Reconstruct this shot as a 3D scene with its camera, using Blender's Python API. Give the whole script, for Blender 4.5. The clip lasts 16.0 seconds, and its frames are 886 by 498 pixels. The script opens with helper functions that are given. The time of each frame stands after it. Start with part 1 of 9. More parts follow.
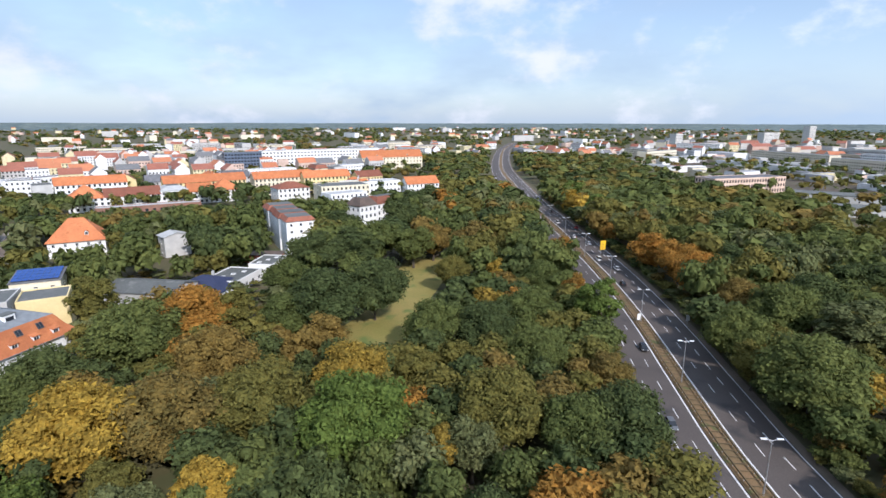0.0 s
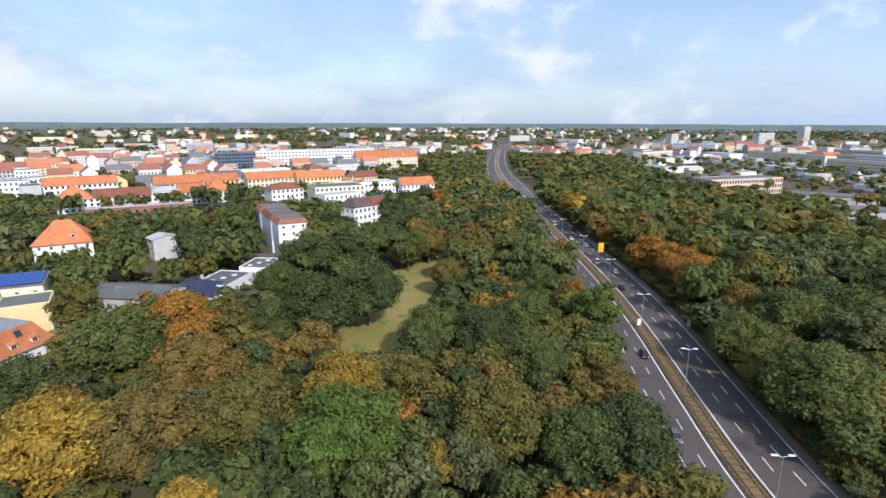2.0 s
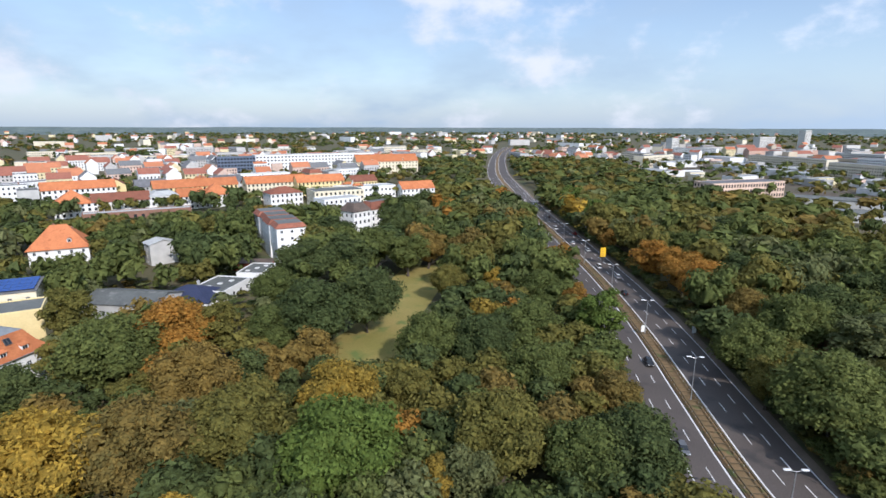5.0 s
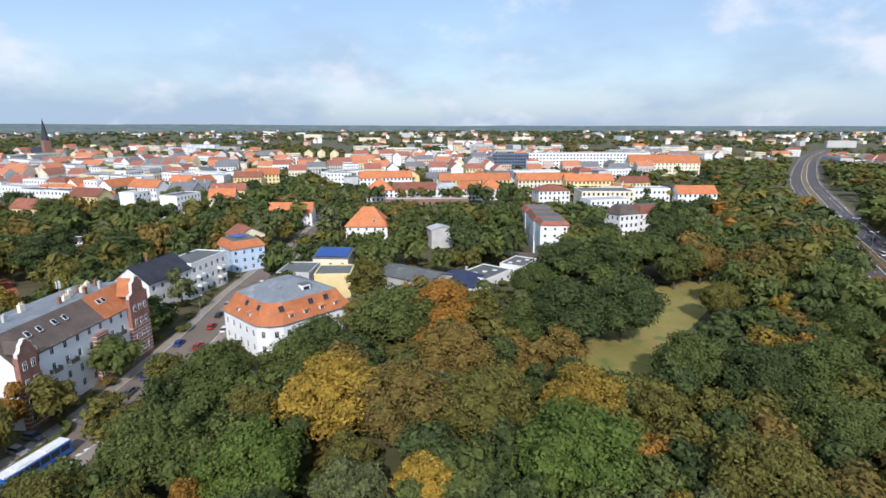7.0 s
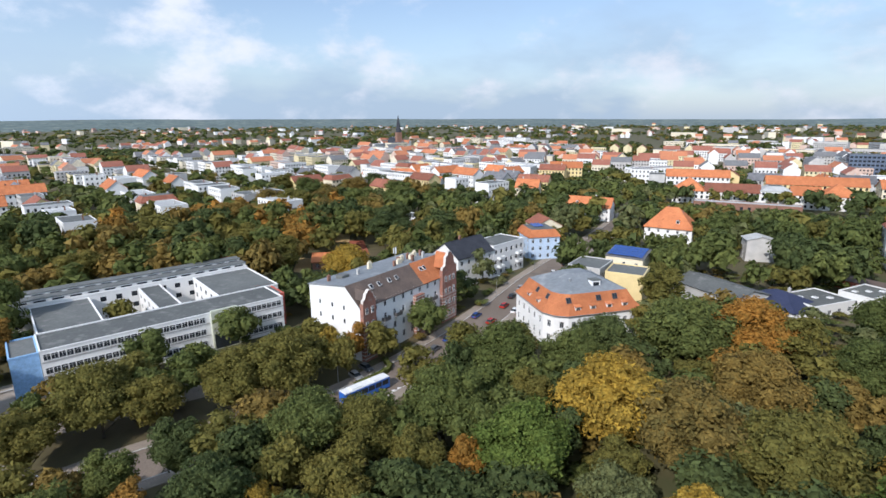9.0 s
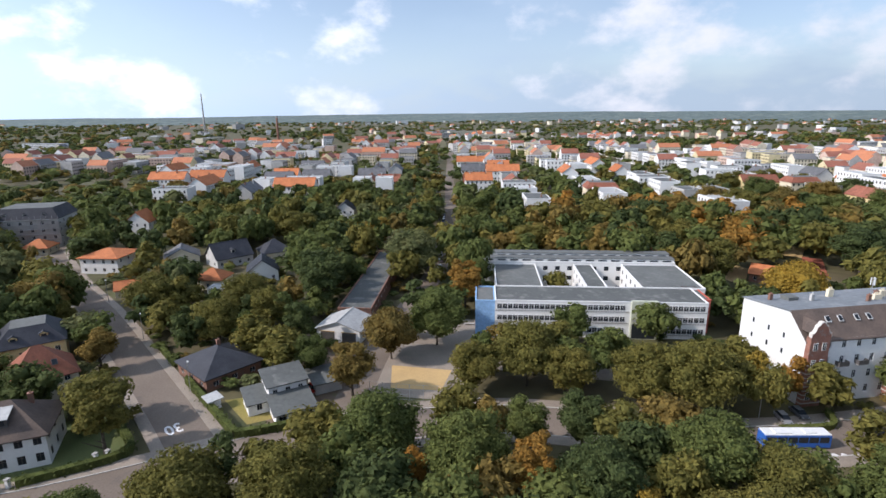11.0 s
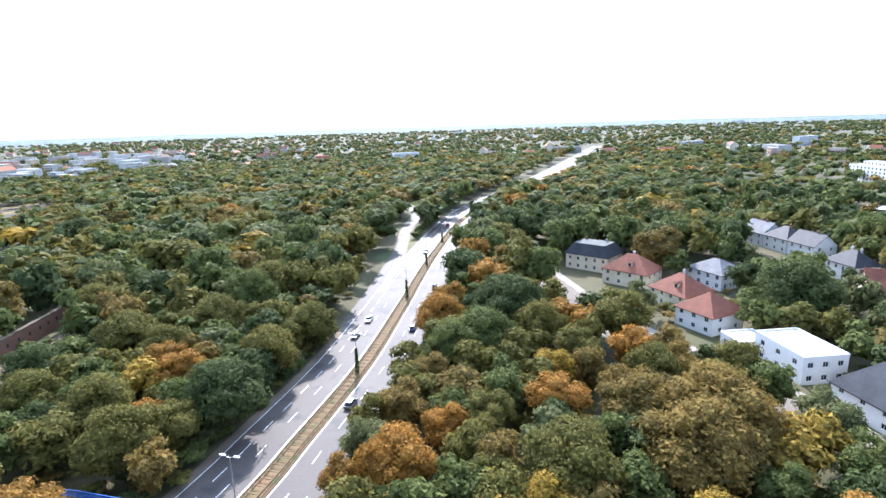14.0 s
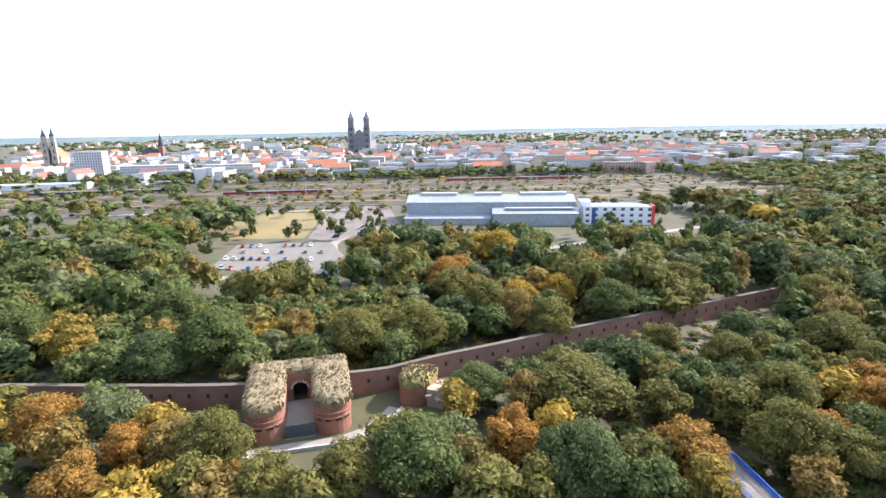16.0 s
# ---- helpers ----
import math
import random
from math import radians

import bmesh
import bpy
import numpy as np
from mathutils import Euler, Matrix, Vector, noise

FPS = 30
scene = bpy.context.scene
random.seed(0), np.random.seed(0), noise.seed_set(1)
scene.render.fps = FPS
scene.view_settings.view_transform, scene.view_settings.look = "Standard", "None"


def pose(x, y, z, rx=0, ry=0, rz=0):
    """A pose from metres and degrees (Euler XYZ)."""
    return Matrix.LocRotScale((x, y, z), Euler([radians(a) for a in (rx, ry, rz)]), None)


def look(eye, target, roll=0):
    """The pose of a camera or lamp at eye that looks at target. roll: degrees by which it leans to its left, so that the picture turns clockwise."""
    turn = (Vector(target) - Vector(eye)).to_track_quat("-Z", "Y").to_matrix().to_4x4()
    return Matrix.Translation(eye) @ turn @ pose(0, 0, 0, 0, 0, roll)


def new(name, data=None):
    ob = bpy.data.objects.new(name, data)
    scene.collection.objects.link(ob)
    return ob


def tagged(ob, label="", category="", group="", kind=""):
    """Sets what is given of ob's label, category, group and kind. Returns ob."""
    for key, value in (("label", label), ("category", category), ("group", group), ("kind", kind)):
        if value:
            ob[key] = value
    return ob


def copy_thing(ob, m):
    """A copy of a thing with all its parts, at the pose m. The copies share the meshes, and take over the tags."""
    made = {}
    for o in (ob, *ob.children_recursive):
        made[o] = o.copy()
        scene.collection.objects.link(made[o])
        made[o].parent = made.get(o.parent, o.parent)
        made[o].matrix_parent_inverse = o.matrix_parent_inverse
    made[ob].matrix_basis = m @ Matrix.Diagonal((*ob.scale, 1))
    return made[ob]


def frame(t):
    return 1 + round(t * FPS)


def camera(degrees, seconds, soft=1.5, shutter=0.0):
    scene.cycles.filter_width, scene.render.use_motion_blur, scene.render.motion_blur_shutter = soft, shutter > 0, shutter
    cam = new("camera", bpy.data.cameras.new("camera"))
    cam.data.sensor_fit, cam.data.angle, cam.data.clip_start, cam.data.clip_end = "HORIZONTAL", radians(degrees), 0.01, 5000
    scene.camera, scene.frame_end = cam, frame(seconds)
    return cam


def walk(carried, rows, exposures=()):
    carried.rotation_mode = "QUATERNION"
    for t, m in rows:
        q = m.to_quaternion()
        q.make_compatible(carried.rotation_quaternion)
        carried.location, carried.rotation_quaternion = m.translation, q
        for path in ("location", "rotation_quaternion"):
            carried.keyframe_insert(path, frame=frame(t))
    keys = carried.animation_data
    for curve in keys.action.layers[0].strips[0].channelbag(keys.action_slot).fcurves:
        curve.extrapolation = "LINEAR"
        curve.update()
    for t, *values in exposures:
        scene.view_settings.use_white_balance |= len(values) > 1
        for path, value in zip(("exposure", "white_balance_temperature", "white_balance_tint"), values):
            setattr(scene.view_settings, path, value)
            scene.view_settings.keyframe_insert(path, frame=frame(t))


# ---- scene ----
cam = camera(79.60, 16.0, 1.55)
PATH = [
    (0, (0.023, -5.888, 59.897), (1.762, 13.476, 55.209), 0.10),
    (0.5, (0.064, -4.85, 59.846), (1.847, 14.514, 55.168), 0.12),
    (1, (0.174, -3.779, 59.897), (2.003, 15.578, 55.211), 0.13),
    (1.5, (0.411, -2.641, 59.918), (2.259, 16.712, 55.222), 0.14),
    (2, (0.558, -1.413, 59.937), (2.457, 17.937, 55.25), 0.18),
    (2.5, (0.729, -0.12, 59.914), (2.669, 19.23, 55.241), 0.18),
    (3, (0.878, 1.197, 59.844), (2.955, 20.572, 55.339), 0.22),
    (5.5, (1.004, 1.381, 59.638), (2.707, 20.782, 55.088), 0.05),
    (6, (1.149, 1.309, 59.801), (1.681, 20.783, 55.278), -0.02),
    (6.5, (1.304, 1.33, 59.962), (-2.063, 20.51, 55.4), -0.14),
    (7, (1.103, 1.638, 60.086), (-6.43, 19.585, 55.483), -0.05),
    (7.5, (1.496, 1.691, 60.092), (-9.349, 17.842, 55.45), -0.31),
    (8, (1.982, 1.851, 60.164), (-11.017, 16.319, 55.506), -0.45),
    (8.2, (1.905, 1.853, 60.243), (-11.897, 15.549, 55.559), -0.41),
    (10.3, (-1.141, -0.043, 60.189), (-19.837, 5.174, 55.366), -0.10),
    (10.5, (-1.187, -0.148, 60.238), (-20.324, 3.065, 55.395), -0.00),
    (11, (-1.463, -0.223, 60.382), (-20.599, -3.291, 55.445), -0.46),
    (11.5, (-1.525, -0.352, 60.16), (-18.881, -8.991, 55.245), -0.84),
    (12, (-1.282, -0.223, 60.11), (-15.573, -13.343, 55.245), -1.15),
    (12.5, (-1.227, -0.254, 59.93), (-11.342, -16.823, 55.116), -1.40),
    (13, (-1.258, -0.517, 59.566), (-6.298, -19.283, 54.827), -1.42),
    (13.5, (-1.419, -0.931, 59.777), (-1.373, -20.378, 55.108), -1.66),
    (14, (-1.514, -1.584, 59.904), (4.08, -20.229, 55.312), -1.77),
    (14.5, (-1.004, -1.535, 59.974), (9.668, -17.832, 55.446), -1.37),
    (15, (-0.896, -1.797, 60.035), (14.206, -14.13, 55.584), -1.37),
    (15.5, (-0.748, -1.98, 60.008), (17.359, -9.242, 55.604), -1.34),
    (16, (-0.304, -1.668, 60.278), (19.167, -2.67, 55.817), -1.04),
]
EXPOSURE = [(0.0, 0.1, 6100, 17), (8.0, -0.03, 6100, 15), (11.0, 0.0, 6350, 18), (12.0, 0.4, 6100, 21), (12.5, 1.0, 5800, 18), (13.0, 1.2, 5750, 16), (14.0, 1.4, 5750, 16), (16.0, 1.3, 6100, 20)]
walk(cam, [(t, look(eye, target, roll)) for t, eye, target, roll in PATH], EXPOSURE)

# ---- world and sun ----
SUN_AZIMUTH, SUN_HEIGHT = 157.0, 37.0      # degrees clockwise from +y, degrees above the horizon


def make_world():
    w = bpy.data.worlds.new("sky")
    scene.world = w
    w.use_nodes = True
    nt = w.node_tree
    nt.nodes.clear()
    N, L = nt.nodes.new, nt.links.new
    out, bg = N("ShaderNodeOutputWorld"), N("ShaderNodeBackground")
    sky = N("ShaderNodeTexSky")
    sky.sky_type, sky.sun_disc = "NISHITA", False
    sky.sun_elevation, sky.sun_rotation = radians(SUN_HEIGHT), radians(SUN_AZIMUTH)
    sky.altitude, sky.air_density, sky.dust_density, sky.ozone_density = 100, 1.0, 0.4, 1.1
    co, sep = N("ShaderNodeTexCoord"), N("ShaderNodeSeparateXYZ")
    L(co.outputs["Generated"], sep.inputs[0])

    def math_node(op, a, b=None, c=None):
        n = N("ShaderNodeMath"); n.operation = op
        for k, v in enumerate((a, b, c)):
            if v is None:
                continue
            if isinstance(v, (int, float)):
                n.inputs[k].default_value = v
            else:
                L(v, n.inputs[k])
        return n.outputs[0]

    def layer(scale, detail, rough, a, b, shift, size):
        m = N("ShaderNodeMapping"); m.inputs["Location"].default_value, m.inputs["Scale"].default_value = shift, size
        L(co.outputs["Generated"], m.inputs["Vector"])
        n = N("ShaderNodeTexNoise")
        n.inputs["Scale"].default_value, n.inputs["Detail"].default_value, n.inputs["Roughness"].default_value = scale, detail, rough
        L(m.outputs[0], n.inputs["Vector"])
        r = N("ShaderNodeMapRange"); r.interpolation_type = "SMOOTHSTEP"
        r.inputs["From Min"].default_value, r.inputs["From Max"].default_value = a, b
        L(n.outputs[0], r.inputs["Value"])
        return r.outputs[0]

    def mixed(fac, a, b):
        n = N("ShaderNodeMixRGB")
        for k, v in enumerate((fac, a, b)):
            if isinstance(v, tuple):
                n.inputs[k].default_value = v
            else:
                L(v, n.inputs[k])
        return n.outputs[0]

    # milky glow of the moist air around the sun
    dot = N("ShaderNodeVectorMath"); dot.operation = "DOT_PRODUCT"
    L(co.outputs["Generated"], dot.inputs[0])
    a, e = radians(SUN_AZIMUTH), radians(SUN_HEIGHT)
    dot.inputs[1].default_value = (math.sin(a) * math.cos(e), math.cos(a) * math.cos(e), math.sin(e))
    toward = math_node("MULTIPLY_ADD", dot.outputs["Value"], 0.5, 0.5)
    glow = math_node("MULTIPLY", math_node("POWER", toward, 2.5), GLOW)
    low = math_node("POWER", math_node("SUBTRACT", 1.0, math_node("MAXIMUM", sep.outputs["Z"], 0.0)), 7.0)
    veil = layer(2.2, 5, 0.55, 0.42, 0.72, (2.0, 1.0, 0.4), (1, 1, 2.6))
    hazy = math_node("MINIMUM", math_node("ADD", math_node("MULTIPLY", low, 0.85), math_node("ADD", math_node("MULTIPLY", veil, 0.42), math_node("MULTIPLY", glow, 0.22))), 0.95)
    bright = N("ShaderNodeVectorMath"); bright.operation = "SCALE"; bright.inputs[0].default_value = CLOUD_THIN
    L(math_node("ADD", glow, 1.0), bright.inputs["Scale"])
    sky1 = mixed(hazy, sky.outputs[0], bright.outputs[0])
    puffs = layer(6.0, 7, 0.56, 0.50, 0.72, (0.4, 3.1, 7.7), (1, 1, 1.7))
    lit = N("ShaderNodeVectorMath"); lit.operation = "SCALE"; lit.inputs[0].default_value = CLOUD_PUFF
    L(math_node("ADD", glow, 1.0), lit.inputs["Scale"])
    sky2 = mixed(math_node("MULTIPLY", puffs, 0.8), sky1, lit.outputs[0])
    L(sky2, bg.inputs[0])
    bg.inputs[1].default_value = SKY_STRENGTH
    L(bg.outputs[0], out.inputs[0])


SKY_STRENGTH = 0.145
CLOUD_THIN = (2.9, 3.85, 4.8)
CLOUD_PUFF = (6.0, 6.2, 6.5)
GLOW = 2.4
make_world()
sun = new("sun", bpy.data.lights.new("sun", "SUN"))
sun.data.energy, sun.data.angle, sun.data.color = 4.5, radians(0.6), (1.0, 0.95, 0.87)
az, el = radians(SUN_AZIMUTH), radians(SUN_HEIGHT)
SUN_WAY = Vector((math.sin(az) * math.cos(el), math.cos(az) * math.cos(el), math.sin(el)))
sun.matrix_world = look(SUN_WAY * 400, (0, 0, 0))

# ---- materials ----
MATS = {}


def mat(name, c1, c2=None, scale=1.0, rough=0.8, bump=0.0, metal=0.0, fine=8.0, spots=None, coord="Object", vary=0.0, courses=0.0, ribs=0.0, gloss=0.5, tone=False, grainy=(0.84, 1.12)):
    """Two-scale mottled material: c1 and c2 mixed by large noise, grain by fine noise; spots: a third colour in rare patches;
    vary: brightness change from object to object; courses: height of roof courses; ribs: spacing of upright ribs."""
    if name in MATS:
        return MATS[name]
    m = bpy.data.materials.new(name)
    m.use_nodes = True
    nt = m.node_tree
    N, L = nt.nodes.new, nt.links.new
    b = nt.nodes["Principled BSDF"]
    b.inputs["Roughness"].default_value, b.inputs["Metallic"].default_value = rough, metal
    b.inputs["Specular IOR Level"].default_value = gloss
    co = N("ShaderNodeTexCoord")
    src = co.outputs[coord]
    c2 = c2 or tuple(v * 0.8 for v in c1)
    big = N("ShaderNodeTexNoise")
    big.inputs["Scale"].default_value, big.inputs["Detail"].default_value = scale, 5
    L(src, big.inputs["Vector"])
    ramp = N("ShaderNodeMapRange")
    ramp.inputs["From Min"].default_value, ramp.inputs["From Max"].default_value = 0.32, 0.68
    L(big.outputs[0], ramp.inputs["Value"])
    mix = N("ShaderNodeMixRGB")
    mix.inputs[1].default_value, mix.inputs[2].default_value = (*c1, 1), (*c2, 1)
    L(ramp.outputs[0], mix.inputs[0])
    grain = N("ShaderNodeTexNoise")
    grain.inputs["Scale"].default_value, grain.inputs["Detail"].default_value = scale * fine, 3
    L(src, grain.inputs["Vector"])
    col = mix.outputs[0]
    g2 = N("ShaderNodeMapRange")
    g2.inputs["From Min"].default_value, g2.inputs["From Max"].default_value = 0.3, 0.7
    g2.inputs["To Min"].default_value, g2.inputs["To Max"].default_value = grainy
    L(grain.outputs[0], g2.inputs["Value"])
    value = g2.outputs[0]
    if vary:
        oi, r = N("ShaderNodeObjectInfo"), N("ShaderNodeMapRange")
        r.inputs["To Min"].default_value, r.inputs["To Max"].default_value = 1 - vary, 1 + vary
        L(oi.outputs["Random"], r.inputs["Value"])
        mm = N("ShaderNodeMath"); mm.operation = "MULTIPLY"
        L(value, mm.inputs[0]); L(r.outputs[0], mm.inputs[1])
        value = mm.outputs[0]
    height = grain.outputs[0]
    if courses or ribs:
        sp = N("ShaderNodeSeparateXYZ"); L(src, sp.inputs[0])
        k = N("ShaderNodeMath"); k.operation = "MULTIPLY"
        if courses:
            L(sp.outputs["Z"], k.inputs[0]); k.inputs[1].default_value = 1 / courses
        else:
            ad = N("ShaderNodeMath"); ad.operation = "ADD"; L(sp.outputs["X"], ad.inputs[0]); L(sp.outputs["Y"], ad.inputs[1])
            L(ad.outputs[0], k.inputs[0]); k.inputs[1].default_value = 1 / ribs
        fr = N("ShaderNodeMath"); fr.operation = "FRACT"; L(k.outputs[0], fr.inputs[0])
        hm = N("ShaderNodeMath"); hm.operation = "ADD"; L(fr.outputs[0], hm.inputs[0]); L(height, hm.inputs[1])
        height = hm.outputs[0]
    mul = N("ShaderNodeMixRGB"); mul.blend_type = "MULTIPLY"; mul.inputs[0].default_value = 1
    cc = N("ShaderNodeCombineXYZ")
    for i in range(3):
        L(value, cc.inputs[i])
    L(col, mul.inputs[1]); L(cc.outputs[0], mul.inputs[2])
    col = mul.outputs[0]
    if spots:
        sn, sr, sm = N("ShaderNodeTexNoise"), N("ShaderNodeMapRange"), N("ShaderNodeMixRGB")
        sn.inputs["Scale"].default_value, sn.inputs["Detail"].default_value = scale * 2.3, 6
        sr.inputs["From Min"].default_value, sr.inputs["From Max"].default_value = 0.56, 0.68
        L(src, sn.inputs["Vector"]); L(sn.outputs[0], sr.inputs["Value"]); L(sr.outputs[0], sm.inputs[0])
        sm.inputs[2].default_value = (*spots, 1)
        L(col, sm.inputs[1]); col = sm.outputs[0]
    if tone:
        at = N("ShaderNodeAttribute"); at.attribute_name = "tint"
        tm = N("ShaderNodeMixRGB"); tm.blend_type = "MULTIPLY"; tm.inputs[0].default_value = 1
        L(col, tm.inputs[1]); L(at.outputs["Color"], tm.inputs[2]); col = tm.outputs[0]
    L(col, b.inputs["Base Color"])
    if bump:
        bp = N("ShaderNodeBump"); bp.inputs["Strength"].default_value, bp.inputs["Distance"].default_value = bump, 0.05
        L(height, bp.inputs["Height"]); L(bp.outputs[0], b.inputs["Normal"])
    MATS[name] = m
    return m


def leaf_mat(name, stops, through_light=0.36):
    """Foliage: colour picked per tree (object random plus the 'tone' attribute) and per clump (island random)."""
    m = bpy.data.materials.new(name)
    m.use_nodes = True
    nt = m.node_tree
    nt.nodes.clear()
    N, L = nt.nodes.new, nt.links.new
    out = N("ShaderNodeOutputMaterial")
    oi, at, geo = N("ShaderNodeObjectInfo"), N("ShaderNodeAttribute"), N("ShaderNodeNewGeometry")
    at.attribute_name = "tone"
    add = N("ShaderNodeMath"); add.operation = "ADD"; L(oi.outputs["Random"], add.inputs[0]); L(at.outputs["Fac"], add.inputs[1])
    fr = N("ShaderNodeMath"); fr.operation = "FRACT"; L(add.outputs[0], fr.inputs[0])
    # patches of another shade over one crown
    co, ns = N("ShaderNodeTexCoord"), N("ShaderNodeTexNoise")
    ns.inputs["Scale"].default_value, ns.inputs["Detail"].default_value = 0.35, 3
    L(co.outputs["Object"], ns.inputs["Vector"])
    w1 = N("ShaderNodeMath"); w1.operation = "MULTIPLY_ADD"; w1.inputs[1].default_value = 0.42
    L(fr.outputs[0], w1.inputs[0])
    w2 = N("ShaderNodeMath"); w2.operation = "MULTIPLY_ADD"; w2.inputs[1].default_value, w2.inputs[2].default_value = 0.95, -0.28
    L(ns.outputs[0], w2.inputs[0]); L(w2.outputs[0], w1.inputs[2])
    jit = N("ShaderNodeMath"); jit.operation = "MULTIPLY_ADD"; jit.inputs[1].default_value = 0.22
    L(geo.outputs["Random Per Island"], jit.inputs[0]); L(w1.outputs[0], jit.inputs[2])
    ramp = N("ShaderNodeValToRGB")
    el = ramp.color_ramp.elements
    for i, c in enumerate(stops):
        e = el[i] if i < 2 else el.new(0.5)
        e.color = (*c, 1)
    n = len(stops)
    for i in range(n):
        el[i].position = i / (n - 1)
    for i, c in enumerate(stops):
        el[i].color = (*c, 1)
    L(jit.outputs[0], ramp.inputs[0])
    hs = N("ShaderNodeHueSaturation")
    v = N("ShaderNodeMapRange"); v.inputs["To Min"].default_value, v.inputs["To Max"].default_value = 0.74, 1.26
    L(geo.outputs["Random Per Island"], v.inputs["Value"]); L(v.outputs[0], hs.inputs["Value"]); L(ramp.outputs[0], hs.inputs["Color"])
    # leaf-sized light and dark within each clump
    fn, fr2, fm = N("ShaderNodeTexNoise"), N("ShaderNodeMapRange"), N("ShaderNodeMixRGB")
    fn.inputs["Scale"].default_value, fn.inputs["Detail"].default_value, fn.inputs["Roughness"].default_value = 5.5, 4, 0.7
    fr2.inputs["From Min"].default_value, fr2.inputs["From Max"].default_value = 0.34, 0.66
    fr2.inputs["To Min"].default_value, fr2.inputs["To Max"].default_value = 0.68, 1.36
    L(co.outputs["Object"], fn.inputs["Vector"]); L(fn.outputs[0], fr2.inputs["Value"])
    fm.blend_type = "MULTIPLY"; fm.inputs[0].default_value = 1
    L(hs.outputs[0], fm.inputs[1]); L(fr2.outputs[0], fm.inputs[2])
    bp = N("ShaderNodeBump"); bp.inputs["Strength"].default_value, bp.inputs["Distance"].default_value = 0.5, 0.1
    L(fn.outputs[0], bp.inputs["Height"])
    d, t, mx = N("ShaderNodeBsdfPrincipled"), N("ShaderNodeBsdfTranslucent"), N("ShaderNodeMixShader")
    d.inputs["Roughness"].default_value = 0.8
    d.inputs["Specular IOR Level"].default_value = 0.12
    L(fm.outputs[0], d.inputs["Base Color"]); L(fm.outputs[0], t.inputs["Color"]); L(bp.outputs[0], d.inputs["Normal"])
    mx.inputs[0].default_value = through_light
    L(d.outputs[0], mx.inputs[1]); L(t.outputs[0], mx.inputs[2]); L(mx.outputs[0], out.inputs[0])
    MATS[name] = m
    return m


LEAF = [
    leaf_mat("leaf_green", [(0.072, 0.092, 0.027), (0.102, 0.121, 0.035), (0.137, 0.151, 0.042)]),
    leaf_mat("leaf_dark", [(0.047, 0.067, 0.023), (0.070, 0.090, 0.031), (0.096, 0.114, 0.036)]),
    leaf_mat("leaf_olive", [(0.104, 0.100, 0.027), (0.140, 0.127, 0.032), (0.178, 0.148, 0.036)]),
    leaf_mat("leaf_yellow", [(0.145, 0.122, 0.030), (0.285, 0.192, 0.034), (0.42, 0.268, 0.040)]),
    leaf_mat("leaf_orange", [(0.155, 0.105, 0.028), (0.295, 0.155, 0.032), (0.41, 0.190, 0.036)]),
    leaf_mat("leaf_brown", [(0.108, 0.094, 0.030), (0.185, 0.130, 0.036), (0.25, 0.165, 0.042)]),
    leaf_mat("leaf_bright", [(0.078, 0.117, 0.024), (0.105, 0.145, 0.031), (0.142, 0.174, 0.039)]),
    leaf_mat("leaf_grey", [(0.095, 0.111, 0.043), (0.129, 0.139, 0.055), (0.167, 0.168, 0.068)]),
    leaf_mat("leaf_red", [(0.113, 0.044, 0.026), (0.175, 0.068, 0.034), (0.245, 0.103, 0.043)]),
]
BARK = mat("bark", (0.09, 0.07, 0.05), (0.05, 0.04, 0.03), 2.0, 0.95, 0.6)
WHITE = mat("white_plaster", (0.74, 0.73, 0.70), (0.69, 0.68, 0.65), 0.2, 0.9, 0.15, vary=0.05, grainy=(0.95, 1.03))
CREAM = mat("cream_plaster", (0.72, 0.64, 0.47), (0.64, 0.56, 0.40), 0.25, 0.9, 0.15, vary=0.08, grainy=(0.93, 1.05))
YELLOW_W = mat("yellow_plaster", (0.70, 0.56, 0.28), (0.62, 0.49, 0.24), 0.25, 0.9, 0.15, vary=0.08, grainy=(0.93, 1.05))
GREY_W = mat("grey_plaster", (0.48, 0.47, 0.44), (0.38, 0.37, 0.35), 0.25, 0.9, 0.15, vary=0.12, grainy=(0.93, 1.05))
BLUE_W = mat("blue_plaster", (0.27, 0.46, 0.70), (0.23, 0.40, 0.63), 0.25, 0.85, 0.1)
RED_W = mat("red_plaster", (0.52, 0.12, 0.08), (0.45, 0.10, 0.07), 0.25, 0.85, 0.1)
PINK_W = mat("pink_plaster", (0.64, 0.46, 0.35), (0.56, 0.40, 0.30), 0.25, 0.85, 0.1)
BRICK = mat("brick_wall", (0.27, 0.135, 0.09), (0.205, 0.105, 0.072), 0.35, 0.9, 0.5, fine=14, courses=0.08, spots=(0.165, 0.12, 0.095))
TILE_O = mat("orange_roof_tile", (0.50, 0.178, 0.072), (0.39, 0.135, 0.056), 0.3, 0.75, 0.6, courses=0.2, gloss=0.18, vary=0.15, spots=(0.36, 0.12, 0.05))
TILE_R = mat("red_roof_tile", (0.27, 0.10, 0.062), (0.20, 0.078, 0.05), 0.3, 0.75, 0.6, courses=0.2, gloss=0.18, vary=0.2, spots=(0.19, 0.08, 0.05))
TILE_B = mat("brown_roof_tile", (0.135, 0.10, 0.08), (0.09, 0.07, 0.06), 0.3, 0.8, 0.6, courses=0.2, gloss=0.18, vary=0.15)
SLATE = mat("dark_roof_tile", (0.05, 0.052, 0.06), (0.033, 0.035, 0.042), 0.3, 0.6, 0.5, courses=0.2, gloss=0.18, vary=0.2)
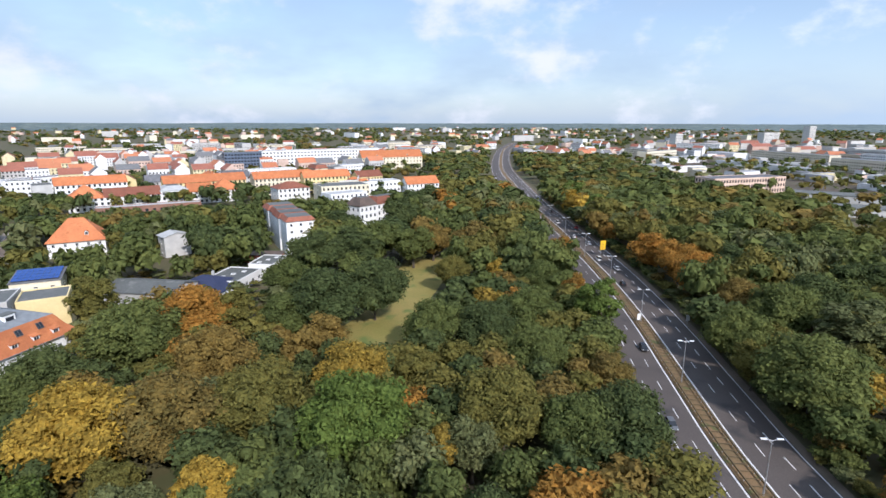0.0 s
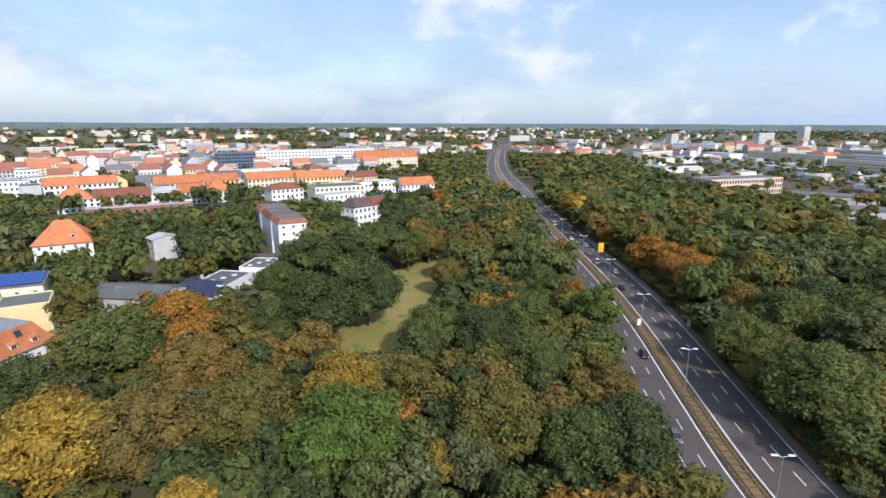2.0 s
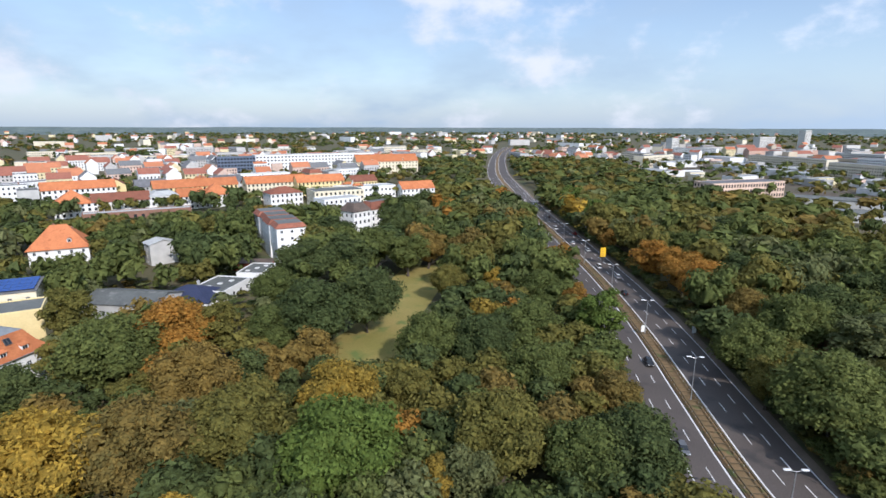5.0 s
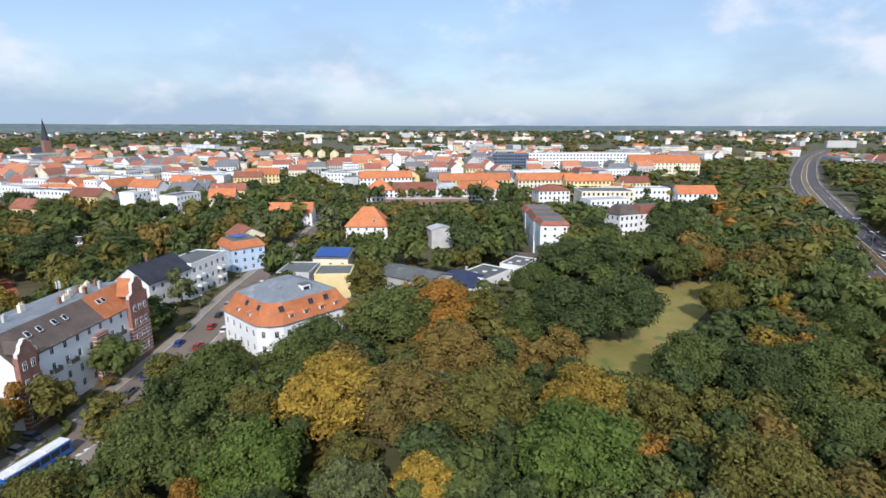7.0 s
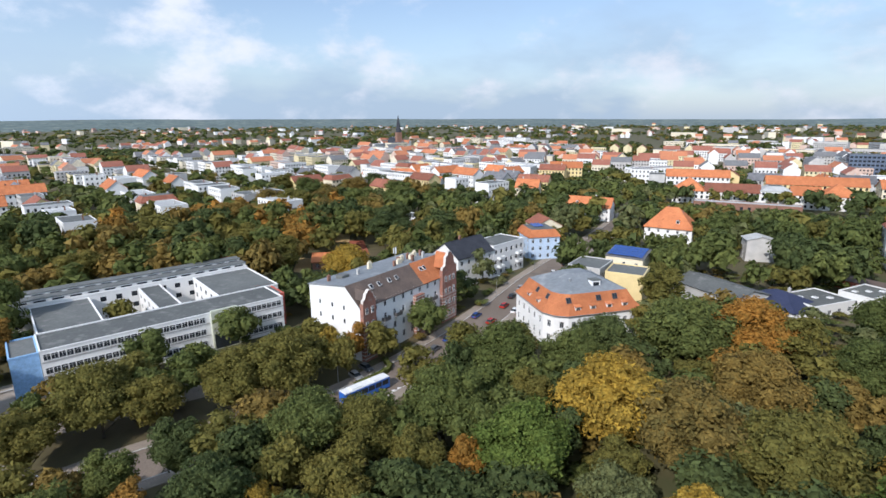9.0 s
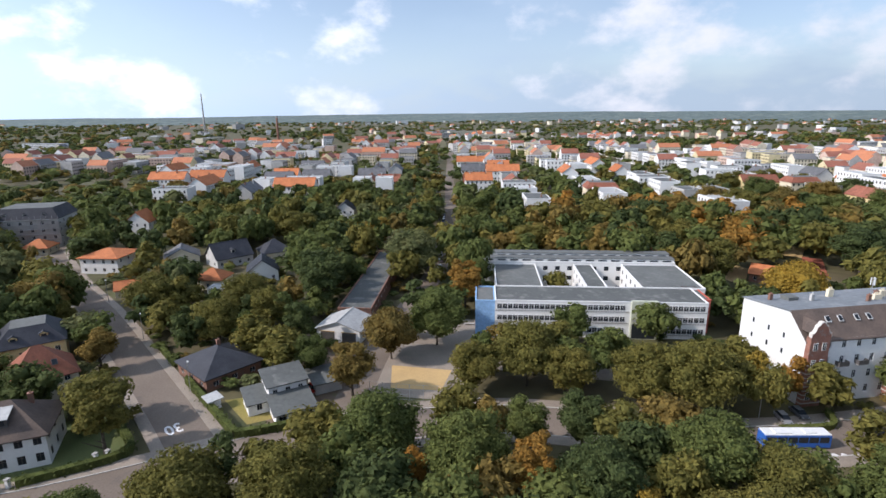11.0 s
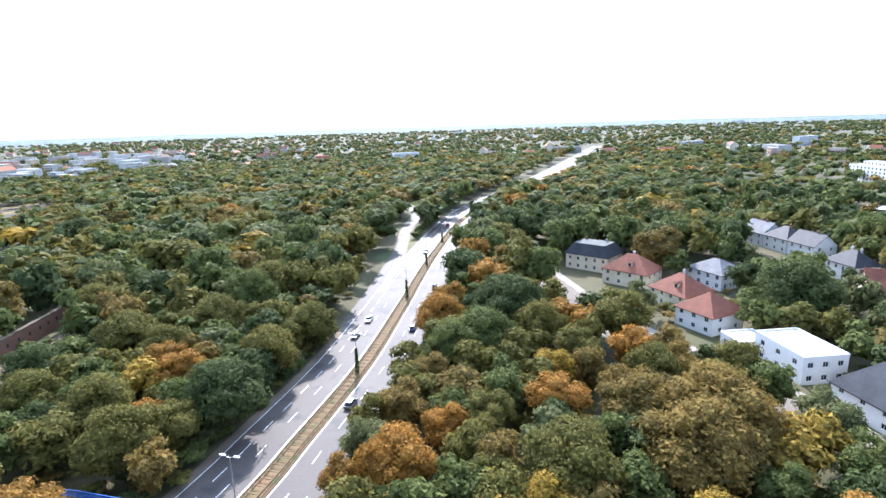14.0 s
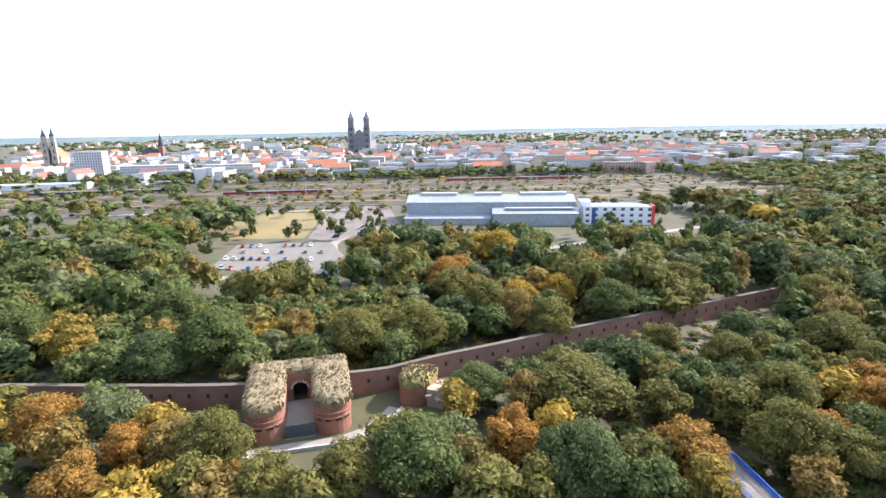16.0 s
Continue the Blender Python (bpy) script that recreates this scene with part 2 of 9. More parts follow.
SLATE_G = mat("grey_roof_tile", (0.16, 0.16, 0.165), (0.11, 0.11, 0.115), 0.3, 0.7, 0.5, courses=0.2, gloss=0.18, vary=0.2)
FELT = mat("flat_roof_felt", (0.115, 0.12, 0.112), (0.085, 0.09, 0.084), 0.15, 0.9, 0.2, spots=(0.15, 0.15, 0.14), vary=0.15)
FELT_L = mat("light_flat_roof", (0.43, 0.43, 0.41), (0.35, 0.35, 0.34), 0.15, 0.85, 0.2, vary=0.1)
GLASS = mat("window_glass", (0.02, 0.024, 0.03), (0.03, 0.035, 0.04), 0.6, 0.15, 0.0, gloss=0.2)
FRAME = mat("white_window_frame", (0.75, 0.75, 0.73), (0.68, 0.68, 0.66), 1.0, 0.5)
DARKFRAME = mat("dark_window_frame", (0.10, 0.09, 0.085), (0.07, 0.065, 0.06), 1.0, 0.5)
ASPHALT = mat("asphalt", (0.074, 0.060, 0.052), (0.096, 0.078, 0.067), 0.06, 0.73, 0.15, fine=60, spots=(0.044, 0.039, 0.037), gloss=0.42)
ASPHALT_W = mat("worn_asphalt", (0.155, 0.122, 0.096), (0.20, 0.16, 0.126), 0.05, 0.9, 0.2, fine=60, spots=(0.115, 0.095, 0.08), gloss=0.3)
PAVING = mat("paving", (0.29, 0.24, 0.19), (0.235, 0.195, 0.155), 0.12, 0.9, 0.2, fine=30, spots=(0.22, 0.19, 0.15))
KERB = mat("kerb_stone", (0.52, 0.50, 0.46), (0.42, 0.40, 0.37), 0.4, 0.9, 0.2)
PAINT = mat("road_paint", (0.74, 0.72, 0.70), (0.58, 0.56, 0.54), 0.8, 0.6, 0.05, fine=10)
LAWN = mat("lawn", (0.19, 0.165, 0.036), (0.26, 0.20, 0.058), 0.06, 0.95, 0.4, fine=40, spots=(0.11, 0.14, 0.03))
DRY = mat("dry_grass", (0.215, 0.148, 0.046), (0.15, 0.112, 0.036), 0.03, 0.95, 0.4, fine=40, spots=(0.11, 0.125, 0.045))
SAND = mat("sand", (0.55, 0.37, 0.16), (0.46, 0.31, 0.14), 0.2, 0.95, 0.3, fine=20)
SOIL = mat("soil", (0.17, 0.12, 0.08), (0.12, 0.09, 0.06), 0.1, 0.95, 0.4, fine=30, spots=(0.09, 0.10, 0.04))
BALLAST = mat("ballast", (0.092, 0.066, 0.049), (0.082, 0.066, 0.036), 0.02, 0.95, 0.4, fine=60, spots=(0.075, 0.078, 0.03))
CONC = mat("concrete", (0.42, 0.40, 0.37), (0.33, 0.31, 0.29), 0.3, 0.9, 0.2, fine=10)
STEEL = mat("galvanised_steel", (0.42, 0.42, 0.42), (0.34, 0.34, 0.34), 0.5, 0.45, 0.05, metal=0.6)
RUST = mat("weathered_rail", (0.16, 0.115, 0.058), (0.11, 0.082, 0.046), 0.7, 0.8, 0.1, metal=0.1, gloss=0.3)
BLUE_P = mat("blue_paint", (0.02, 0.13, 0.48), (0.02, 0.10, 0.40), 0.8, 0.4, 0.05)
YELLOW_P = mat("yellow_paint", (0.80, 0.48, 0.02), (0.72, 0.42, 0.02), 0.6, 0.5)
SIGN_W = mat("white_sign", (0.75, 0.75, 0.73), (0.66, 0.66, 0.64), 0.8, 0.5)
BLACK = mat("black_rubber", (0.015, 0.015, 0.016), (0.022, 0.022, 0.022), 2, 0.8)
CLAD = mat("metal_cladding", (0.33, 0.355, 0.365), (0.285, 0.31, 0.32), 0.1, 0.5, 0.6, metal=0.2, ribs=0.6)
CLAD_R = mat("metal_roof", (0.30, 0.31, 0.31), (0.25, 0.26, 0.26), 0.08, 0.55, 0.4, metal=0.3, ribs=0.8)
STONE_D = mat("dark_sandstone", (0.21, 0.19, 0.19), (0.16, 0.148, 0.15), 0.1, 0.9, 0.3)
SOLAR = mat("solar_glass", (0.02, 0.06, 0.22), (0.03, 0.08, 0.28), 0.6, 0.15, gloss=0.8)

# ---- building blocks ----
class Shape:
    """Collects the faces of one mesh, with a material slot for each."""

    def __init__(self):
        self.v, self.f, self.m = [], [], []

    def face(self, pts, slot=0):
        n = len(self.v)
        self.v += [tuple(p) for p in pts]
        self.f.append(tuple(range(n, n + len(pts))))
        self.m.append(slot)

    def box(self, x0, x1, y0, y1, z0, z1, slot=0, turn=None):
        p = [(x0, y0, z0), (x1, y0, z0), (x1, y1, z0), (x0, y1, z0), (x0, y0, z1), (x1, y0, z1), (x1, y1, z1), (x0, y1, z1)]
        if turn is not None:
            p = [tuple(turn @ Vector(q)) for q in p]
        n = len(self.v)
        self.v += p
        for f in ((3, 2, 1, 0), (4, 5, 6, 7), (0, 1, 5, 4), (1, 2, 6, 5), (2, 3, 7, 6), (3, 0, 4, 7)):
            self.f.append(tuple(n + i for i in f))
            self.m.append(slot)

    def bar(self, a, b, w, h=None, slot=0):
        """A square bar from a to b."""
        a, b = Vector(a), Vector(b)
        d = b - a
        self.box(-w / 2, w / 2, -(h or w) / 2, (h or w) / 2, 0, d.length, slot, Matrix.Translation(a) @ d.to_track_quat("Z", "Y").to_matrix().to_4x4())

    def tube(self, a, b, r0, r1, n=8, slot=0, caps=True):
        a, b = Vector(a), Vector(b)
        q = (b - a).to_track_quat("Z", "Y")
        k = len(self.v)
        for c, r in ((a, r0), (b, r1)):
            self.v += [tuple(c + q @ Vector((r * math.cos(2 * math.pi * i / n), r * math.sin(2 * math.pi * i / n), 0))) for i in range(n)]
        for i in range(n):
            self.f.append((k + i, k + (i + 1) % n, k + n + (i + 1) % n, k + n + i)); self.m.append(slot)
        if caps:
            self.f.append(tuple(range(k + n, k + 2 * n))); self.m.append(slot)
            self.f.append(tuple(range(k + n - 1, k - 1, -1))); self.m.append(slot)

    def prism(self, poly, z0, z1, slot=0, top=None):
        """An upright prism over a counter-clockwise outline."""
        n = len(poly)
        self.face([(x, y, z1) for x, y in poly], slot if top is None else top)
        self.face([(x, y, z0) for x, y in reversed(poly)], slot)
        for i in range(n):
            (x0, y0), (x1, y1) = poly[i], poly[(i + 1) % n]
            self.face([(x0, y0, z0), (x1, y1, z0), (x1, y1, z1), (x0, y0, z1)], slot)

    def mesh(self, name, mats):
        me = bpy.data.meshes.new(name)
        me.from_pydata(self.v, [], self.f)
        for k in mats:
            me.materials.append(k)
        if len(mats) > 1:
            me.polygons.foreach_set("material_index", self.m)
        return me


def part(name, shape, material, parent=None, label="", at=None, kind=""):
    """Links a shape (or ready mesh) as ONE mesh object under a thing or a part."""
    me = shape if isinstance(shape, bpy.types.Mesh) else shape.mesh(name, material if isinstance(material, (list, tuple)) else [material])
    ob = new(name, me)
    if parent is not None:
        ob.parent = parent
    if at is not None:
        ob.matrix_basis = at
    return tagged(ob, label, kind=kind)


def thing(name, m, label, category, group="", kind=""):
    ob = new(name)
    ob.matrix_basis = m
    ob.empty_display_size = 0.5
    return tagged(ob, label, category, group, kind)


WINDOWS = {}
FOOT = []      # plans that trees keep clear of: x, y, half w, half d, turn


def lattice(us, vs, deep):
    """One connected grating in the x-z plane: every second cell both ways is open."""
    s, ids = Shape(), {}
    def at(i, y, k):
        key = (i, y, k)
        if key not in ids:
            ids[key] = len(s.v); s.v.append((us[i], y, vs[k]))
        return ids[key]
    solid = lambda i, k: 0 <= i < len(us) - 1 and 0 <= k < len(vs) - 1 and not (i % 2 and k % 2)
    for i in range(len(us) - 1):
        for k in range(len(vs) - 1):
            if not solid(i, k):
                continue
            s.f.append((at(i, -deep, k), at(i + 1, -deep, k), at(i + 1, -deep, k + 1), at(i, -deep, k + 1)))
            s.f.append((at(i, deep, k + 1), at(i + 1, deep, k + 1), at(i + 1, deep, k), at(i, deep, k)))
            for di, dk, a, b in ((-1, 0, (i, k + 1), (i, k)), (1, 0, (i + 1, k), (i + 1, k + 1)), (0, -1, (i, k), (i + 1, k)), (0, 1, (i + 1, k + 1), (i, k + 1))):
                if not solid(i + di, k + dk):
                    s.f.append((at(a[0], -deep, a[1]), at(a[0], deep, a[1]), at(b[0], deep, b[1]), at(b[0], -deep, b[1])))
    s.m = [0] * len(s.f)
    return s


def window_mesh(w, h, dark=False):
    """Frame and mullions, and the pane behind them, as two shared meshes; the outer side is -y."""
    key = (round(w, 2), round(h, 2), dark)
    if key not in WINDOWS:
        e = 0.055
        us = [-w / 2, -w / 2 + e] + ([-0.025, 0.025] if w > 0.9 else []) + [w / 2 - e, w / 2]
        vs = [-h / 2, -h / 2 + e] + ([h * 0.18, h * 0.18 + 0.045] if h > 1.4 else []) + [h / 2 - e, h / 2]
        s = lattice(us, vs, 0.04)
        g = Shape()
        g.box(-w / 2 + 0.02, w / 2 - 0.02, 0.0, 0.02, -h / 2 + 0.02, h / 2 - 0.02)
        WINDOWS[key] = s.mesh("window", [DARKFRAME if dark else FRAME]), g.mesh("pane", [GLASS])
    return WINDOWS[key]


def wall_face(s, p0, p1, z0, z1, ops, deep=0.22, slot=0):
    """One side of a wall, seen from outside from p0 (left) to p1 (right), with recessed openings (u0, u1, v0, v1)."""
    p0, p1 = Vector((*p0, 0)), Vector((*p1, 0))
    d = (p1 - p0); length = d.length; d /= length
    inn = Vector((-d.y, d.x, 0))
    P = lambda u, v, k=0.0: tuple(p0 + d * u + inn * k + Vector((0, 0, v)))
    us = sorted({0, length, *[o[0] for o in ops], *[o[1] for o in ops]})
    vs = sorted({z0, z1, *[o[2] for o in ops], *[o[3] for o in ops]})
    for v0, v1 in zip(vs, vs[1:]):
        run = None
        for u0, u1 in zip(us, us[1:]):
            hole = any(o[0] <= u0 + 1e-6 and u1 <= o[1] + 1e-6 and o[2] <= v0 + 1e-6 and v1 <= o[3] + 1e-6 for o in ops)
            if hole:
                if run is not None:
                    s.face([P(run, v0), P(u0, v0), P(u0, v1), P(run, v1)], slot); run = None
            elif run is None:
                run = u0
        if run is not None:
            s.face([P(run, v0), P(length, v0), P(length, v1), P(run, v1)], slot)
    for a, b, c, e in ops:
        s.face([P(a, c), P(b, c), P(b, c, deep), P(a, c, deep)], slot)
        s.face([P(a, e, deep), P(b, e, deep), P(b, e), P(a, e)], slot)
        s.face([P(a, c, deep), P(a, e, deep), P(a, e), P(a, c)], slot)
        s.face([P(b, c), P(b, e), P(b, e, deep), P(b, c, deep)], slot)


def slab(s, pts, thick, slot=0):
    """A roof plane with thickness: pts counter-clockwise from above."""
    low = [(x, y, z - thick) for x, y, z in pts]
    s.face(pts, slot)
    s.face(low[::-1], slot)
    for i in range(len(pts)):
        j = (i + 1) % len(pts)
        s.face([low[i], low[j], pts[j], pts[i]], slot)


def roof_shape(kind, w, d, eave, ridge, over=0.5, thick=0.22, cut=0.35):
    """Roof over a w x d plan: gable (ridge along x), gable_y, hip, mansard, flat, shed."""
    s = Shape()
    X, Y = w / 2 + over, d / 2 + over
    if kind == "gable":
        e = eave - (ridge - eave) * over / (d / 2)
        slab(s, [(-X, -Y, e), (X, -Y, e), (X, 0, ridge), (-X, 0, ridge)], thick)
        slab(s, [(X, Y, e), (-X, Y, e), (-X, 0, ridge), (X, 0, ridge)], thick)
        s.box(-X, X, -0.14, 0.14, ridge - 0.05, ridge + 0.10)
    elif kind == "gable_y":
        e = eave - (ridge - eave) * over / (w / 2)
        slab(s, [(-X, Y, e), (-X, -Y, e), (0, -Y, ridge), (0, Y, ridge)], thick)
        slab(s, [(X, -Y, e), (X, Y, e), (0, Y, ridge), (0, -Y, ridge)], thick)
        s.box(-0.14, 0.14, -Y, Y, ridge - 0.05, ridge + 0.10)
    elif kind == "hip":
        k = max(0.0, (w - d) / 2); l = max(0.0, (d - w) / 2)
        a, b = (-k, -l, ridge), (k, l, ridge)
        e = eave - (ridge - eave) * over / (min(w, d) / 2)
        if w >= d:
            slab(s, [(-X, -Y, e), (X, -Y, e), b, a], thick); slab(s, [(X, Y, e), (-X, Y, e), a, b], thick)
            slab(s, [(X, -Y, e), (X, Y, e), b], thick); slab(s, [(-X, Y, e), (-X, -Y, e), a], thick)
        else:
            slab(s, [(-X, Y, e), (-X, -Y, e), a, b], thick); slab(s, [(X, -Y, e), (X, Y, e), b, a], thick)
            slab(s, [(-X, -Y, e), (X, -Y, e), a], thick); slab(s, [(X, Y, e), (-X, Y, e), b], thick)
    elif kind == "mansard":
        c = cut * min(w, d)
        o = [(-X, -Y, eave), (X, -Y, eave), (X, Y, eave), (-X, Y, eave)]
        t = [(-X + c, -Y + c, ridge), (X - c, -Y + c, ridge), (X - c, Y - c, ridge), (-X + c, Y - c, ridge)]
        for i in range(4):
            j = (i + 1) % 4
            s.face([o[i], o[j], t[j], t[i]], 0)
        s.face(t, 1)
        s.face([(x, y, z - 0.15) for x, y, z in o][::-1], 0)
        for i in range(4):
            j = (i + 1) % 4
            s.face([(o[i][0], o[i][1], eave - 0.15), (o[j][0], o[j][1], eave - 0.15), o[j], o[i]], 0)
    elif kind == "berlin":
        # steep tiled front slope, shallow felt slope behind
        f = -d / 2 + 5.0
        slab(s, [(-X, -Y, eave - 0.3), (X, -Y, eave - 0.3), (X, f, ridge), (-X, f, ridge)], thick)
        slab(s, [(X, Y, ridge - 1.8), (-X, Y, ridge - 1.8), (-X, f, ridge), (X, f, ridge)], thick, 1)
    elif kind == "shed":
        slab(s, [(-X, -Y, eave), (X, -Y, eave), (X, Y, ridge), (-X, Y, ridge)], thick)
    else:
        x, y, p = w / 2 + 0.06, d / 2 + 0.06, 0.35
        s.face([(-x + p, -y + p, eave + 0.05), (x - p, -y + p, eave + 0.05), (x - p, y - p, eave + 0.05), (-x + p, y - p, eave + 0.05)], 0)
        for a, b, c, e in ((-x, x, -y, -y + p), (-x, x, y - p, y), (-x, -x + p, -y + p, y - p), (x - p, x, -y + p, y - p)):
            s.box(a, b, c, e, eave - 0.1, eave + 0.35, 1)
    return s


def rows_of(length, n, w):
    """Even window places along a wall."""
    return [length * (i + 0.5) / n - w / 2 for i in range(n)] if n else []


def house(name, centre, turn, w, d, eave, roof, ridge, wall_m, roof_m, label, category="house", floors=2, nx=4, ny=2, win=(1.1, 1.4), base=0.0,
          chimneys=(), dormers=(), skylights=(), group="", near=True, dark=False, blank=(), top_m=None, plinth=None, over=0.5, first=0.9, cut=0.3):
    """A building as one thing: wall, roof, each window, chimneys, dormers, skylights. turn: degrees of its long front; blank: sides 0 to 3 with no windows."""
    root = thing(name, pose(*centre, base, 0, 0, turn), label, category, group)
    FOOT.append((*centre, w / 2, d / 2, turn))
    s = Shape()
    c = [(-w / 2, -d / 2), (w / 2, -d / 2), (w / 2, d / 2), (-w / 2, d / 2)]
    high = (eave - 0.2) / floors
    spots = []
    for side in range(4):
        p0, p1 = c[side], c[(side + 1) % 4]
        length = w if side % 2 == 0 else d
        n = 0 if side in blank else (nx if side % 2 == 0 else ny)
        ops = []
        for k in range(floors):
            z = first + k * high
            top = min(z + win[1], eave - 0.25)
            for u in rows_of(length, n, win[0]):
                ops.append((u, u + win[0], z, top))
                dx, dy = (p1[0] - p0[0]) / length, (p1[1] - p0[1]) / length
                spots.append((p0[0] + dx * (u + win[0] / 2) - dy * 0.16, p0[1] + dy * (u + win[0] / 2) + dx * 0.16, z + win[1] / 2, side * 90))
        wall_face(s, p0, p1, 0, eave, ops)
    if roof == "gable":
        s.face([(w / 2, -d / 2, eave), (w / 2, d / 2, eave), (w / 2, 0, ridge - 0.15)]); s.face([(-w / 2, d / 2, eave), (-w / 2, -d / 2, eave), (-w / 2, 0, ridge - 0.15)])
    elif roof == "berlin":
        f = -d / 2 + 5.0
        for x in (w / 2, -w / 2):
            q = [(x, -d / 2, eave), (x, d / 2, eave), (x, d / 2, ridge - 1.95), (x, f, ridge - 0.2)]
            s.face(q if x > 0 else q[::-1])
        s.face([(w / 2, d / 2, eave), (-w / 2, d / 2, eave), (-w / 2, d / 2, ridge - 1.95), (w / 2, d / 2, ridge - 1.95)])
    elif roof == "gable_y":
        s.face([(-w / 2, -d / 2, eave), (w / 2, -d / 2, eave), (0, -d / 2, ridge - 0.15)]); s.face([(w / 2, d / 2, eave), (-w / 2, d / 2, eave), (0, d / 2, ridge - 0.15)])
    part("wall", s, wall_m, root)
    if plinth:
        p = Shape()
        p.box(-w / 2 - 0.03, w / 2 + 0.03, -d / 2 - 0.03, d / 2 + 0.03, 0, 0.55)
        part("plinth", p, plinth, root)
    part("roof", roof_shape(roof, w, d, eave, ridge, over, cut=cut), [roof_m, top_m or (FELT if roof == "mansard" else wall_m)], root)
    fm, gm = window_mesh(win[0], win[1], dark)
    if near:
        for x, y, z, a in spots:
            o = part("window", fm, None, root, at=pose(x, y, z, 0, 0, a))
            part("pane", gm, None, o)
    else:
        g = Shape()
        for x, y, z, a in spots:
            g.box(-win[0] / 2, win[0] / 2, -0.02, 0.02, -win[1] / 2, win[1] / 2, 0, pose(x, y, z, 0, 0, a))
        if spots:
            part("glazing", g, GLASS, root, "dark window panes in rows", kind="stuff")
    for x, y, z in chimneys:
        k = Shape(); k.box(-0.4, 0.4, -0.3, 0.3, -1.5, 1.0); k.box(-0.47, 0.47, -0.37, 0.37, 1.0, 1.15); k.tube((0, 0, 1.15), (0, 0, 1.5), 0.14, 0.12, 8)
        part("chimney", k, BRICK if (x * 7 + y) % 2 < 1 else GREY_W, root, at=pose(x, y, z))
    for x, y, z, a in dormers:
        k = Shape()
        k.box(-0.8, 0.8, 0, 2.4, -0.2, 1.5, 0); k.box(-0.55, 0.55, -0.03, 0.0, 0.2, 1.3, 2)
        slab(k, [(-1.0, -0.25, 1.5), (0, -0.25, 2.1), (0, 2.6, 2.1), (-1.0, 2.6, 1.5)], 0.12, 1); slab(k, [(0, -0.25, 2.1), (1.0, -0.25, 1.5), (1.0, 2.6, 1.5), (0, 2.6, 2.1)], 0.12, 1)
        k.face([(-0.8, 0, 1.5), (0.8, 0, 1.5), (0, 0, 2.0)], 0)
        part("dormer", k, [wall_m, roof_m, GLASS], root, at=pose(x, y, z, 0, 0, a))
    for x, y, z, tilt, a in skylights:
        k = Shape(); k.box(-0.55, 0.55, -0.7, 0.7, 0, 0.12, 0); k.box(-0.45, 0.45, -0.6, 0.6, 0.12, 0.135, 1)
        part("skylight", k, [DARKFRAME, GLASS], root, at=pose(x, y, z, 0, 0, a) @ pose(0, 0, 0, tilt, 0, 0))
    return root


def front(a, turn, w, d):
    """The centre of a w x d plan whose front runs from its left end a in the direction turn."""
    t = radians(turn)
    return (a[0] + math.cos(t) * w / 2 - math.sin(t) * d / 2, a[1] + math.sin(t) * w / 2 + math.cos(t) * d / 2)


# lines in the plan
def spline(pts, step=6.0):
    """A smooth line through the points, in steps of about that many metres."""
    pts = [Vector((*p, 0)) for p in pts]
    pts = [2 * pts[0] - pts[1], *pts, 2 * pts[-1] - pts[-2]]
    out = []
    for i in range(1, len(pts) - 2):
        a, b, c, d = pts[i - 1:i + 3]
        n = max(1, int((c - b).length / step))
        for k in range(n):
            t = k / n
            out.append(0.5 * (2 * b + (c - a) * t + (2 * a - 5 * b + 4 * c - d) * t * t + (3 * b - a - 3 * c + d) * t ** 3))
    out.append(pts[-2])
    return out


def sides(line):
    """For every point of a line the unit way to its right."""
    out = []
    for i in range(len(line)):
        d = (line[min(i + 1, len(line) - 1)] - line[max(i - 1, 0)]).normalized()
        out.append(Vector((d.y, -d.x, 0)))
    return out


def ribbon(line, left, right, z, height=0.0, s=None, slot=0):
    """A strip along a line between two offsets (to its right: positive), flat or, with a height, as a raised band."""
    s = s or Shape()
    n = sides(line)
    f = (lambda o, i: o(line[i]) if callable(o) else o)
    a = [p + r * f(left, i) for i, (p, r) in enumerate(zip(line, n))]
    b = [p + r * f(right, i) for i, (p, r) in enumerate(zip(line, n))]
    for i in range(len(line) - 1):
        t = z + height
        s.face([(a[i].x, a[i].y, t), (b[i].x, b[i].y, t), (b[i + 1].x, b[i + 1].y, t), (a[i + 1].x, a[i + 1].y, t)], slot)
        if height:
            s.face([(b[i].x, b[i].y, z), (b[i + 1].x, b[i + 1].y, z), (b[i + 1].x, b[i + 1].y, t), (b[i].x, b[i].y, t)], slot)
            s.face([(a[i + 1].x, a[i + 1].y, z), (a[i].x, a[i].y, z), (a[i].x, a[i].y, t), (a[i + 1].x, a[i + 1].y, t)], slot)
    return s


def dashes(line, offset, z, long, gap, width, s=None):
    """Broken road marks along a line."""
    s = s or Shape()
    n, run, i = sides(line), 0.0, 0
    for i in range(len(line) - 1):
        a, b = line[i], line[i + 1]
        size = (b - a).length
        u = 0.0
        while u < size:
            phase = (run + u) % (long + gap)
            take = min(size - u, (long - phase) if phase < long else (long + gap - phase))
            if phase < long:
                d = (b - a) / size
                r = n[i]
                o = offset(a) if callable(offset) else offset
                p, q = a + d * u + r * o, a + d * (u + take) + r * o
                s.face([(*(p - r * width / 2).xy, z), (*(p + r * width / 2).xy, z), (*(q + r * width / 2).xy, z), (*(q - r * width / 2).xy, z)])
            u += take + 1e-6
        run += size
    return s


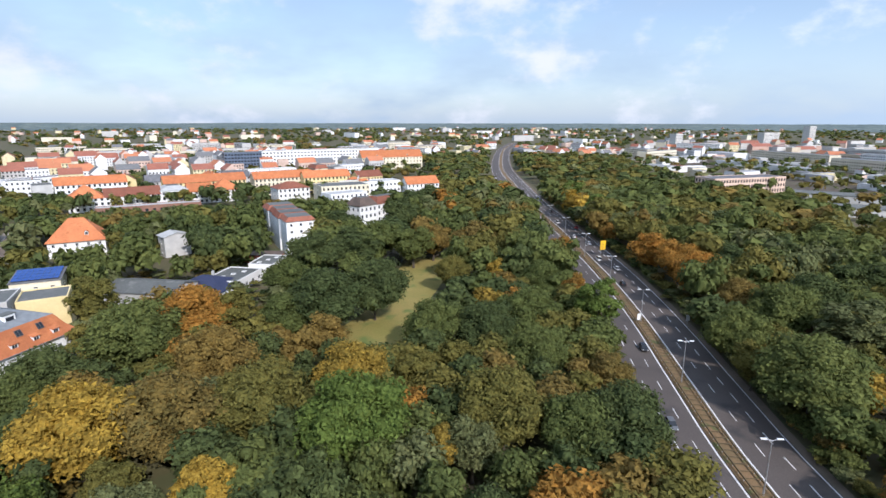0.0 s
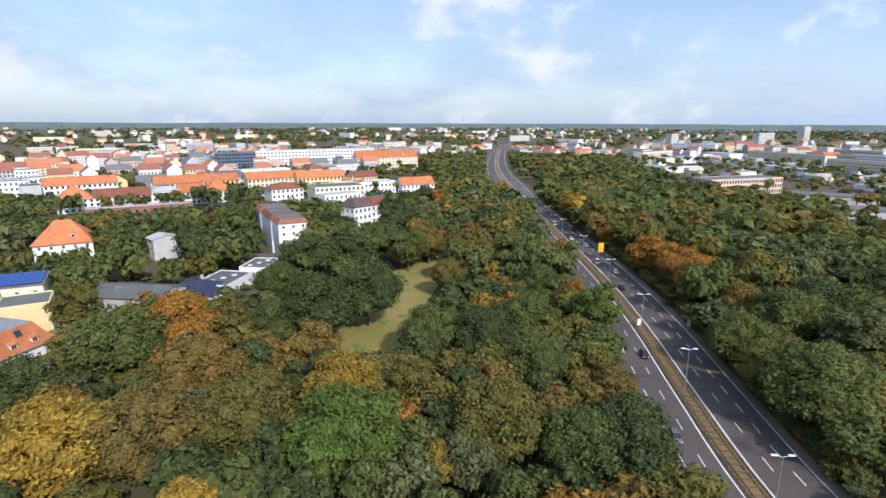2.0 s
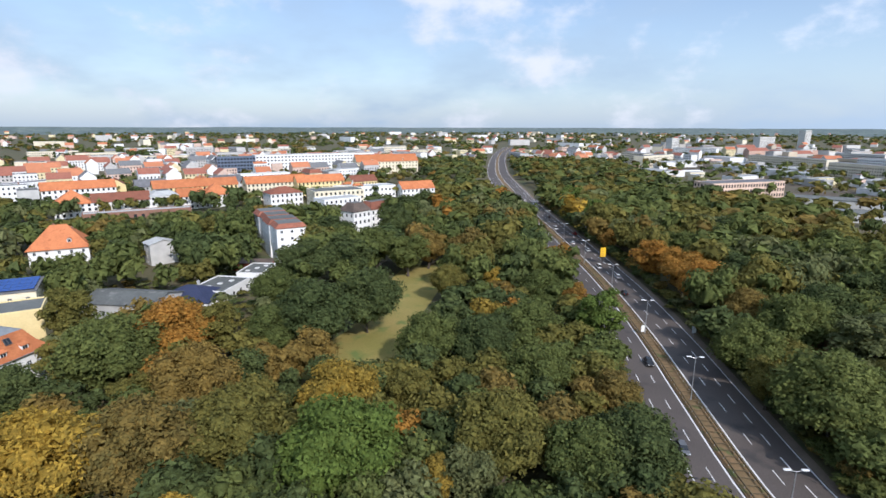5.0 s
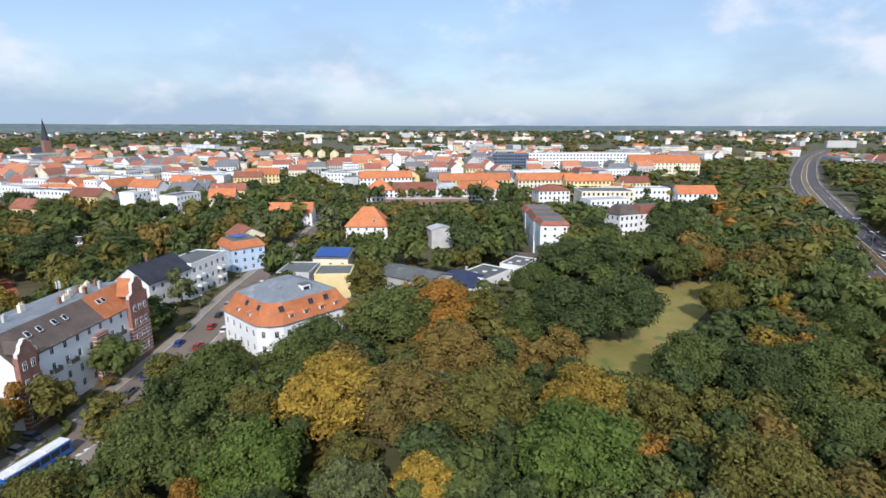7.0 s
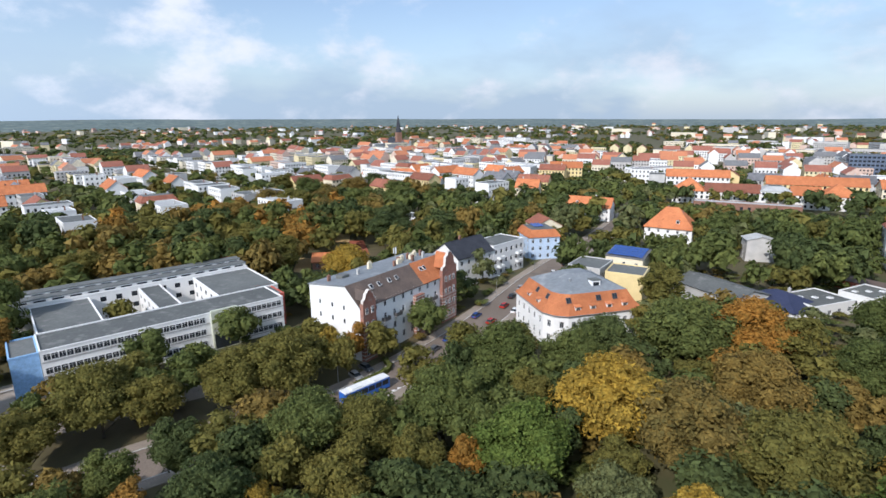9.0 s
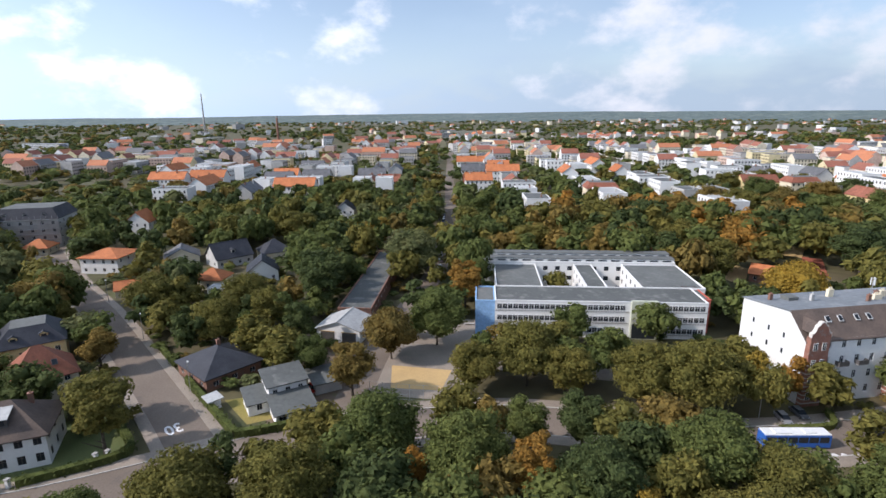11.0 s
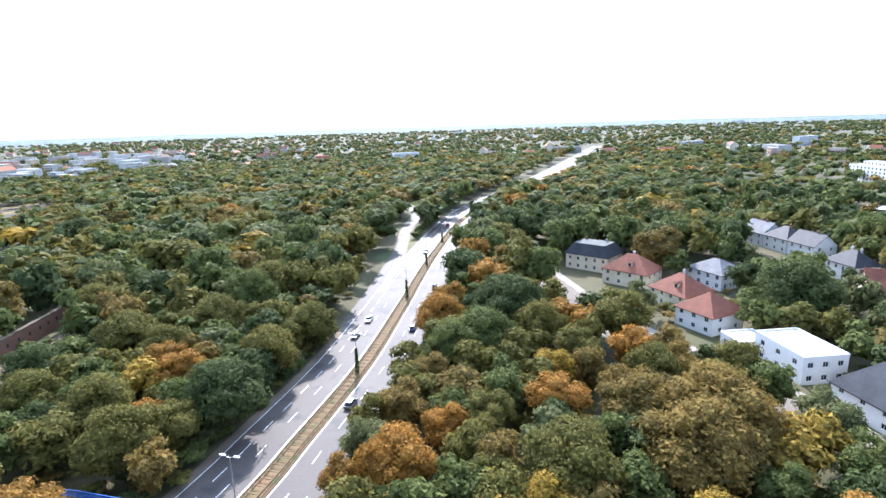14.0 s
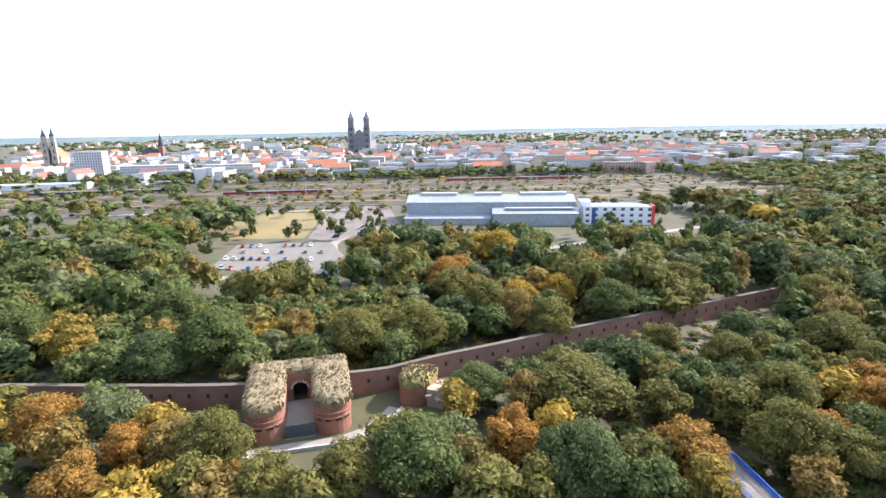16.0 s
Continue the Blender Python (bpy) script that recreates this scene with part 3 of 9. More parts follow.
def near_line(x, y, line):
    """Distance to a line and the signed side (right: positive)."""
    best = (1e9, 0)
    p = Vector((x, y, 0))
    for a, b in zip(line, line[1:]):
        ab = b - a
        t = max(0, min(1, (p - a).dot(ab) / ab.length_squared))
        q = a + ab * t
        r = (p - q).length
        if r < best[0]:
            best = (r, 1 if (ab.y * (p - a).x - ab.x * (p - a).y) > 0 else -1)
    return best


def inside(x, y, poly):
    c = False
    j = len(poly) - 1
    for i in range(len(poly)):
        if (poly[i][1] > y) != (poly[j][1] > y) and x < (poly[j][0] - poly[i][0]) * (y - poly[i][1]) / (poly[j][1] - poly[i][1]) + poly[i][0]:
            c = not c
        j = i
    return c


def flat(name, poly, z, material, label, category):
    s = Shape()
    s.face([(x, y, z) for x, y in poly])
    return tagged(part(name, s, material), label, category, kind="structure")

# ---- ground, roads ----
def ground_material():
    m = mat("ground_cover", (0.066, 0.066, 0.022), (0.098, 0.074, 0.036), 0.02, 0.95, 0.3, fine=12, spots=(0.055, 0.07, 0.022))
    return m


s = Shape()
rings = [0, 60, 150, 300, 600, 1200, 2400, 4950]
for k, (r0, r1) in enumerate(zip(rings, rings[1:])):
    for i in range(48):
        a, b = 2 * math.pi * i / 48, 2 * math.pi * (i + 1) / 48
        q = [(r0 * math.cos(a), r0 * math.sin(a), 0), (r1 * math.cos(a), r1 * math.sin(a), 0), (r1 * math.cos(b), r1 * math.sin(b), 0), (r0 * math.cos(b), r0 * math.sin(b), 0)]
        s.face(q if r0 else q[1:3] + q[:1])
tagged(part("ground", s, ground_material()), "green and brown mottled ground under trees and gardens", "ground", kind="structure")

# low hills that close the view all round; distance haze painted into their blue-green
s = Shape()
ring = []
for i in range(240):
    a = 2 * math.pi * i / 240
    yaw = math.degrees(math.atan2(-math.cos(a), math.sin(a))) % 360
    west = math.exp(-((yaw - 82) / 38.0) ** 2)
    z = 38 + 28 * west + 5 * noise.noise((math.cos(a) * 6, math.sin(a) * 6, 0)) + 3 * noise.noise((math.cos(a) * 25, math.sin(a) * 25, 4))
    ring.append((a, z))
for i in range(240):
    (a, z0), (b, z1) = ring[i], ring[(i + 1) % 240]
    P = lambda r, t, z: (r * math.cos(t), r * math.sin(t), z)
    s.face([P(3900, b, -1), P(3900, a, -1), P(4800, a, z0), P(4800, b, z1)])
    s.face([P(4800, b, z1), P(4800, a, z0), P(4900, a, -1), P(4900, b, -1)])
tagged(part("backdrop", s, mat("hazed_far_hills", (0.075, 0.105, 0.098), (0.105, 0.135, 0.122), 0.006, 0.95, 0, fine=5, spots=(0.16, 0.185, 0.15), grainy=(0.62, 1.35))), "low hills and woods on the horizon, blue-green with painted haze", "hills", kind="structure")

HIGHWAY = spline([(3, -1287), (40, -800), (64, -517), (80, -400), (82, -325), (72.7, -234), (61, -158), (55.2, -117), (53.1, -81.7), (52.3, -61), (53.5, 0), (59.1, 64), (66.0, 102), (74, 141.3),
                  (82.1, 193.5), (89.9, 271.3), (98.6, 372), (110.7, 478.3), (143.7, 715), (232, 1130), (330, 1480)], 9.0)
outer_e = lambda p: 13.1
outer_w = lambda p: -13.0
Z_ROAD = 0.06
road = tagged(part("road", ribbon(HIGHWAY, outer_w, outer_e, Z_ROAD), ASPHALT), "dark asphalt dual carriageway with white lane lines", "road", kind="structure")
tagged(part("shoulder", ribbon(HIGHWAY, lambda p: outer_e(p), lambda p: outer_e(p) + 1.9, 0.04, s=ribbon(HIGHWAY, lambda p: -13.9, lambda p: -13.0, 0.04)), mat("verge_gravel", (0.19, 0.138, 0.10), (0.14, 0.11, 0.075), 0.2, 0.95, 0.3, fine=20)), "pale gravel verge beside the carriageway", "verge", kind="structure")
lines = Shape()
for o in (2.45, -2.45):
    ribbon(HIGHWAY, o - 0.16, o + 0.16, Z_ROAD + 0.02, s=lines)
ribbon(HIGHWAY, lambda p: outer_e(p) - 0.5, lambda p: outer_e(p) - 0.25, Z_ROAD + 0.02, s=lines)
ribbon(HIGHWAY, -12.75, -12.5, Z_ROAD + 0.02, s=lines)
part("edge_line", lines, PAINT, road, "white edge lines")
marks = Shape()
NEAR_WAY = [p for p in HIGHWAY if -420 < p.y < 620]
for o in (6.0, -5.5):
    dashes(NEAR_WAY, o, Z_ROAD + 0.02, 4, 8, 0.18, marks)
for o in (9.4, -9.0):
    dashes(NEAR_WAY, o, Z_ROAD + 0.02, 4, 8 if o < 0 else 4, 0.22, marks)
part("lane_marking", marks, PAINT, road, "broken white lane marks", kind="stuff")
tagged(part("median", ribbon(HIGHWAY, -2.05, 2.05, Z_ROAD, 0.14), mat("median_soil", (0.21, 0.125, 0.058), (0.15, 0.10, 0.045), 0.15, 0.95, 0.5, fine=20, spots=(0.09, 0.10, 0.03))), "weedy soil strip between the carriageways", "median", kind="structure")

SLIP = spline([(71, -140), (77, -172), (85, -210), (94.5, -250), (103.5, -277), (110, -303), (118, -340), (140, -385)], 6)
tagged(part("slip_road", ribbon(SLIP, -3.2, 3.6, Z_ROAD - 0.01), ASPHALT), "asphalt slip road leaving the carriageway", "road", kind="structure")
s = Shape()
for k in range(16):
    p = Vector((74.2 + k * 0.62, -176 - k * 3.2, 0))
    s.face([(p.x, p.y, 0.09), (p.x + 1.6 + k * 0.16, p.y + 1.6, 0.09), (p.x + 1.6 + k * 0.16, p.y + 0.9, 0.09), (p.x, p.y - 0.7, 0.09)])
part("hatching", s, PAINT, road, "white hatched marks on the gore", kind="stuff")

STREET = spline([(30, -230), (6, -180), (-13, -150), (-36, -125), (-51, -99), (-62, -77.6), (-72, -62), (-83, -46), (-91, -30), (-98, -8), (-99, 14), (-97, 34), (-99, 52), (-108, 80), (-121, 110), (-136.5, 141), (-153, 180), (-169, 222), (-205, 300)], 5)
SIDE = spline([(-78, -58), (-92, -74), (-116, -102.7), (-140, -132), (-170, -172), (-215, -225)], 5)
SCHOOL_WAY = spline([(-95, -36), (-130, -38), (-200, -35), (-254, -39.6), (-308, -44), (-491, -72), (-900, -130)], 8)
tagged(part("street", ribbon(STREET, -5.0, 5.0, 0.05), ASPHALT_W), "worn brown-grey residential street", "street", kind="structure")
tagged(part("side_street", ribbon(SIDE, -4.2, 4.2, 0.055), ASPHALT_W), "worn side street between gardens", "street", kind="structure")
tagged(part("school_street", ribbon(SCHOOL_WAY, -4.0, 4.0, 0.045), ASPHALT_W), "straight street leading into the town", "street", kind="structure")
s = ribbon(STREET, -8.0, -5.0, 0.02, 0.12)
ribbon(STREET, 5.0, 8.0, 0.02, 0.12, s=s)
tagged(part("pavement", s, PAVING), "pale paved footway beside the street", "pavement", kind="structure")
s = ribbon(STREET, -5.2, -5.0, 0.02, 0.15)
ribbon(STREET, 5.0, 5.2, 0.02, 0.15, s=s)
tagged(part("kerb", s, KERB), "light stone kerb along the street", "kerb", kind="structure")
tagged(part("side_pavement", ribbon(SIDE, 4.2, 6.4, 0.02, 0.13, s=ribbon(SIDE, -6.4, -4.2, 0.02, 0.13)), PAVING), "narrow paved footway of the side street", "pavement", kind="structure")

LAWN_POLY = [(18, 226), (6, 224), (-3, 196), (-6, 172), (-14, 150), (-24, 132), (-22, 122), (-10, 116), (2, 120), (8, 140), (10, 164), (18, 190), (25, 212)]
flat("meadow", LAWN_POLY, 0.04, LAWN, "open lawn in the park, greenish ochre", "lawn")
VERGE = mat("verge_grass", (0.105, 0.105, 0.036), (0.14, 0.125, 0.05), 0.1, 0.95, 0.4, fine=40, spots=(0.08, 0.095, 0.03))
FAR_FIELD = [(-316, -614), (-379, -509), (-440, -548), (-520, -620), (-539, -693), (-390, -739)]
flat("far_meadow", FAR_FIELD, 0.05, DRY, "wide dry yellow meadow behind the villas", "meadow")
flat("gore_grass", [(87.2, -236), (90.2, -262), (95, -301), (104, -296), (96, -264)], 0.07, VERGE, "bright grass wedge between carriageway and slip road", "verge")
flat("road_verge", [(53.5, -190), (58.5, -203), (63, -246), (67, -290), (72, -340), (66, -340), (60, -290), (56, -246)], 0.03, VERGE, "mown grass verge beside the carriageway", "verge")
flat("red_court", [(-241.8, 116.3), (-217.2, 106.0), (-213, 112.5), (-238.1, 122.5)], 0.05, mat("red_clay", (0.36, 0.10, 0.055), (0.30, 0.085, 0.05), 0.2, 0.95, 0.2, fine=20), "red clay sports court among the trees", "sports court")
flat("sand_court", [(-262, 117), (-242.5, 109), (-239, 115), (-256, 124)], 0.045, SAND, "sandy play area beside the red court", "sand pitch")
flat("sand_clearing", [(-204, 73), (-196, 77), (-219, 87), (-225, 83)], 0.045, SAND, "sandy clearing in the grove", "path")
flat("school_yard", [(-121, -15), (-121, -24), (-150, -20), (-152, -6), (-132, -4)], 0.04, PAVING, "pale paved yard before the school", "yard")
flat("sand_pitch", [(-118.5, -32), (-107.5, -29.5), (-108, -18), (-118, -17)], 0.05, SAND, "orange sand play pitch", "sand pitch")

# ---- houses of the near streets ----
def H(name, a, turn, w, d, *rest, **more):
    return house(name, front(a, turn, w, d), turn, w, d, *rest, **more)


# tall white tenement with brick bays
ROOF_GREY = mat("blue_grey_felt", (0.19, 0.205, 0.215), (0.15, 0.165, 0.175), 0.12, 0.85, 0.2, spots=(0.24, 0.25, 0.25))
ANG = 108
block = H("apartment_block", (-112.9, 57.4), ANG, 40, 19, 14.6, "berlin", 19.4, WHITE, TILE_B,
          "four-storey white tenement with brown and orange tiled roof and brick bays", "apartment block", floors=4, nx=11, ny=0, win=(1.05, 1.75), first=1.6,
          chimneys=[(-17, 5.0, 18.6), (-9, 2.0, 19.0), (2, -1.5, 19.4), (6, 0.5, 19.4), (9, -2.5, 19.8), (11.5, 1.5, 19.2), (14, -2.5, 19.8), (17, 1, 19.2)], over=0.3, top_m=ROOF_GREY)
OLD_BRICK = mat("old_brick", (0.34, 0.155, 0.11), (0.26, 0.115, 0.08), 0.6, 0.9, 0.5, fine=14, courses=0.08, spots=(0.30, 0.20, 0.16))
BAND = mat("pale_band", (0.60, 0.55, 0.49), (0.50, 0.45, 0.40), 0.6, 0.9, 0.2)
for x0, x1, top, plain in ((-20.15, -15.6, 15.6, 9.6), (0.5, 4.5, 12.0, 12.0), (13.0, 20.15, 16.4, 9.0)):
    s, n, z = Shape(), 0, 0.0
    while z < top - 0.05:
        if z >= plain:
            s.box(x0, x1, -10.6, -9.45, z, top, 0)
            break
        h = min(0.75 if n % 2 == 0 else 0.22, top - z)
        s.box(x0, x1, -10.6 if n % 2 == 0 else -10.64, -9.45, z, z + h, 0 if n % 2 == 0 else 1)
        z += h; n += 1
    part("brick_bay", s, [OLD_BRICK, BAND], block, "red brick bay banded with pale stone")
for x0, x1, top, z0 in ((-20.15, -15.6, 19.0, 15.6), (13.0, 20.15, 21.8, 16.4)):
    s = Shape()
    m = (x0 + x1) / 2
    half = (x1 - x0) / 2
    side = [(half, 0), (half, 0.9), (half * 0.78, 1.1), (half * 0.62, 1.7), (half * 0.55, (top - z0) * 0.72), (half * 0.3, (top - z0) * 0.82), (half * 0.22, top - z0 - 0.15), (0, top - z0)]
    ring = [(m + u, z0 + v) for u, v in side] + [(m - u, z0 + v) for u, v in side[-2::-1]]
    s.face([(x, -10.6, z) for x, z in ring]); s.face([(x, -9.9, z) for x, z in ring][::-1])
    for (ax, az), (bx, bz) in zip(ring, ring[1:]):
        s.face([(ax, -10.68, az + 0.08), (ax, -9.85, az + 0.08), (bx, -9.85, bz + 0.08), (bx, -10.68, bz + 0.08)], 1)
        s.face([(ax, -10.68, az + 0.08), (bx, -10.68, bz + 0.08), (bx, -10.68, bz - 0.18), (ax, -10.68, az - 0.18)], 1)
    slab(s, [(x0 + 0.4, -10.0, z0 + 0.8), (m, -10.0, top - 0.6), (m, -5.5, top - 0.6), (x0 + 0.4, -7.0, z0 + 0.8)], 0.15, 2); slab(s, [(m, -10.0, top - 0.6), (x1 - 0.4, -10.0, z0 + 0.8), (x1 - 0.4, -7.0, z0 + 0.8), (m, -5.5, top - 0.6)], 0.15, 2)
    part("bay_gable", s, [OLD_BRICK, BAND, TILE_B if m < 0 else TILE_O], block, "curved brick gable edged with pale stone")
fm, gm = window_mesh(0.95, 1.7)
for x0 in (-18.9, -16.9, 1.6, 3.4, 14.6, 16.6, 18.6):
    for k in range(3 if 0 < x0 < 5 else 4):
        o = part("bay_window", fm, None, block, at=pose(x0, -10.66, 2.5 + k * 3.7))
        part("pane", gm, None, o)
s = Shape()
slab(s, [(5.0, -9.9, 14.36), (20.2, -9.9, 14.36), (20.2, -4.45, 19.6), (5.0, -4.45, 19.6)], 0.1)
part("orange_roof_section", s, TILE_O, block, "orange tiled section of the roof")
s = Shape(); s.box(-14, -11.5, 3, 5.5, 17.2, 19.2); part("roof_hatch", s, FELT, block, "dark roof hatch")
s = Shape(); s.tube((0, 0, 0), (0, 0, 5.2), 0.09, 0.06, 8); part("antenna_mast", s, STEEL, block, "slim steel antenna mast", at=pose(7.5, 3.0, 17.6))
for a in (0, 120, 240):
    s = Shape(); s.box(-0.16, 0.16, -0.5, -0.36, 3.4, 5.2); s.box(-0.03, 0.03, -0.36, 0.0, 4.2, 4.3)
    part("panel_antenna", s, SIGN_W, block, "white panel antenna", at=pose(7.5, 3.0, 17.6, 0, 0, a))
for x, y, n in ((5.2, -0.5, 3), (8.8, 1.6, 2), (12.0, 0.4, 3), (15.5, 2.2, 2), (-2.0, 4.5, 2)):
    s = Shape(); s.box(-0.34 * n, 0.34 * n, -0.4, 0.4, -1.0, 1.5)
    for i in range(n):
        s.tube(((i - (n - 1) / 2) * 0.6, 0, 1.5), ((i - (n - 1) / 2) * 0.6, 0, 2.0), 0.15, 0.13, 8)
    part("chimney_stack", s, CREAM, block, "broad cream rendered chimney stack", at=pose(x, y, 18.6))
fm, gm = window_mesh(0.7, 1.3)
for y in (-5.5, -0.8, 3.6):
    for k in range(4):
        o = part("gable_window", fm, None, block, at=pose(-20.02, -y, 2.6 + k * 3.6, 0, 0, -90)); part("pane", gm, None, o)
for x in (-13.0, -10.0, -6.0, -3.0, 7.6, 9.2):
    k = Shape(); k.box(-0.55, 0.55, -0.7, 0.7, 0, 0.12, 0); k.box(-0.45, 0.45, -0.6, 0.6, 0.12, 0.135, 1)
    part("skylight", k, [FRAME, GLASS], block, at=pose(x, -6.6, 17.75, 44, 0, 0))
for x, z in ((-11.2, 5.0), (-11.2, 8.7), (-6.5, 8.7), (9.5, 8.7)):
    k = Shape(); k.box(-1.2, 1.2, -1.1, 0, -0.15, 0.0); k.box(-1.2, 1.2, -1.1, -1.04, 0, 0.95, 1); k.box(-1.2, -1.14, -1.04, 0, 0, 0.95, 1); k.box(1.14, 1.2, -1.04, 0, 0, 0.95, 1)
    part("balcony", k, [CONC, DARKFRAME], block, at=pose(x, -9.52, z))

H("apartment_block", (-145.0, 112.5), 101, 20, 13, 11.6, "gable", 16.4, WHITE, SLATE, "white three-storey block with black pitched roof", "apartment block", floors=3, nx=5, ny=2, win=(1.3, 1.6), chimneys=[(-2, 0, 16.6)])
b3 = H("apartment_block", (-148.7, 132.3), 101, 20, 12, 12.4, "flat", 12.4, WHITE, FELT, "white three-storey block with flat grey roof and balconies", "apartment block", floors=3, nx=6, ny=2, win=(1.5, 1.7))
for x in (-6, 6):
    for z in (3.6, 7.0):
        k = Shape(); k.box(-1.6, 1.6, -1.5, 0, -0.15, 0.0); k.box(-1.6, 1.6, -1.5, -1.42, 0, 1.0, 1); k.box(-1.6, -1.52, -1.42, 0, 0, 1.0, 1); k.box(1.52, 1.6, -1.42, 0, 0, 1.0, 1)
        part("balcony", k, [CONC, FRAME], b3, at=pose(x, -6.06, z))

# white corner house with the orange mansard sweeping round the corner
def corner_house(centre, turn):
    root = thing("corner_house", pose(*centre, 0, 0, 0, turn), "white corner house with sweeping orange mansard and grey roof top", "house")
    FOOT.append((*centre, 13.5, 11.5, turn))
    plan = [(-8.5, -11.5), (13.5, -11.5), (13.5, 11.5), (-13.5, 11.5), (-13.5, -6.5), (-11.6, -9.8)]
    eave, brow, top = 9.2, 14.0, 17.2
    pull = lambda k, z: [(x + (0.5 - x) * k, y + (2.5 - y) * k, z) for x, y in plan]
    n = len(plan)
    s, fm = Shape(), window_mesh(1.1, 1.8)
    for i in range(n):
        p0, p1 = plan[i], plan[(i + 1) % n]
        length = math.hypot(p1[0] - p0[0], p1[1] - p0[1])
        dx, dy = (p1[0] - p0[0]) / length, (p1[1] - p0[1]) / length
        ops = []
        for k in range(2):
            for u in rows_of(length, max(1, int(length / 3.1)), 1.1):
                z = 1.5 + k * 4.0
                ops.append((u, u + 1.1, z, z + 1.8))
                o = part("window", fm[0], None, root, at=pose(p0[0] + dx * (u + 0.55) - dy * 0.16, p0[1] + dy * (u + 0.55) + dx * 0.16, z + 0.9, 0, 0, math.degrees(math.atan2(dy, dx))))
                part("pane", fm[1], None, o)
        wall_face(s, p0, p1, 0, eave, ops)
    part("wall", s, WHITE, root)
    s, lo, hi, cap = Shape(), [(x * 1.035, y * 1.035, eave - 0.1) for x, y in plan], pull(0.22, brow), pull(0.80, top)
    mid = [((a[0] * 0.45 + b[0] * 0.55), (a[1] * 0.45 + b[1] * 0.55), eave + (brow - eave) * 0.42) for a, b in zip(lo, hi)]
    for a, b in ((lo, mid), (mid, hi)):
        for i in range(n):
            j = (i + 1) % n
            s.face([a[i], a[j], b[j], b[i]])
    s.face([(x, y, z - 0.02) for x, y, z in lo[::-1]])
    part("mansard", s, TILE_O, root, "orange tiled mansard with a flared foot")
    s = Shape()
    for i in range(n):
        j = (i + 1) % n
        s.face([hi[i], hi[j], cap[j], cap[i]])
    s.face(cap)
    part("roof_top", s, ROOF_GREY, root, "low grey felt roof top")
    s = Shape()
    for x0, y0, x1, y1 in [(*plan[i], *plan[(i + 1) % n]) for i in range(n)]:
        s.bar((x0 * 1.045, y0 * 1.045, eave - 0.1), (x1 * 1.045, y1 * 1.045, eave - 0.1), 0.16)
    part("gutter", s, STEEL, root, "zinc eaves gutter", kind="stuff")
    for x, y, a in ((-5.5, -10.9, 0), (-1.0, -10.9, 0), (4.0, -10.9, 0), (8.8, -10.9, 0), (12.9, -5.0, 90), (12.9, 1.0, 90), (12.9, 7.0, 90), (-12.9, -1.5, 270), (-12.9, 4.5, 270)):
        k = Shape()
        k.box(-0.8, 0.8, 0, 3.0, -0.2, 1.6, 0); k.box(-0.55, 0.55, -0.03, 0.0, 0.25, 1.35, 2); k.box(-0.62, -0.55, -0.05, 0.0, 0.2, 1.4, 3); k.box(0.55, 0.62, -0.05, 0.0, 0.2, 1.4, 3); k.box(-0.03, 0.03, -0.05, -0.03, 0.25, 1.35, 3)
        slab(k, [(-1.0, -0.25, 1.65), (1.0, -0.25, 1.65), (1.0, 3.2, 2.5), (-1.0, 3.2, 2.5)], 0.14, 1)
        part("dormer", k, [WHITE, TILE_O, GLASS, FRAME], root, at=pose(x, y, 9.6, 0, 0, a))
    for x, y, tilt, a in ((-7.6, -9.3, 58, 0), (1.4, -9.3, 58, 0), (6.4, -9.3, 58, 0), (-11.1, -4.2, 58, 270), (-11.1, 2.0, 58, 270)):
        k = Shape(); k.box(-0.75, 0.75, -0.8, 0.8, 0, 0.14, 0); k.box(-0.65, -0.05, -0.7, 0.7, 0.14, 0.155, 1); k.box(0.05, 0.65, -0.7, 0.7, 0.14, 0.155, 1)
        part("skylight", k, [DARKFRAME, GLASS], root, at=pose(x, y, 12.6, 0, 0, a) @ pose(0, 0, 0, tilt, 0, 0))
    s = Shape(); s.box(-1.3, 1.3, -1.0, 1.0, 0, 2.2); s.box(-1.5, 1.5, -1.2, 1.2, 2.2, 2.4, 1); s.box(-0.9, 0.9, -1.05, -1.0, 0.6, 1.7, 2)
    part("roof_cabin", s, [WHITE, FELT, GLASS], root, at=pose(2.5, -5.0, 14.2))
    for x, y in ((-4, -3), (-3, 2), (6, 3)):
        s = Shape(); s.tube((0, 0, 0), (0, 0, 1.4), 0.25, 0.25, 10); s.tube((0, 0, 1.4), (0, 0, 1.6), 0.4, 0.1, 10)
        part("roof_vent", s, STEEL, root, at=pose(x, y, 15.2))


corner_house((-95.5, 117.5), 70)

sol = house("apartment_block", (-112.0, 165.0), 20, 13, 11, 12.0, "shed", 13.5, CREAM, SLATE_G, "cream house with blue solar panels on the roof", "apartment block", floors=3, nx=3, ny=2, win=(1.1, 1.5), over=0.3)
for i in range(8):
    for j in range(4):
        k = Shape(); k.box(-0.72, 0.72, -1.15, 1.15, 0, 0.06)
        part("solar_panel", k, SOLAR, sol, at=pose(-5.4 + i * 1.54, -4.0 + j * 2.45, 12.67 + j * 0.325, 7.7, 0, 0))
house("apartment_block", (-101.5, 150.0), 25, 12, 12, 11.0, "flat", 11, YELLOW_W, FELT, "cream rear house with flat grey roof", "apartment block", floors=3, nx=3, ny=2, blank=(0,))
house("apartment_block", (-113.5, 146.0), 20, 11, 14, 11.5, "flat", 11, GREY_W, FELT, "grey-roofed rear house beside the corner house", "apartment block", floors=3, nx=2, ny=2)
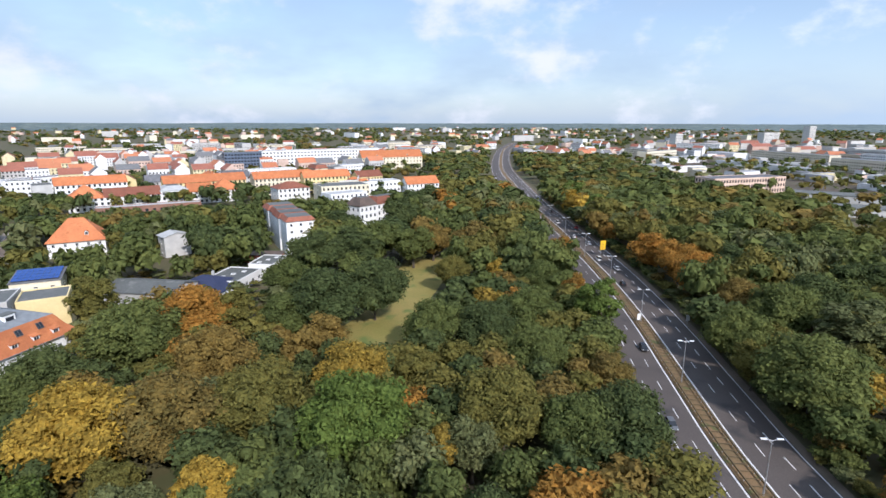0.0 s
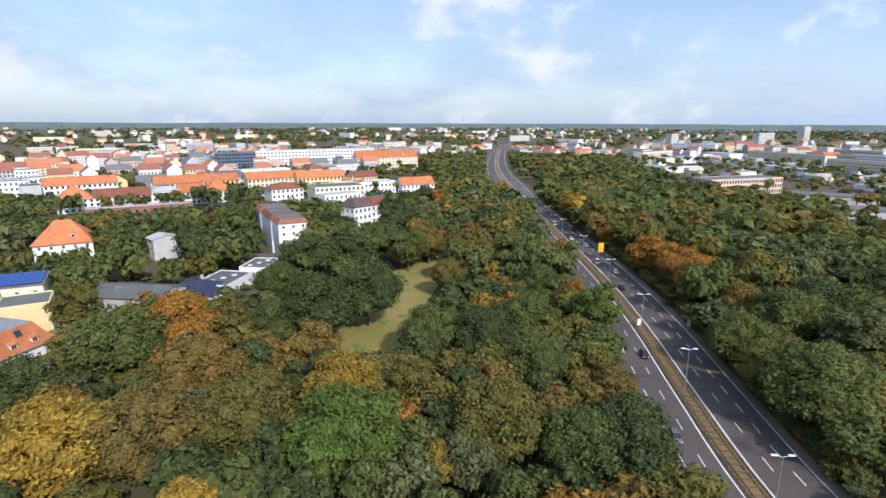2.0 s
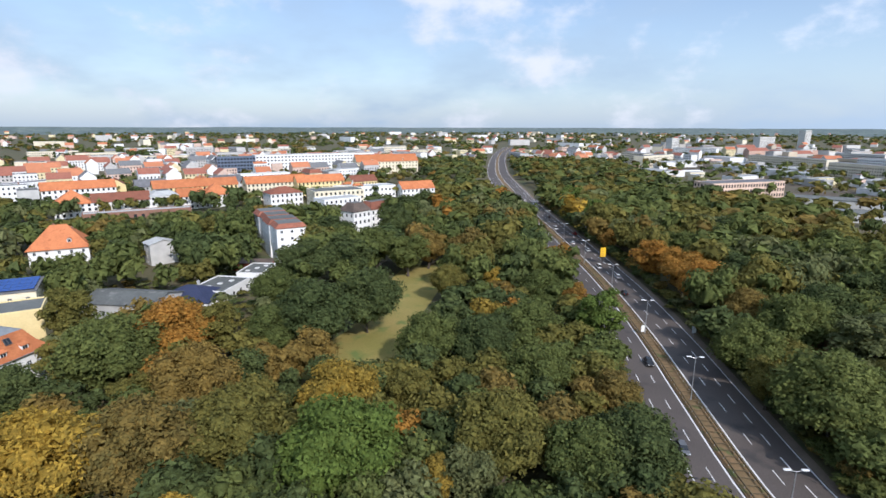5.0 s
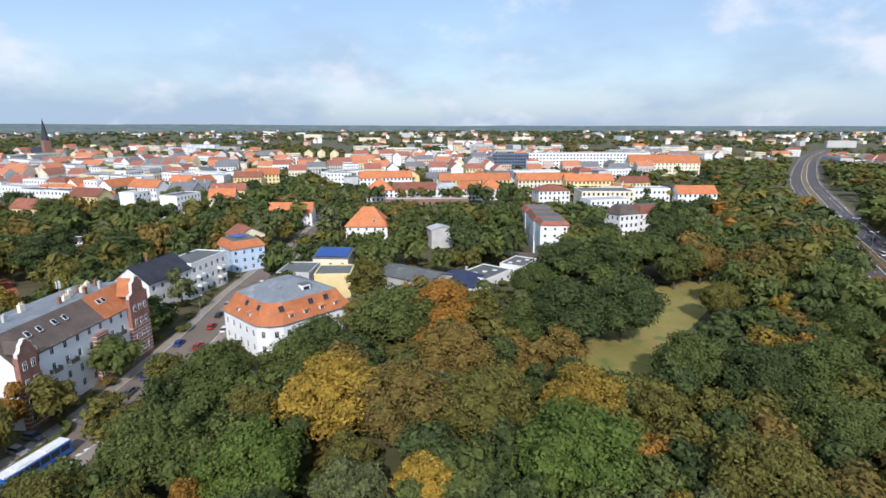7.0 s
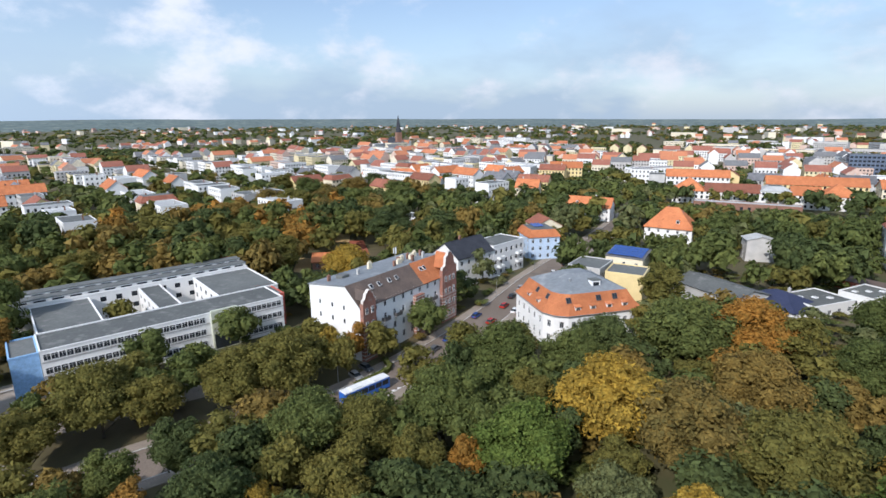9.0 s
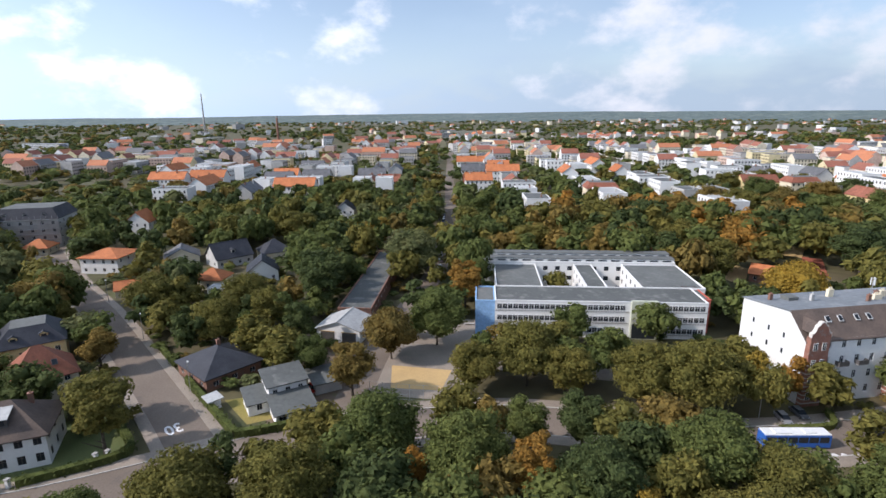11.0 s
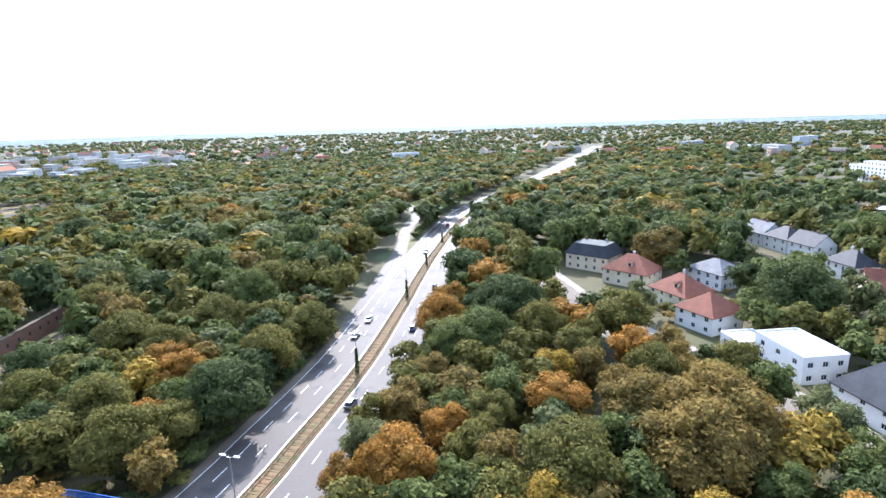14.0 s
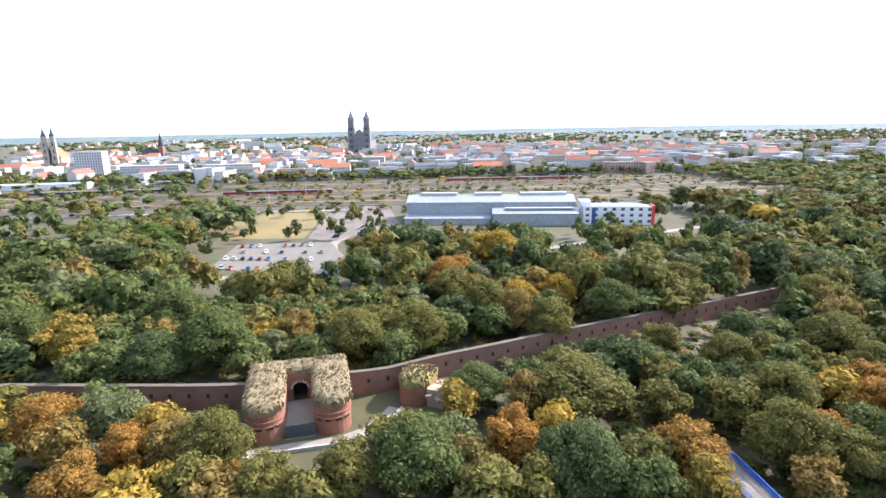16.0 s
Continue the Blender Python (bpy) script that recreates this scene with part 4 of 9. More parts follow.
house("low_hall", (-82, 172.5), -13, 24, 15, 6.0, "gable", 8.0, GREY_W, FELT, "low hall with shallow grey felt roof", "hall", floors=1, nx=5, ny=2, first=2)
house("bungalow", (-67, 181), -9, 18, 15, 3.6, "hip", 7.0, WHITE, mat("blue_roof_tile", (0.028, 0.034, 0.075), (0.02, 0.026, 0.06), 0.3, 0.6, 0.5, courses=0.2), "bungalow with dark blue hipped roof", "bungalow", floors=1, nx=4, ny=3, chimneys=[(2, 1, 6.9)])
for c, w, d, t in (((-60.5, 190), 13, 18, -15), ((-52.5, 210.5), 10, 15, -10)):
    o = house("bungalow", c, t, w, d, 4.3, "flat", 4.3, WHITE, FELT, "white flat-roofed modern bungalow with roof lights", "bungalow", floors=1, nx=3, ny=4, win=(1.6, 1.4), first=1.2)
    for i in range(3):
        k = Shape(); k.box(-0.7, 0.7, -0.7, 0.7, 0, 0.35, 0); k.tube((0, 0, 0.35), (0, 0, 0.55), 0.6, 0.25, 10, 1)
        part("roof_light", k, [FRAME, FELT_L], o, at=pose(-2 + 2 * i, (i - 1) * 4, 4.35))
house("garden_shed", (-58, 226), -5, 16, 5, 3.2, "shed", 3.8, RED_W, TILE_B, "long low red shed with brown roof", "shed", floors=1, nx=4, ny=1, win=(1.4, 1.0))
house("house", (-146, 248), 22, 22, 16, 8.0, "hip", 16.5, WHITE, TILE_O, "white house with very large orange hipped roof", "house", floors=2, nx=5, ny=3, chimneys=[(-2, 2, 15.5), (5, -1, 14)], dormers=[(4, -6.6, 9.4, 0)], over=0.8)
house("house", (-101, 241), 40, 11, 8, 9.5, "gable_y", 11.0, GREY_W, FELT_L, "narrow grey-white house with bare side wall", "house", floors=4, nx=0, ny=1, blank=(0,))
bl = house("house", (-164, 172), -25, 16, 14, 10.0, "mansard", 13.0, mat("pale_blue_plaster", (0.46, 0.57, 0.70), (0.42, 0.52, 0.64), 0.25, 0.85, 0.1), TILE_O, "light blue and white corner house with orange roof and solar panels", "house", floors=3, nx=4, ny=4, win=(1.1, 1.6), cut=0.15)
for i in range(4):
    for j in range(3):
        k = Shape(); k.box(-0.8, 0.8, -0.5, 0.5, 0, 0.05)
        part("solar_panel", k, SOLAR, bl, at=pose(-4 + i * 1.75, -2 + j * 1.6, 13.6, 30, 0, 0))
house("house", (-178, 190), -25, 14, 13, 10.5, "gable", 14.0, CREAM, TILE_R, "cream house with dark red roof", "house", floors=3, nx=4, ny=2, win=(1.1, 1.6))
house("house", (-208, 262), 26, 26, 13, 8.5, "gable", 13.5, WHITE, TILE_O, "white gabled villa with orange roof", "house", floors=2, nx=7, ny=2, win=(1.1, 1.6), dormers=[(-7, -5, 9.6, 0), (7, -5, 9.6, 0)], chimneys=[(3, 0, 13.5)])
# stepped white residential block
for i in range(4):
    house("terrace_block", (-43.0 - 0.39 * (6.5 + 13 * i), 236 + 0.92 * (6.5 + 13 * i)), -67, 13.4, 13 + (i % 2) * 1.5, 15.5 + 0.3 * (i == 0), "mansard", 17.6, WHITE, TILE_R, "white stepped residential block with red skirt roof and grey flat top", "apartment block", floors=5, nx=1, ny=3, win=(1.2, 1.3), group="stepped block", cut=0.14, blank=(2,))
# long school with orange roofs
for t0, w, d, ez, rz, roof, wm, rm in ((0, 21, 20, 9.5, 17.5, "hip", WHITE, TILE_O), (21, 34, 15, 9.5, 14.5, "gable", WHITE, TILE_R), (55, 18, 20, 11, 14, "mansard", WHITE, FELT_L), (73, 17, 15, 9.5, 14.5, "gable", WHITE, TILE_O), (90, 20, 20, 9.5, 17.0, "hip", WHITE, TILE_O)):
    a = (-214 + t0 * math.cos(radians(29)), 360 + t0 * math.sin(radians(29)))
    H("school_wing", a, 29, w, d, ez, roof, rz, wm, rm, "white wing of a large old school under tiled roofs", "school", floors=3, nx=int(w / 3.4), ny=4, win=(1.5, 2.0), near=False, group="old school wings")
H("school_wing", (-190, 346), 25, 62, 10, 5.0, "flat", 5, BRICK, FELT_L, "low red brick wing of the old school", "school", floors=1, nx=14, ny=2, win=(1.8, 2.2), near=False, group="old school wings")

# modern school with two courtyards
SC = 95
sc = H("modern_school", (-140.5, -8.0), SC, 57, 13, 10.2, "flat", 10, WHITE, FELT, "white and grey three-storey school with ribbon windows and courtyards", "school", floors=3, nx=0, ny=0)
fm, gm = window_mesh(1.35, 1.5)
for k in range(3):
    for i in range(24):
        o = part("window", fm, None, sc, at=pose(-27.3 + i * 1.45, -6.56, 2.2 + k * 3.3)); part("pane", gm, None, o)
    if k != 1 or True:
        for i in range(8):
            o = part("window", fm, None, sc, at=pose(17.0 + i * 1.45, -6.56, 2.2 + k * 3.3)); part("pane", gm, None, o)
s = Shape(); s.box(8.2, 15.2, -7.2, -6.45, 0, 11.0, 0); s.box(8.6, 14.8, -7.24, -7.2, 0.2, 4.4, 1); s.box(8.6, 14.8, -7.24, -7.2, 5.2, 6.0, 2)
part("entrance_bay", s, [mat("pale_green_render", (0.55, 0.56, 0.44), (0.48, 0.49, 0.39), 0.3, 0.9), GLASS, FELT_L], sc, "pale entrance bay with a green emblem")
s = Shape()
for i in range(9):
    s.tube((11.6 + 1.2 * math.cos(i * 0.7), -7.26, 8.4 + 0.9 * math.sin(i * 0.7)), (11.6 + 1.2 * math.cos(i * 0.7), -7.21, 8.4 + 0.9 * math.sin(i * 0.7)), 0.45, 0.45, 8)
part("emblem", s, mat("green_paint", (0.35, 0.50, 0.05), (0.30, 0.44, 0.05), 1, 0.6), sc, "green plain emblem on the wall")
s = Shape(); s.box(-1.9, 1.9, -0.03, 0, 0.0, 0.28); s.box(-1.6, 1.2, -0.03, 0, -0.5, -0.28)
part("sign_bars", s, DARKFRAME, sc, "dark lettering bars", at=pose(13.0, -7.24, 7.0) @ Matrix.Diagonal((0.7, 1, 1, 1)))
s = Shape()
for k in range(3):
    s.box(-28.4, 7.8, -6.62, -6.5, 0.95 + k * 3.3, 1.15 + k * 3.3); s.box(15.5, 28.4, -6.62, -6.5, 0.95 + k * 3.3, 1.15 + k * 3.3)
part("sill_band", s, CONC, sc, "grey sill bands")
for nm, c, w, d, e, wm, lab in (("school_hall", (-31.3, 0.2), 5.4, 12.6, 9.9, BLUE_W, "bright blue painted end wing of the school"), ("school_wing", (-21, 19.5), 14, 25, 9.8, WHITE, "flat-roofed cross wing of the school"),
                               ("school_wing", (2, 19.5), 6, 25, 9.8, WHITE, "flat-roofed middle wing between the courtyards"), ("school_wing", (24, 19.5), 18, 25, 9.9, WHITE, "flat-roofed cross wing of the school"),
                               ("school_wing", (0, 38.0), 66, 11, 10.4, WHITE, "long rear wing of the school")):
    p = pose(*front((-140.5, -8.0), SC, 57, 13), 0, 0, 0, SC) @ Vector((c[0], c[1], 0))
    house(nm, (p.x, p.y), SC, w, d, e, "flat", e, wm, FELT, lab, "school", floors=3, nx=int(w / 4), ny=int(d / 5), win=(1.6, 1.5), near=False, group="school wings", blank=(0,) if nm == "school_hall" else ())
p = pose(*front((-140.5, -8.0), SC, 57, 13), 0, 0, 0, SC)
q = p @ Vector((29.0, 4.0, 0)); house("school_stair", (q.x, q.y), SC, 4, 12, 9.6, "flat", 9.6, RED_W, FELT, "red painted stair tower of the school", "school", floors=3, nx=0, ny=0)
for y, z in ((35.4, 11.6), (41.0, 12.0)):
    s = Shape(); s.box(-33, 33, -2.0, 2.0, -2.2, 0, 0); s.box(-33.2, 33.2, -2.15, 2.15, 0, 0.2, 1)
    for i in range(15):
        s.box(-31 + i * 4.3, -28.2 + i * 4.3, -2.04, -2.0, -0.8, -0.35, 2)
    q = p @ Vector((0, y, 0))
    tagged(part("roof_monitor", s, [WHITE, FELT, GLASS], None, at=pose(q.x, q.y, z, 0, 0, SC)), "long white roof monitor on the rear school wing", "roof monitor")

house("gymnasium", (-175.8, -52.2), 5, 67, 10, 5.0, "flat", 5, BRICK, FELT, "long low brick building with flat felt roof", "hall", floors=1, nx=14, ny=2, win=(1.8, 0.9), first=3.0)
g2 = house("workshop", (-135.0, -49.5), 86, 12.5, 10.5, 4.0, "gable_y", 6.2, WHITE, FELT_L, "white workshop with pale roof and wide gates", "workshop", floors=1, nx=0, ny=2)
for x in (-3.1, 3.1):
    s = Shape(); s.box(-2.0, 2.0, -0.06, 0.02, 0, 3.0, 0); s.box(-2.2, 2.2, -0.1, -0.06, 3.0, 3.2, 1)
    part("gate", s, [DARKFRAME, SAND], g2, at=pose(x, -5.28, 0))

# villas
vil = house("villa", (-72.8, -93.0), 122, 16.5, 11.5, 6.8, "hip", 11.2, WHITE, TILE_B, "white two-storey villa with dark hipped roof and wide shed dormer", "villa", floors=2, nx=6, ny=3, win=(1.25, 1.7), first=1.0, chimneys=[(-1.5, 1, 11.2), (5.0, 1.6, 10.0)], over=0.7, dark=True)
s = Shape(); s.box(-3.4, 3.4, 0, 3.2, 0, 1.7, 0); slab(s, [(-3.7, -0.5, 1.75), (3.7, -0.5, 1.75), (3.7, 3.6, 2.5), (-3.7, 3.6, 2.5)], 0.14, 1)
for i in range(4):
    s.box(-3.1 + i * 1.6, -1.8 + i * 1.6, -0.04, 0, 0.35, 1.45, 2)
part("shed_dormer", s, [DARKFRAME, FELT_L, GLASS], vil, "wide dark dormer under a pale metal roof", at=pose(-0.6, -4.3, 8.0))
s = Shape(); s.box(-0.6, 0.6, -0.06, 0.02, 0, 2.3, 0); s.box(-0.9, 0.9, -1.2, 0, -0.4, 0.0, 1); s.box(-0.9, 0.9, -1.6, -1.2, -0.4, -0.2, 1); part("front_door", s, [DARKFRAME, CONC], vil, "dark front door with stone steps", at=pose(0, -5.8, 0.4))
house("house", (-94.5, -106.5), 141, 12.5, 11, 5.8, "hip", 11.5, CREAM, TILE_R, "cream house with steep red tiled roof", "house", floors=2, nx=3, ny=2, skylights=[(-2, -4.2, 8.2, 48, 0), (2.5, -4.2, 8.2, 48, 0)])
s = house("house", (-107.5, -122.0), 134, 14, 14, 7.2, "mansard", 11.0, YELLOW_W, SLATE, "ochre house with dark multi-faced slate roof", "house", floors=2, nx=4, ny=4, cut=0.28, dormers=[(-3, -6.0, 7.8, 0), (3, -6.0, 7.8, 0)], skylights=[(-1, -3.8, 10, 40, 0), (1.5, -3.8, 10, 40, 0)])
house("bungalow", (-109.0, -72.3), 148, 13.5, 14.5, 3.6, "hip", 7.2, BRICK, SLATE, "brick bungalow with dark grey hipped roof", "bungalow", floors=1, nx=3, ny=3, win=(1.3, 1.2), chimneys=[(0.5, 0.5, 7.2)], over=0.6)
house("annex", (-94.0, -64.8), 147, 2.4, 2.2, 2.4, "shed", 2.8, WHITE, FELT_L, "small white garden hut", "hut", floors=1, nx=0, ny=0)
house("house", (-99.6, -51.2), 129, 8, 7, 5.6, "shed", 6.5, WHITE, FELT, "white split-level house with grey sloping roofs", "house", floors=2, nx=3, ny=2, win=(1.0, 1.0), over=0.5)
house("house_wing", (-94.0, -47.0), 129, 8, 6.5, 2.7, "shed", 4.0, WHITE, FELT, "low front wing with grey sloping roof", "house wing", floors=1, nx=3, ny=1, win=(1.6, 1.5), over=0.5)
house("house_wing", (-95.4, -55.6), 129, 4.5, 6, 2.7, "shed", 3.8, WHITE, FELT, "low white side wing", "house wing", floors=1, nx=1, ny=1, over=0.4)
house("garage", (-106.5, -44.8), 127, 6, 7, 2.7, "shed", 3.3, GREY_W, FELT, "grey garage beside the white house", "garage", floors=1, nx=0, ny=0)
fl = house("house", (-48.5, -138.3), 112, 16, 11, 6.6, "flat", 6.6, WHITE, FELT_L, "white cubic flat-roofed house", "house", floors=2, nx=3, ny=3, win=(1.4, 1.3))
house("house_wing", (-39.5, -148.0), 112, 8, 9, 3.4, "flat", 3.4, WHITE, FELT_L, "low white flat-roofed wing", "house wing", floors=1, nx=2, ny=2)
house("house", (-33.2, -163.3), 132, 12.5, 13, 6.0, "hip", 10.5, WHITE, TILE_R, "white house with red hipped roof", "house", floors=2, nx=3, ny=2, win=(1.3, 1.3), chimneys=[(0, 0.5, 10.2)], over=0.6)
house("house", (-28.0, -182.0), 130, 15, 13, 5.6, "hip", 10.5, CREAM, TILE_R, "house with red hipped roof and dormer", "house", floors=2, nx=4, ny=3, chimneys=[(0, 1, 10.3)], dormers=[(2, -4.6, 6.8, 0)])
house("house", (-14.0, -204.0), 152, 17, 13, 6.0, "hip", 11.0, CREAM, TILE_R, "cream house with red hipped roof and dormer", "house", floors=2, nx=4, ny=3, chimneys=[(0, 1, 10.5)], dormers=[(1, -4.6, 7.2, 0)])
house("house", (0.0, -224.0), 155, 18, 14, 6.2, "mansard", 10.5, CREAM, SLATE, "cream house with dark blue-grey mansard", "house", floors=2, nx=5, ny=3, cut=0.2, chimneys=[(-5, 3, 10.5), (4, 3, 10.5)])
st = house("house", (-58.0, -118.0), 115, 14.5, 12, 5.4, "hip", 11.8, WHITE, SLATE, "white house with steep dark roof and tall gable window", "house", floors=2, nx=3, ny=3, win=(1.2, 1.2), chimneys=[(0, 1, 11.2)])
s = Shape()
s.box(-2.0, 2.0, -1.0, 4, 0, 6.6, 0); s.face([(-2.0, -1.0, 6.6), (2.0, -1.0, 6.6), (0, -1.0, 9.2)], 0)
slab(s, [(-2.4, -1.3, 6.3), (0, -1.3, 9.4), (0, 4.2, 9.4), (-2.4, 4.2, 6.3)], 0.18, 1); slab(s, [(0, -1.3, 9.4), (2.4, -1.3, 6.3), (2.4, 4.2, 6.3), (0, 4.2, 9.4)], 0.18, 1)
s.box(-0.9, 0.9, -1.04, -1.0, 1.0, 3.2, 2); s.box(-0.9, 0.9, -1.04, -1.0, 4.0, 7.2, 2)
part("cross_gable", s, [WHITE, SLATE, GLASS], st, "white cross gable with tall window", at=pose(6.9, 0.8, 0, 0, 0, 90))
house("house", (-43.0, -208.0), 131, 15, 13, 6.0, "hip", 9.5, WHITE, SLATE_G, "white house with pale grey pyramid roof", "house", floors=2, nx=4, ny=3, win=(1.3, 1.6))
house("house", (-90.5, -222.5), 112, 13, 10, 6.8, "hip", 11.0, WHITE, SLATE, "white house with dark hipped roof", "house", floors=2, nx=4, ny=2, chimneys=[(-2, 1, 10.6), (2, 1, 10.6)])
house("house", (-93.0, -197.0), 172, 17, 13, 5.2, "gable", 10.5, CREAM, TILE_R, "cream house with red gabled roof", "house", floors=2, nx=4, ny=2)
house("house", (-111.0, -207.0), 120, 15, 13, 6.0, "gable_y", 12.5, GREY_W, SLATE, "house with tall dark roof and white verge", "house", floors=2, nx=3, ny=3)
for i in range(3):
    house("terraced_house", (-76.0 - i * 6.2, -281.0 + i * 12.6), 116, 13.5, 11, 6.4, "gable" if i != 1 else "hip", 10.8, WHITE, SLATE_G if i == 0 else SLATE, "white terraced house with dark roof", "house", floors=2, nx=3, ny=2, group="white terrace", chimneys=[(2, 0, 10.6)])
house("flat_roofed_villa", (-158, -343), 148, 33, 18, 7.4, "flat", 7.4, SLATE_G, FELT_L, "dark long building with pale flat roof", "villa", floors=2, nx=7, ny=3, win=(2.0, 1.4))
sc4 = house("apartment_block", (-221, -235), 113, 27, 22, 14.0, "mansard", 19.0, GREY_W, SLATE, "grey four-storey block wrapped in scaffolding, dark mansard", "apartment block", floors=4, nx=6, ny=5, win=(1.3, 1.6), cut=0.13, dormers=[(-8, -10.4, 14.8, 0), (0, -10.4, 14.8, 0), (8, -10.4, 14.8, 0)])
s = Shape()
for x in range(13):
    s.tube((-14 + x * 2.35, -12.4, 0), (-14 + x * 2.35, -12.4, 15.5), 0.05, 0.05, 5)
for k in range(1, 7):
    s.box(-14.2, 14.4, -12.6, -11.6, k * 2.3, k * 2.3 + 0.08)
part("scaffold", s, STEEL, sc4, "steel scaffold with decks")
house("house", (-186, -166.5), 95, 15.5, 14, 6.8, "hip", 9.0, WHITE, TILE_O, "white house with low orange hipped roof", "house", floors=2, nx=4, ny=3, over=0.9)
house("house", (-251, -202), 101, 12, 12, 7.0, "gable_y", 12.0, WHITE, TILE_O, "white house with steep orange roof and dormer", "house", floors=2, nx=3, ny=3, win=(1.1, 1.5))
house("house", (-205, -219), 109, 11, 10, 3.6, "hip", 6.8, CREAM, TILE_O, "small cream house with orange hipped roof", "house", floors=1, nx=3, ny=2)
house("house", (-198, -143), 124, 13, 11, 4.0, "gable_y", 7.5, CREAM, SLATE_G, "beige house with grey gabled roof", "house", floors=1, nx=3, ny=2)
house("house", (-200.5, -123), 143, 15, 12, 4.2, "gable", 9.5, GREY_W, SLATE, "house with steep dark grey roof", "house", floors=1, nx=4, ny=2, dormers=[(0, -4.5, 5.2, 0)])
house("house", (-211, -108), 134, 12, 11, 4.2, "hip", 8.5, CREAM, SLATE, "house with dark hipped roof", "house", floors=1, nx=3, ny=2)
house("house", (-183, -99), 117, 11, 11, 4.2, "gable_y", 8.5, WHITE, SLATE, "white house with dark gabled roof", "house", floors=1, nx=3, ny=2)
house("house", (-171, -112), 95, 10, 9, 4.0, "hip", 7.0, CREAM, TILE_O, "beige house with orange roof", "house", floors=1, nx=3, ny=2)
house("carport", (-163, -103), 95, 10, 5, 2.7, "flat", 2.7, WHITE, FELT_L, "white carport with a flat roof", "carport", floors=1, nx=0, ny=0)
house("house", (-302, -107), 102, 11, 12, 6.2, "gable_y", 10.5, WHITE, SLATE, "white house with dark roof", "house", floors=2, nx=3, ny=2)
house("garage", (-160, -135), 125, 12, 7, 3.0, "gable", 5.0, CREAM, TILE_O, "row of cream garages with orange roof", "garage", floors=1, nx=0, ny=0)
for c, t in (((-222, -526), 103), ((-252, -482), 101)):
    house("apartment_block", c, t, 48, 18, 15.0, "flat", 15, WHITE, FELT_L, "white five-storey modern block with dark square windows", "apartment block", floors=5, nx=11, ny=5, win=(1.8, 1.6), near=False, group="white modern blocks")
    q = pose(*c, 0, 0, 0, t) @ Vector((0, 3, 0)); house("penthouse", (q.x, q.y), t, 34, 10, 2.6, "flat", 2.6, WHITE, FELT_L, "white set-back top storey", "penthouse", floors=1, nx=8, ny=2, win=(1.8, 1.4), near=False, base=15.4, first=0.6, group="white modern blocks")
house("house", (-196, -14), 95, 18, 12, 4.0, "gable", 6.5, CREAM, SLATE_G, "low cream pavilion behind the school", "pavilion", floors=1, nx=4, ny=2)
house("pavilion", (-256, 172), 35, 26, 15, 4.6, "flat", 4.6, WHITE, FELT, "white flat-roofed pavilion among the trees", "pavilion", floors=1, nx=6, ny=3, win=(1.6, 1.6))
house("house", (-246, 62), 100, 14, 11, 5.0, "hip", 9.0, RED_W, TILE_R, "small dark red house among trees", "house", floors=1, nx=3, ny=2)
house("house", (-203, 88), 60, 12, 9, 3.5, "gable", 6.0, BRICK, TILE_O, "low brick shed with orange roof among trees", "shed", floors=1, nx=3, ny=2)

SEEN_HOUSES = list(FOOT)

# ---- street furniture and vehicles ----
WAY_RUN = [0.0]
for a, b in zip(HIGHWAY, HIGHWAY[1:]):
    WAY_RUN.append(WAY_RUN[-1] + (b - a).length)


def on_way(y, offset):
    """A point beside the highway's axis at the northing y, and the road's heading there."""
    i = max(0, min(len(HIGHWAY) - 2, sum(1 for p in HIGHWAY if p.y <= y) - 1))
    a, b = HIGHWAY[i], HIGHWAY[i + 1]
    t = (y - a.y) / (b.y - a.y)
    d = (b - a).normalized()
    p = a + (b - a) * t + Vector((d.y, -d.x, 0)) * offset
    return p, math.degrees(math.atan2(d.y, d.x))


# double guard rail in the median
rail = thing("guard_rail", pose(0, 0, 0), "double steel guard rail with yellowed spacers in the median", "guard rail")
GR = [p for p in HIGHWAY if -330 < p.y < 480]
for o in (-1.35, 1.35):
    s = ribbon(GR, o - 0.09, o + 0.09, 0.62, 0.28)
    part("rail_beam", s, RUST, rail, "weathered yellowish steel beam")
post, tie = Shape(), Shape()
k = 0.0
while k < 800:
    y = -326 + k
    if y > 470:
        break
    (p, h) = on_way(y, 0.0)
    m = pose(p.x, p.y, 0, 0, 0, h)
    tie.box(-0.07, 0.07, -1.3, 1.3, 0.7, 0.80, 0, m)
    for o in (-1.35, 1.35):
        post.box(-0.06, 0.06, o - 0.05, o + 0.05, 0.1, 0.62, 0, m)
    k += 2.0
part("spacer", tie, RUST, rail, "cross spacers between the beams", kind="stuff")
part("rail_post", post, STEEL, rail, "short steel posts", kind="stuff")

lamp = thing("street_lamp", pose(0, 0, 0), "tall grey double-armed street lamp in the median", "street lamp", "lamps along the median")
s = Shape(); s.tube((0, 0, 0), (0, 0, 10.2), 0.13, 0.07, 8); part("pole", s, STEEL, lamp)
for sg in (-1, 1):
    s = Shape(); s.tube((0, 0, 10.15), (0, sg * 1.3, 10.45), 0.05, 0.04, 6); part("arm", s, STEEL, lamp)
    s = Shape(); s.box(-0.17, 0.17, sg * 1.3 - 0.45, sg * 1.3 + 0.55, 10.38, 10.55); s.box(-0.13, 0.13, sg * 1.3 - 0.35, sg * 1.3 + 0.45, 10.34, 10.38, 1); part("lamp_head", s, [SIGN_W, GLASS], lamp)
s = Shape(); s.tube((0, 0, 0), (0, 0, 0.9), 0.19, 0.17, 8); part("base", s, STEEL, lamp)
